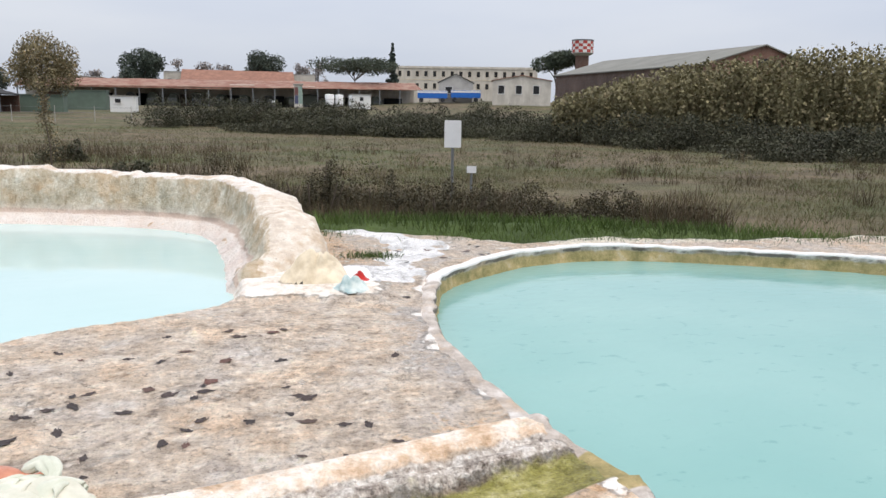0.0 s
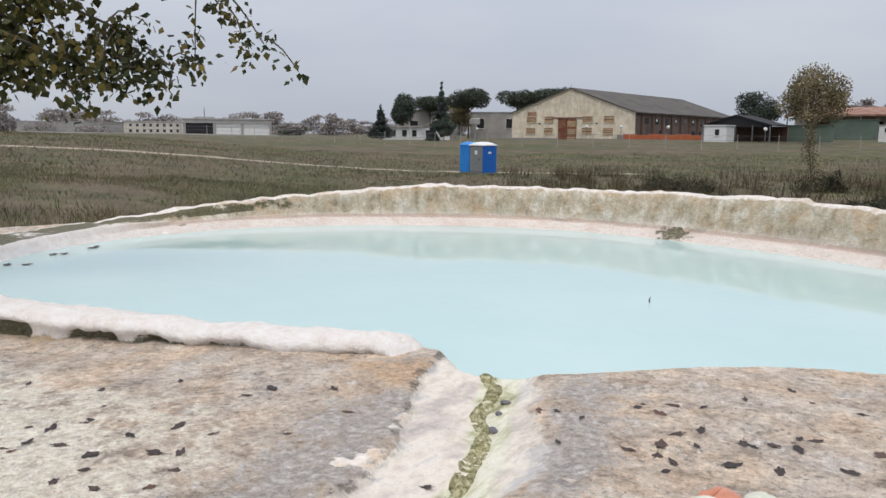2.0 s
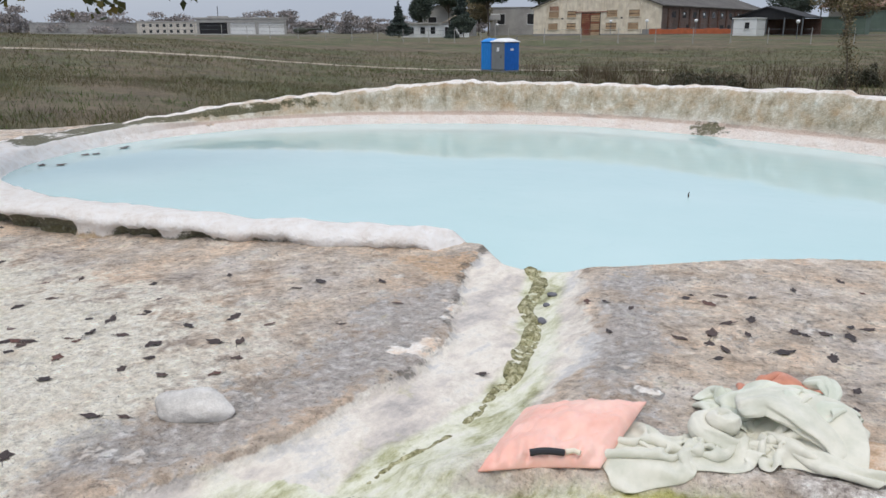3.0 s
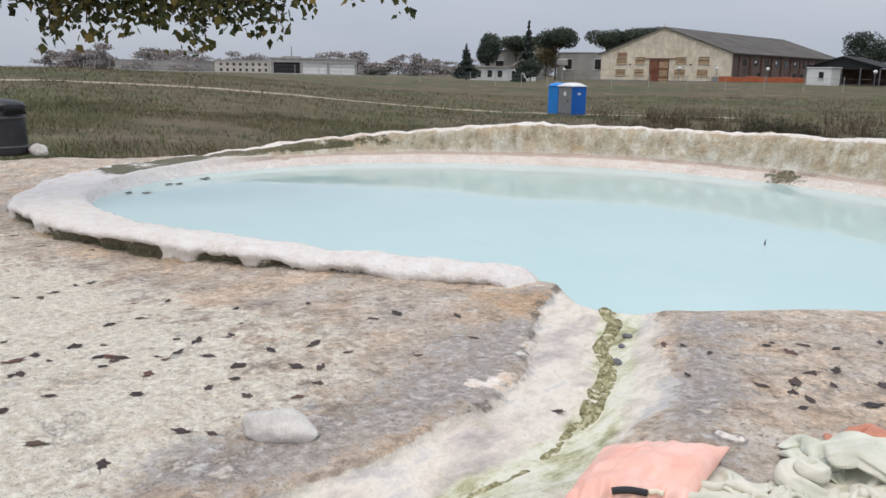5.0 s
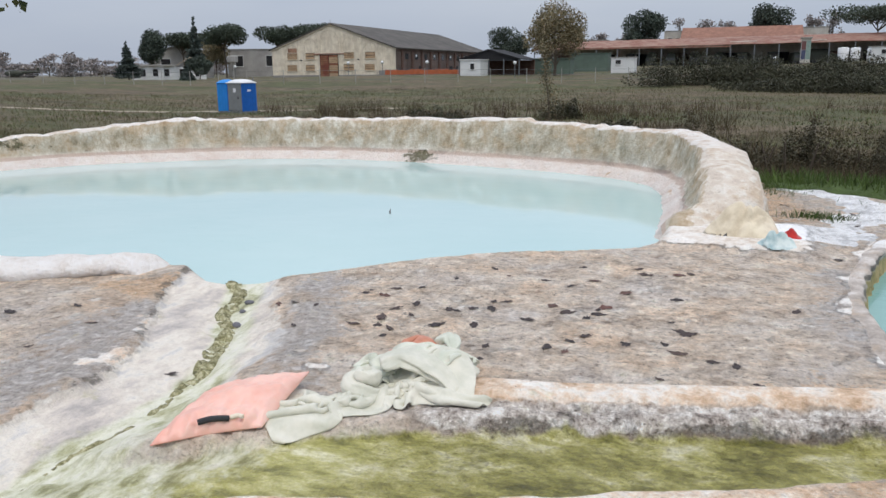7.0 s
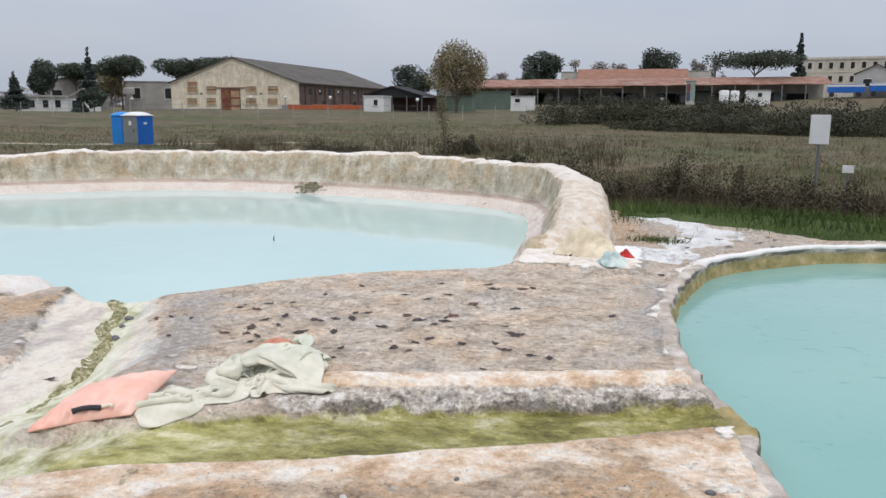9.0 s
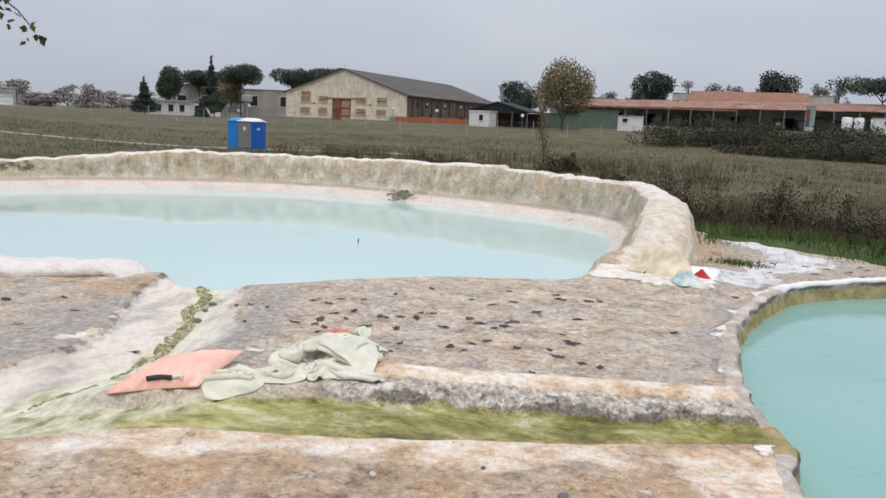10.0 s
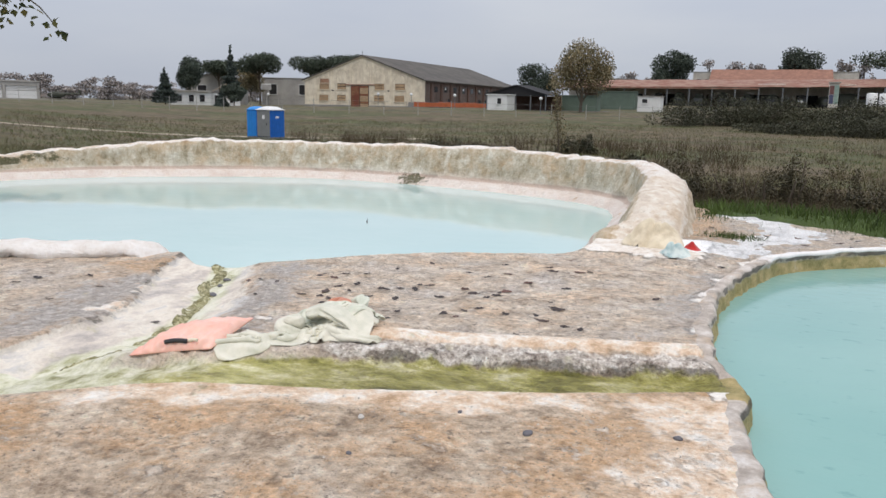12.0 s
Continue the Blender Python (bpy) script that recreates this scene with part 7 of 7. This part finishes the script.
far_hangar()
hut("far_building", -300, 158, 40, 10, 4.6, -117, M_CONC, M_CONC, "long low grey building in the distance", "building", base=0.6, wins=tuple((0.05 + 0.1 * k, 0.08 + 0.1 * k) for k in range(10)))
ob = thing("helicopter", pose(-222, 196, gz(-222, 196), 0, 0, 20), "dark parked helicopter in front of the hangar", "helicopter")
bm = bmesh.new()
bmesh.ops.create_uvsphere(bm, u_segments=14, v_segments=8, radius=1)
for v in bm.verts:
    v.co = Vector((v.co.x * 3.2, v.co.y * 1.2, 1.6 + v.co.z * 1.1))
part("fuselage", bm, M_ARMY, ob, smooth=True)
part("tail_boom", tube([(2.2, 0, 1.9), (8, 0, 2.1)], [0.5, 0.2], 8), M_ARMY, ob)
part("tail_fin", box((7.6, -0.06, 2.0), (8.4, 0.06, 3.4)), M_ARMY, ob)
part("rotor_mast", cylinder((0, 0, 2.6), (0, 0, 3.3), 0.15), M_ARMY, ob)
for k in range(2):
    bl = part("rotor_blade", box((-6, -0.15, 3.28), (6, 0.15, 3.33)), M_ARMY, ob)
    bl.rotation_euler = (0, 0, k * 1.57 + 0.4)
for y in (-0.9, 0.9):
    part("skid", tube([(-2, y, 0.1), (2, y, 0.1)], 0.07, 6), M_ARMY, ob)


def white_house():
    ob = thing("white_house", pose(-104.2, 119.6, gz(-101, 122) - 0.1, 0, 0, 40), "low white house with a veranda and tiled gable", "house")
    part("wall", box((-1, 0, -0.5), (6.5, 5, 2.7)), M_WHITEWALL, ob)
    part("roof", box((-1.6, -0.6, 2.7), (6.8, 5.3, 2.95)), M_CONC, ob)
    part("wall", box((6.5, 0.8, -0.5), (12, 6, 2.5)), M_WHITEWALL, ob)
    part("roof", roof_slab(6.2, 9.25, 2.4, 4.2, 0.3, 6.4, 0.15), plain("pale_tiles", (0.4, 0.33, 0.25), 0.9, scale=1.0), ob, "pale tiled roof")
    part("roof", roof_slab(12.4, 9.25, 2.4, 4.2, 0.3, 6.4, 0.15), plain("pale_tiles", (0.4, 0.33, 0.25), 0.9, scale=1.0), ob, "pale tiled roof")
    for a in (0.2, 2.4, 4.4):
        window_in(ob, a, a + 0.9, 0.8, 2.1, 0, M_WHITEWALL, 0.0)
    for a in (7.2, 8.6, 10.0):
        window_in(ob, a, a + 0.7, 0.7, 2.1, 0, M_WHITEWALL, 0.8)
    for a in (-1.3, 1.5, 4.0, 6.3):
        part("veranda_post", box((a, -0.55, -0.5), (a + 0.12, -0.43, 2.7)), M_WHITEWALL, ob)


white_house()
hut("grey_block", -107, 168, 18, 10, 6.6, 25, M_CONC, M_CONC, "plain grey block behind the pines", "building", base=0.2, wins=((0.1, 0.2), (0.5, 0.6), (0.8, 0.9)))
hut("grey_block", -128, 162, 14, 8, 6.0, 30, M_CONC, M_ROOF_GREY, "grey house behind the conifers", "house", base=0.2, wins=((0.2, 0.35), (0.6, 0.75)), pitch=1.8)
ob = thing("loudspeaker_post", pose(-85.5, 122.5, gz(-85.5, 122.5)), "small tank on a leg in front of the pines", "tank")
part("leg", cylinder((0, 0, -0.3), (0, 0, 3.0), 0.12), M_CONC, ob)
part("drum", lathe([(0.9, 3.0), (0.95, 3.1), (0.95, 4.0), (0.7, 4.15)], 18), M_CONC, ob)

# orange safety net
ob = thing("safety_net", pose(0, 0, 0), "orange plastic safety netting on stakes", "fence")
M_ORANGE = plain("orange_net", (0.42, 0.11, 0.04), 0.7, scale=1.5)
for k in range(7):
    x = -59.0 + k * 2.4
    z = gz(x, 130.5)
    part("stake", cylinder((x, 130.5, z - 0.3), (x, 130.5, z + 1.15), 0.04, seg=6), M_STEEL, ob)
    if k < 6:
        part("net", box((x, 130.46, z + 0.1), (x + 2.4, 130.5, z + 1.0 - 0.12 * (k % 2))), M_ORANGE, ob)

# fence across the field
ob = thing("field_fence", pose(0, 0, 0), "long wire fence on thin grey posts across the field", "fence")
line = rounded([(-150, 62), (-100, 82), (-62, 92), (-30, 100), (-5, 104), (14, 108)], False, 4.2)
for x, y in line:
    z = gz(x, y)
    part("post", cylinder((x, y, z - 0.3), (x, y, z + 1.9), 0.05, 0.04, 6), M_CONC, ob)
for h in (0.5, 1.1, 1.7):
    part("wire", tube([(x, y, gz(x, y) + h) for x, y in line], 0.012, 4), M_STEEL, ob)
for x, y, h in ((-13.0, 31.0, 1.0), (-9.0, 33.0, 1.5), (-7.8, 32.4, 1.2), (-2.0, 24.0, 1.3), (2.6, 24.5, 1.4), (-11.2, 27.4, 0.9)):
    z = gz(x, y)
    p_ = part("stake", tube([(x, y, z - 0.3), (x + 0.05, y, z + h * 0.5), (x + 0.12, y + 0.03, z + h)], [0.035, 0.03, 0.02], 7), M_BARK)
    tagged(p_, "weathered grey wooden stake in the grass", "stake", "stakes in the field")
for x, y in ((-57, 125), (-46, 118), (-30, 112), (5, 120), (-84, 121), (-64, 126)):
    z = gz(x, y)
    ob = thing("yard_lamp", pose(x, y, z), "low lamp post with a white globe", "lamp", "yard lamps")
    part("pole", cylinder((0, 0, -0.3), (0, 0, 2.0), 0.05, seg=8), M_STEEL, ob)
    bm = bmesh.new()
    bmesh.ops.create_uvsphere(bm, u_segments=12, v_segments=8, radius=0.26, matrix=Matrix.Translation((0, 0, 2.2)))
    part("globe", bm, M_WHITE, ob, smooth=True)

# ---- trees ----
tree(-26.5, 122.6, "oak", 12.4, 10.6, "broad tree with yellowing brown-green leaves beside the sheds", 1, mat=M_TURN, leaf=0.26, count=13000)
tree(-6.57, 31.4, "bare", 5.0, 1.3, "thin sapling with few brown leaves behind the pool", 2, mat=M_TURN, leaf=0.07, count=1400)
for k, (x, y, kind, h, w, lab) in enumerate([
        (-22.8, 208, "oak", 14.0, 11.0, "dense dark evergreen oak behind the shed"), (6.9, 229, "oak", 15.5, 12.5, "dense dark evergreen oak behind the shed"), (28.2, 197.5, "pine", 11.0, 21.5, "broad dark umbrella pine"),
        (38.1, 201, "fir", 13.6, 5.6, "narrow dark fir tree"), (-118.5, 140.3, "oak", 10.6, 6.0, "dark upright cypress beside the house"), (-108.4, 142, "fir", 11.6, 6.0, "narrow dark fir tree"),
        (-122.8, 156.2, "pine", 10.2, 11.0, "umbrella pine with a wide crown"), (-106.5, 149.8, "pine", 10.8, 10.4, "umbrella pine with a tall bare trunk"), (-120.8, 194.3, "pine", 12.8, 12.0, "umbrella pine behind the old hangar"),
        (-111.0, 196, "pine", 13.2, 13.0, "umbrella pine behind the old hangar"), (-99.0, 111, "fir", 6.0, 5.6, "dark cone-shaped conifer beside the white house"), (-85.5, 109.5, "fir", 2.4, 2.6, "small round clipped conifer"),
        (-89.8, 118.5, "oak", 4.2, 4.6, "dark round shrub beside the white house"), (-113, 155, "loose", 8.0, 9.0, "dull green tree beside the pines"), (103, 249.8, "pine", 17.0, 15.0, "dark pine beside the water tower"),
        (75, 312, "oak", 15.0, 20.0, "dark tree top behind the long building"), (-60, 215, "oak", 11.6, 12.0, "dark tree top behind the old hangar"), (-44, 222, "loose", 10.5, 10.0, "bare brown tree behind the hangar")]):
    tree(x, y, kind, h * 1.09, w * 1.04, lab, 20 + k, count=9000, leaf=max(0.3, h * 0.034))
rng = np.random.RandomState(77)
for k, (x, y, h, w) in enumerate([(-17.4, 258.7, 15.5, 8.5), (-10.4, 259, 14.8, 8.5), (-4.0, 262, 14.2, 7), (20.3, 258.6, 14.0, 7), (25.2, 258.2, 15.2, 9), (-41, 252, 11, 8), (-34, 256, 10.5, 7)]):
    tree(x, y, "bare", h, w, "nearly leafless brown autumn tree in the distance", 60 + k, mat=M_HAZY, count=1500, leaf=0.55)
for k in range(42):
    th = radians(36 + k * 0.82 + rng.uniform(-0.5, 0.5))
    if 52 < math.degrees(th) < 60:
        d = 400
    else:
        d = rng.uniform(330, 430)
    tree(-d * math.sin(th), d * math.cos(th), "bare", rng.uniform(5, 12), rng.uniform(16, 26), "hazy bare tree of the far treeline", 100 + k, base=0, mat=M_HAZY, count=1500, leaf=0.8)
for x, y, h in ((-235, 275, 17), (-283, 205, 12)):
    p_ = part("mast", cylinder((x, y, 0), (x, y, h), 0.3, 0.15, 8), M_STEEL)
    tagged(p_, "thin grey mast above the far trees", "mast")


for ob in list(scene.objects):
    if ob not in near_side and ob.parent is None:
        ob.matrix_basis = FAR_AXES @ ob.matrix_basis

# ---- overhanging poplar ----
M_POPLAR = foliage("poplar_leaves", (0.025, 0.03, 0.01), (0.075, 0.072, 0.022), 1.2, (0.16, 0.115, 0.03))


def poplar():
    eye, D = Vector((-0.1, 0.25, 1.5)), 9.5

    def at(az, el, d=D):
        a, e = radians(az), radians(el)
        return eye + Vector((-d * math.sin(a), d * math.cos(a), d * math.tan(e)))

    base = Vector((-11.5, -3.4, max(gz(-11.5, -3.4), ground_at(-11.5, -3.4)) - 0.2))
    ob = thing("poplar_tree", Matrix.Translation(base), "poplar with drooping leafy boughs over the pool edge", "tree")
    rel = lambda p: tuple(Vector(p) - base)
    part("trunk", tube([rel(base), rel(base + Vector((0.1, 0.1, 2))), rel(base + Vector((0.0, 0.4, 4.5))), rel(base + Vector((0.2, 0.6, 8))), rel(base + Vector((0.1, 0.8, 11)))], [0.32, 0.27, 0.22, 0.13, 0.05], 12), M_BARK, ob, smooth=True)
    rng = np.random.RandomState(5)
    fork = base + Vector((0.05, 0.4, 4.5))
    pts = []

    def spray(line, r, density, spread=0.13):
        line = [Vector(p) for p in rounded([tuple(p) for p in line], False, 0.12)]
        n = len(line)
        part("bough" if r > 0.02 else "twig", tube([rel(p) for p in line], [r * (1 - 0.8 * k / n) + 0.003 for k in range(n)], 6), M_BARK, ob)
        for k, p in enumerate(line):
            m = rng.poisson(3.3 * density * (0.25 + 0.75 * k / n))
            for _ in range(m):
                pts.append(p + Vector(rng.normal(size=3) * spread) + Vector((0, 0, -spread * 0.5)))

    # boughs: (azimuth, elevation) stations as they droop over the view, and side twigs from them
    for stations, r, dens in [([(84, 22), (74, 14), (66, 8.8), (60, 5.9), (57.2, 3.9)], 0.045, 3.0), ([(82, 24), (68, 18), (60, 14.5), (55, 11.0), (52.5, 8.6), (50.9, 6.2)], 0.03, 0.7),
                              ([(90, 18), (80, 9), (74, 5.6), (70, 3.8)], 0.04, 3.2), ([(92, 14), (84, 6.4), (79, 4.2)], 0.035, 3.0), ([(80, 20), (70, 12), (65, 7.4), (63.5, 4.4)], 0.035, 3.2), ([(84, 17), (74, 9), (67, 5.6), (62.0, 3.4)], 0.03, 3.4), ([(88, 13), (78, 7.5), (70, 5.0), (65.5, 3.3)], 0.03, 3.4),
                              ([(90, 13), (82, 7), (75, 4.8), (71, 3.4)], 0.03, 3.4), ([(86, 15), (76, 9.5), (67, 6.6), (60.2, 3.6)], 0.03, 3.4), ([(92, 11), (86, 6.4), (80, 4.6), (76, 3.5)], 0.03, 3.4)]:
        stations = [(a_, e_ + 0.7 * (dens > 1)) for a_, e_ in stations]
        line = [fork] + [at(*st_, D + 0.6 * rng.uniform(-1, 1)) for st_ in stations]
        spray(line, r, dens)
        for k in range(1, len(stations)):
            for _ in range(7 if dens > 1 else 2):
                az, el = stations[k]
                p = at(az + rng.uniform(-1, 2.5), el + rng.uniform(-0.3, 0.6), D)
                q = p + Vector(rng.normal(size=3) * 0.2) + Vector((0, 0, -rng.uniform(0.05, 0.25) * min(1, el / 8)))
                spray([p, p.lerp(q, 0.5) + Vector((0, 0, 0.06)), q], 0.009, 3.6, 0.09)
    # the twig that hangs alone at the tip
    a, b = at(55.3, 8.9), at(55.5, 4.9)
    spray([at(55, 10.2), a, b], 0.008, 4.0, 0.07)
    # crown overhead, out of sight, from which the boughs hang
    for _ in range(900):
        d = rng.normal(size=3)
        d /= np.linalg.norm(d)
        pts.append(base + Vector((0.1, 0.6, 8.5)) + Vector(d * rng.uniform(0.4, 1.0) * np.array([3.0, 3.0, 3.2])))
    arr = np.array([tuple(p - base) for p in pts])
    quads("crown", leaf_cloud(rng, arr, 0.1, 1.0), M_POPLAR, ob)


poplar()

# ---- grass, weeds, bushes, canes ----
M_GRASS = foliage("green_grass", (0.04, 0.065, 0.016), (0.09, 0.14, 0.034), 0.6)
M_DRY = foliage("dry_grass", (0.085, 0.078, 0.036), (0.18, 0.152, 0.082), 0.12, (0.08, 0.1, 0.034))
M_WEED = foliage("dead_weeds", (0.045, 0.034, 0.022), (0.12, 0.09, 0.055), 0.5, (0.06, 0.065, 0.025))
rng = np.random.RandomState(12)


def blades(x, y, z, height, width, lean, rng):
    """Tapered grass blades: one narrow quad each."""
    n = len(x)
    a = rng.uniform(0, 2 * math.pi, n)
    w = width * rng.uniform(0.6, 1.4, n)
    h = height * rng.uniform(0.5, 1.25, n)
    lx, ly = lean * h * rng.normal(size=n), lean * h * rng.normal(size=n)
    dx, dy = w * np.cos(a), w * np.sin(a)
    p = np.stack([x, y, z - 0.03], 1)
    side = np.stack([dx, dy, 0 * dx], 1)
    tip = np.stack([x + lx, y + ly, z + h], 1)
    return np.stack([p - side / 2, p + side / 2, tip + side * 0.12, tip - side * 0.12], 1)


def scatter(n, r0, r1, a0, a1):
    r = np.sqrt(rng.uniform(r0 * r0, r1 * r1, n))
    th = np.radians(rng.uniform(a0, a1, n))
    return -r * np.sin(th), r * np.cos(th)


def tufts(x, y, per, spread):
    k = len(x)
    return np.repeat(x, per) + rng.normal(size=k * per) * spread, np.repeat(y, per) + rng.normal(size=k * per) * spread


def lawn(name, x, y, height, width, lean, mat, label):
    ok = (area_distance(x, y, APRON) > 0.1) & (line_distance(x, y, TRACK)[0] > 0.75)
    x, y = x[ok], y[ok]
    tagged(quads(name, blades(x, y, field_height(x, y), height, width, lean, rng), mat), label, "grass", kind="stuff")


x, y = tufts(*scatter(12000, 9.5, 19, -50, 42), 5, 0.1)
lawn("green_grass", x, y, 0.13, 0.014, 0.5, M_GRASS, "short green grass round the foot of the mound")
x, y = scatter(20000, 15, 40, -52, 82)
patch = fractal(x, y, 6.0, 51, 3)
x, y = tufts(x[patch > -0.25], y[patch > -0.25], 6, 0.3)
lawn("dry_grass", x, y, 0.19, 0.014, 0.6, M_DRY, "dry straw-coloured grass over the field")
x, y = tufts(*scatter(14000, 38, 95, -52, 82), 5, 0.6)
lawn("dry_grass", x, y, 0.2, 0.035, 0.7, M_DRY, "dry straw-coloured grass over the field")
x, y = scatter(9000, 14, 60, -52, 80)
patch = fractal(x, y, 5.0, 57, 3)
x, y = tufts(x[patch > 0.1], y[patch > 0.1], 5, 0.12)
lawn("green_grass", x, y, 0.13, 0.022, 0.5, M_GRASS, "green grass patches in the dry field")

# tall dead weeds in clumps
wx, wy = [], []
for a0, a1, r0, r1, n, h in [(-19, 8, 16, 23, 420, 0), (-32, -26, 19, 22, 36, 0), (0, 34, 34, 58, 120, 0), (-45, 30, 24, 60, 60, 0), (8, 14, 17, 22, 20, 0)]:
    x, y = scatter(n, r0, r1, a0, a1)
    wx.append(x)
    wy.append(y)
x, y = tufts(np.concatenate(wx), np.concatenate(wy), 42, 0.3)
tagged(quads("dead_weeds", blades(x, y, field_height(x, y), 0.75, 0.022, 0.3, rng), M_WEED), "dark brown dead weeds in tall clumps", "weeds", kind="stuff")

# grit on the slabs
M_GRIT = foliage("grit", (0.1, 0.085, 0.075), (0.62, 0.56, 0.48), 3.0, (0.86, 0.84, 0.8))
rg = np.random.RandomState(31)
gx, gy = rg.uniform(-4.5, 2.0, 9000), rg.uniform(0.5, 6.2, 9000)
gzs, masks = platform(gx, gy)
ok = (masks["algae"] < 0.1) & (gzs > -0.06) & (masks["flow"] < 0.3) & (rg.rand(9000) < 0.25 + 0.5 * masks["front"]) & (area_distance(gx, gy, POOL_A) > 0.15) & (area_distance(gx, gy, POOL_B) > 0.15)
gx, gy, gzs = gx[ok], gy[ok], gzs[ok]
verts, faces = [], []
for x, y, z in zip(gx, gy, gzs):
    r, a = 0.0022 + 0.006 * rg.rand() ** 3, rg.uniform(0, 6.28)
    i = len(verts)
    for k in range(4):
        q = r * rg.uniform(0.7, 1.4)
        verts.append((x + q * math.cos(a + k * 1.57), y + q * math.sin(a + k * 1.57), z - 0.003))
    verts.append((x + 0.3 * r, y - 0.2 * r, z + r * rg.uniform(0.5, 1.0)))
    faces += [(i + k, i + (k + 1) % 4, i + 4) for k in range(4)]
me = bpy.data.meshes.new("grit")
me.from_pydata(verts, [], faces)
me.materials.append(M_GRIT)
tagged(new("grit", me), "loose pale and dark grit on the travertine", "grit", kind="stuff")
# small tufts on the crust
pts = []
for cx, cy, sx, sy, n in [(1.03, 8.13, 0.14, 0.09, 420), (0.65, 9.9, 0.16, 0.3, 420), (5.6, 8.62, 0.5, 0.1, 420), (4.1, 8.75, 0.5, 0.1, 300), (7.0, 8.3, 0.6, 0.15, 420), (3.0, 9.1, 0.5, 0.1, 260), (2.1, 9.2, 0.2, 0.15, 140), (-0.1, 10.8, 0.4, 0.5, 200)]:
    pts.append(rng.normal(size=(n, 2)) * (sx, sy) + (cx, cy))
pts = np.concatenate(pts)
zt = platform(pts[:, 0], pts[:, 1])[0]
tagged(quads("crust_grass", blades(pts[:, 0], pts[:, 1], zt, 0.055, 0.009, 0.7, rng), M_GRASS), "small green tufts growing on the crust", "grass", kind="stuff")


def bush(x, y, w, d, h, seed, mat, label, n=1500, leaf=0.22):
    r_ = np.random.RandomState(seed)
    ob = thing("bush", pose(x, y, gz(x, y)), label, "bush", "brambles in the field")
    blobs = [(r_.uniform(-0.55, 0.55) * w, r_.uniform(-0.38, 0.38) * d, h * r_.uniform(0.0, 0.35), w * r_.uniform(0.06, 0.3), d * r_.uniform(0.15, 0.35), h * (0.15 + 0.6 * r_.rand() ** 2)) for _ in range(22)]
    pts_ = in_blobs(r_, blobs, n, 0.75)
    pts_[:, 2] = np.abs(pts_[:, 2])
    quads("leaves", leaf_cloud(r_, pts_, leaf), mat, ob)
    for k in range(6):
        b = blobs[k]
        part("stem", tube([(b[0] * 0.3, b[1] * 0.3, -0.2), (b[0] * 0.7, b[1] * 0.7, h * 0.25), (b[0], b[1], h * 0.6)], [0.05, 0.035, 0.015], 5), M_BARK, ob)


for k, (a, r, w, d, h) in enumerate([(3.0, 96, 12, 6, 4.2), (-1.5, 98, 15, 6, 4.6), (-6, 97, 14, 6, 3.4), (-10.5, 95, 15, 6, 3.2), (-15, 93, 15, 6, 3.4), (-19.5, 90, 14, 6, 3.6), (-3, 86, 13, 5, 2.2), (-9, 84, 14, 5, 2.0), (-23, 78, 12, 6, 3.4), (-27.5, 75, 12, 5, 3.4), (-32, 73, 12, 5, 3.6), (-37, 71, 12, 5, 3.6), (-42, 68, 12, 5, 3.8),
                              (-47, 66, 12, 5, 4.0), (-14, 82, 13, 5, 2.2), (13, 46, 2.0, 1.6, 1.3), (-27.5, 20.5, 2.6, 1.2, 0.9), (9.5, 34, 2.2, 1.5, 1.0), (22, 44, 3, 2, 0.9), (-40, 62, 11, 4, 2.2)]):
    bush(-r * math.sin(radians(a)), r * math.cos(radians(a)), w, d, h, 200 + k, M_BUSH if k != 16 else M_WEED, "dark tangled bramble bush in the field", 17000 if w > 4 else 3500, 0.17 if r > 50 else 0.1)

M_SCRUB = foliage("scrub_stems", (0.06, 0.054, 0.034), (0.09, 0.08, 0.048), 0.6, (0.11, 0.09, 0.055))
for k, (a, r, w, h) in enumerate([(3.4, 20.5, 1.2, 1.3), (0.2, 19.5, 2.0, 1.9), (-3.4, 19.0, 2.6, 2.1), (-8.0, 19.6, 2.6, 1.7), (-12.5, 18.6, 2.4, 1.6), (-17, 19.4, 2.6, 1.2), (-22, 19.0, 2.8, 1.3), (-27, 19.8, 2.4, 1.0)]):
    bush(-r * math.sin(radians(a)), r * math.cos(radians(a)), w, 1.2, h, 240 + k, M_SCRUB, "dark dead scrub among the grass behind the pool", 11000, 0.05)

# canebrake: stalks with hanging leaves
n = 1500
th = rng.uniform(-50, -21, n)
r = rng.uniform(76, 88, n)
x, y = -r * np.sin(np.radians(th)), r * np.cos(np.radians(th))
z = field_height(x, y)
h = np.interp(th, [-50, -44, -38, -30, -25, -21], [8.0, 9.0, 8.6, 7.4, 5.8, 4.0]) * rng.uniform(0.72, 1.08, n)
stalks = blades(x, y, z, 1.0, 0.06, 0.06, rng)
stalks[:, 2:, 2] = (z + h)[:, None]
pick = np.repeat(np.arange(n), 60)
f = rng.uniform(0.12, 1.0, len(pick))
c = np.stack([x[pick] + rng.normal(size=len(pick)) * 0.18, y[pick] + rng.normal(size=len(pick)) * 0.18, z[pick] + h[pick] * f], 1)
cane = quads("canebrake", np.concatenate([stalks, leaf_cloud(rng, c, 0.32, 0.9)]), M_CANE)
tagged(cane, "tall dense yellow-green canes at the field's edge", "canes", kind="stuff")
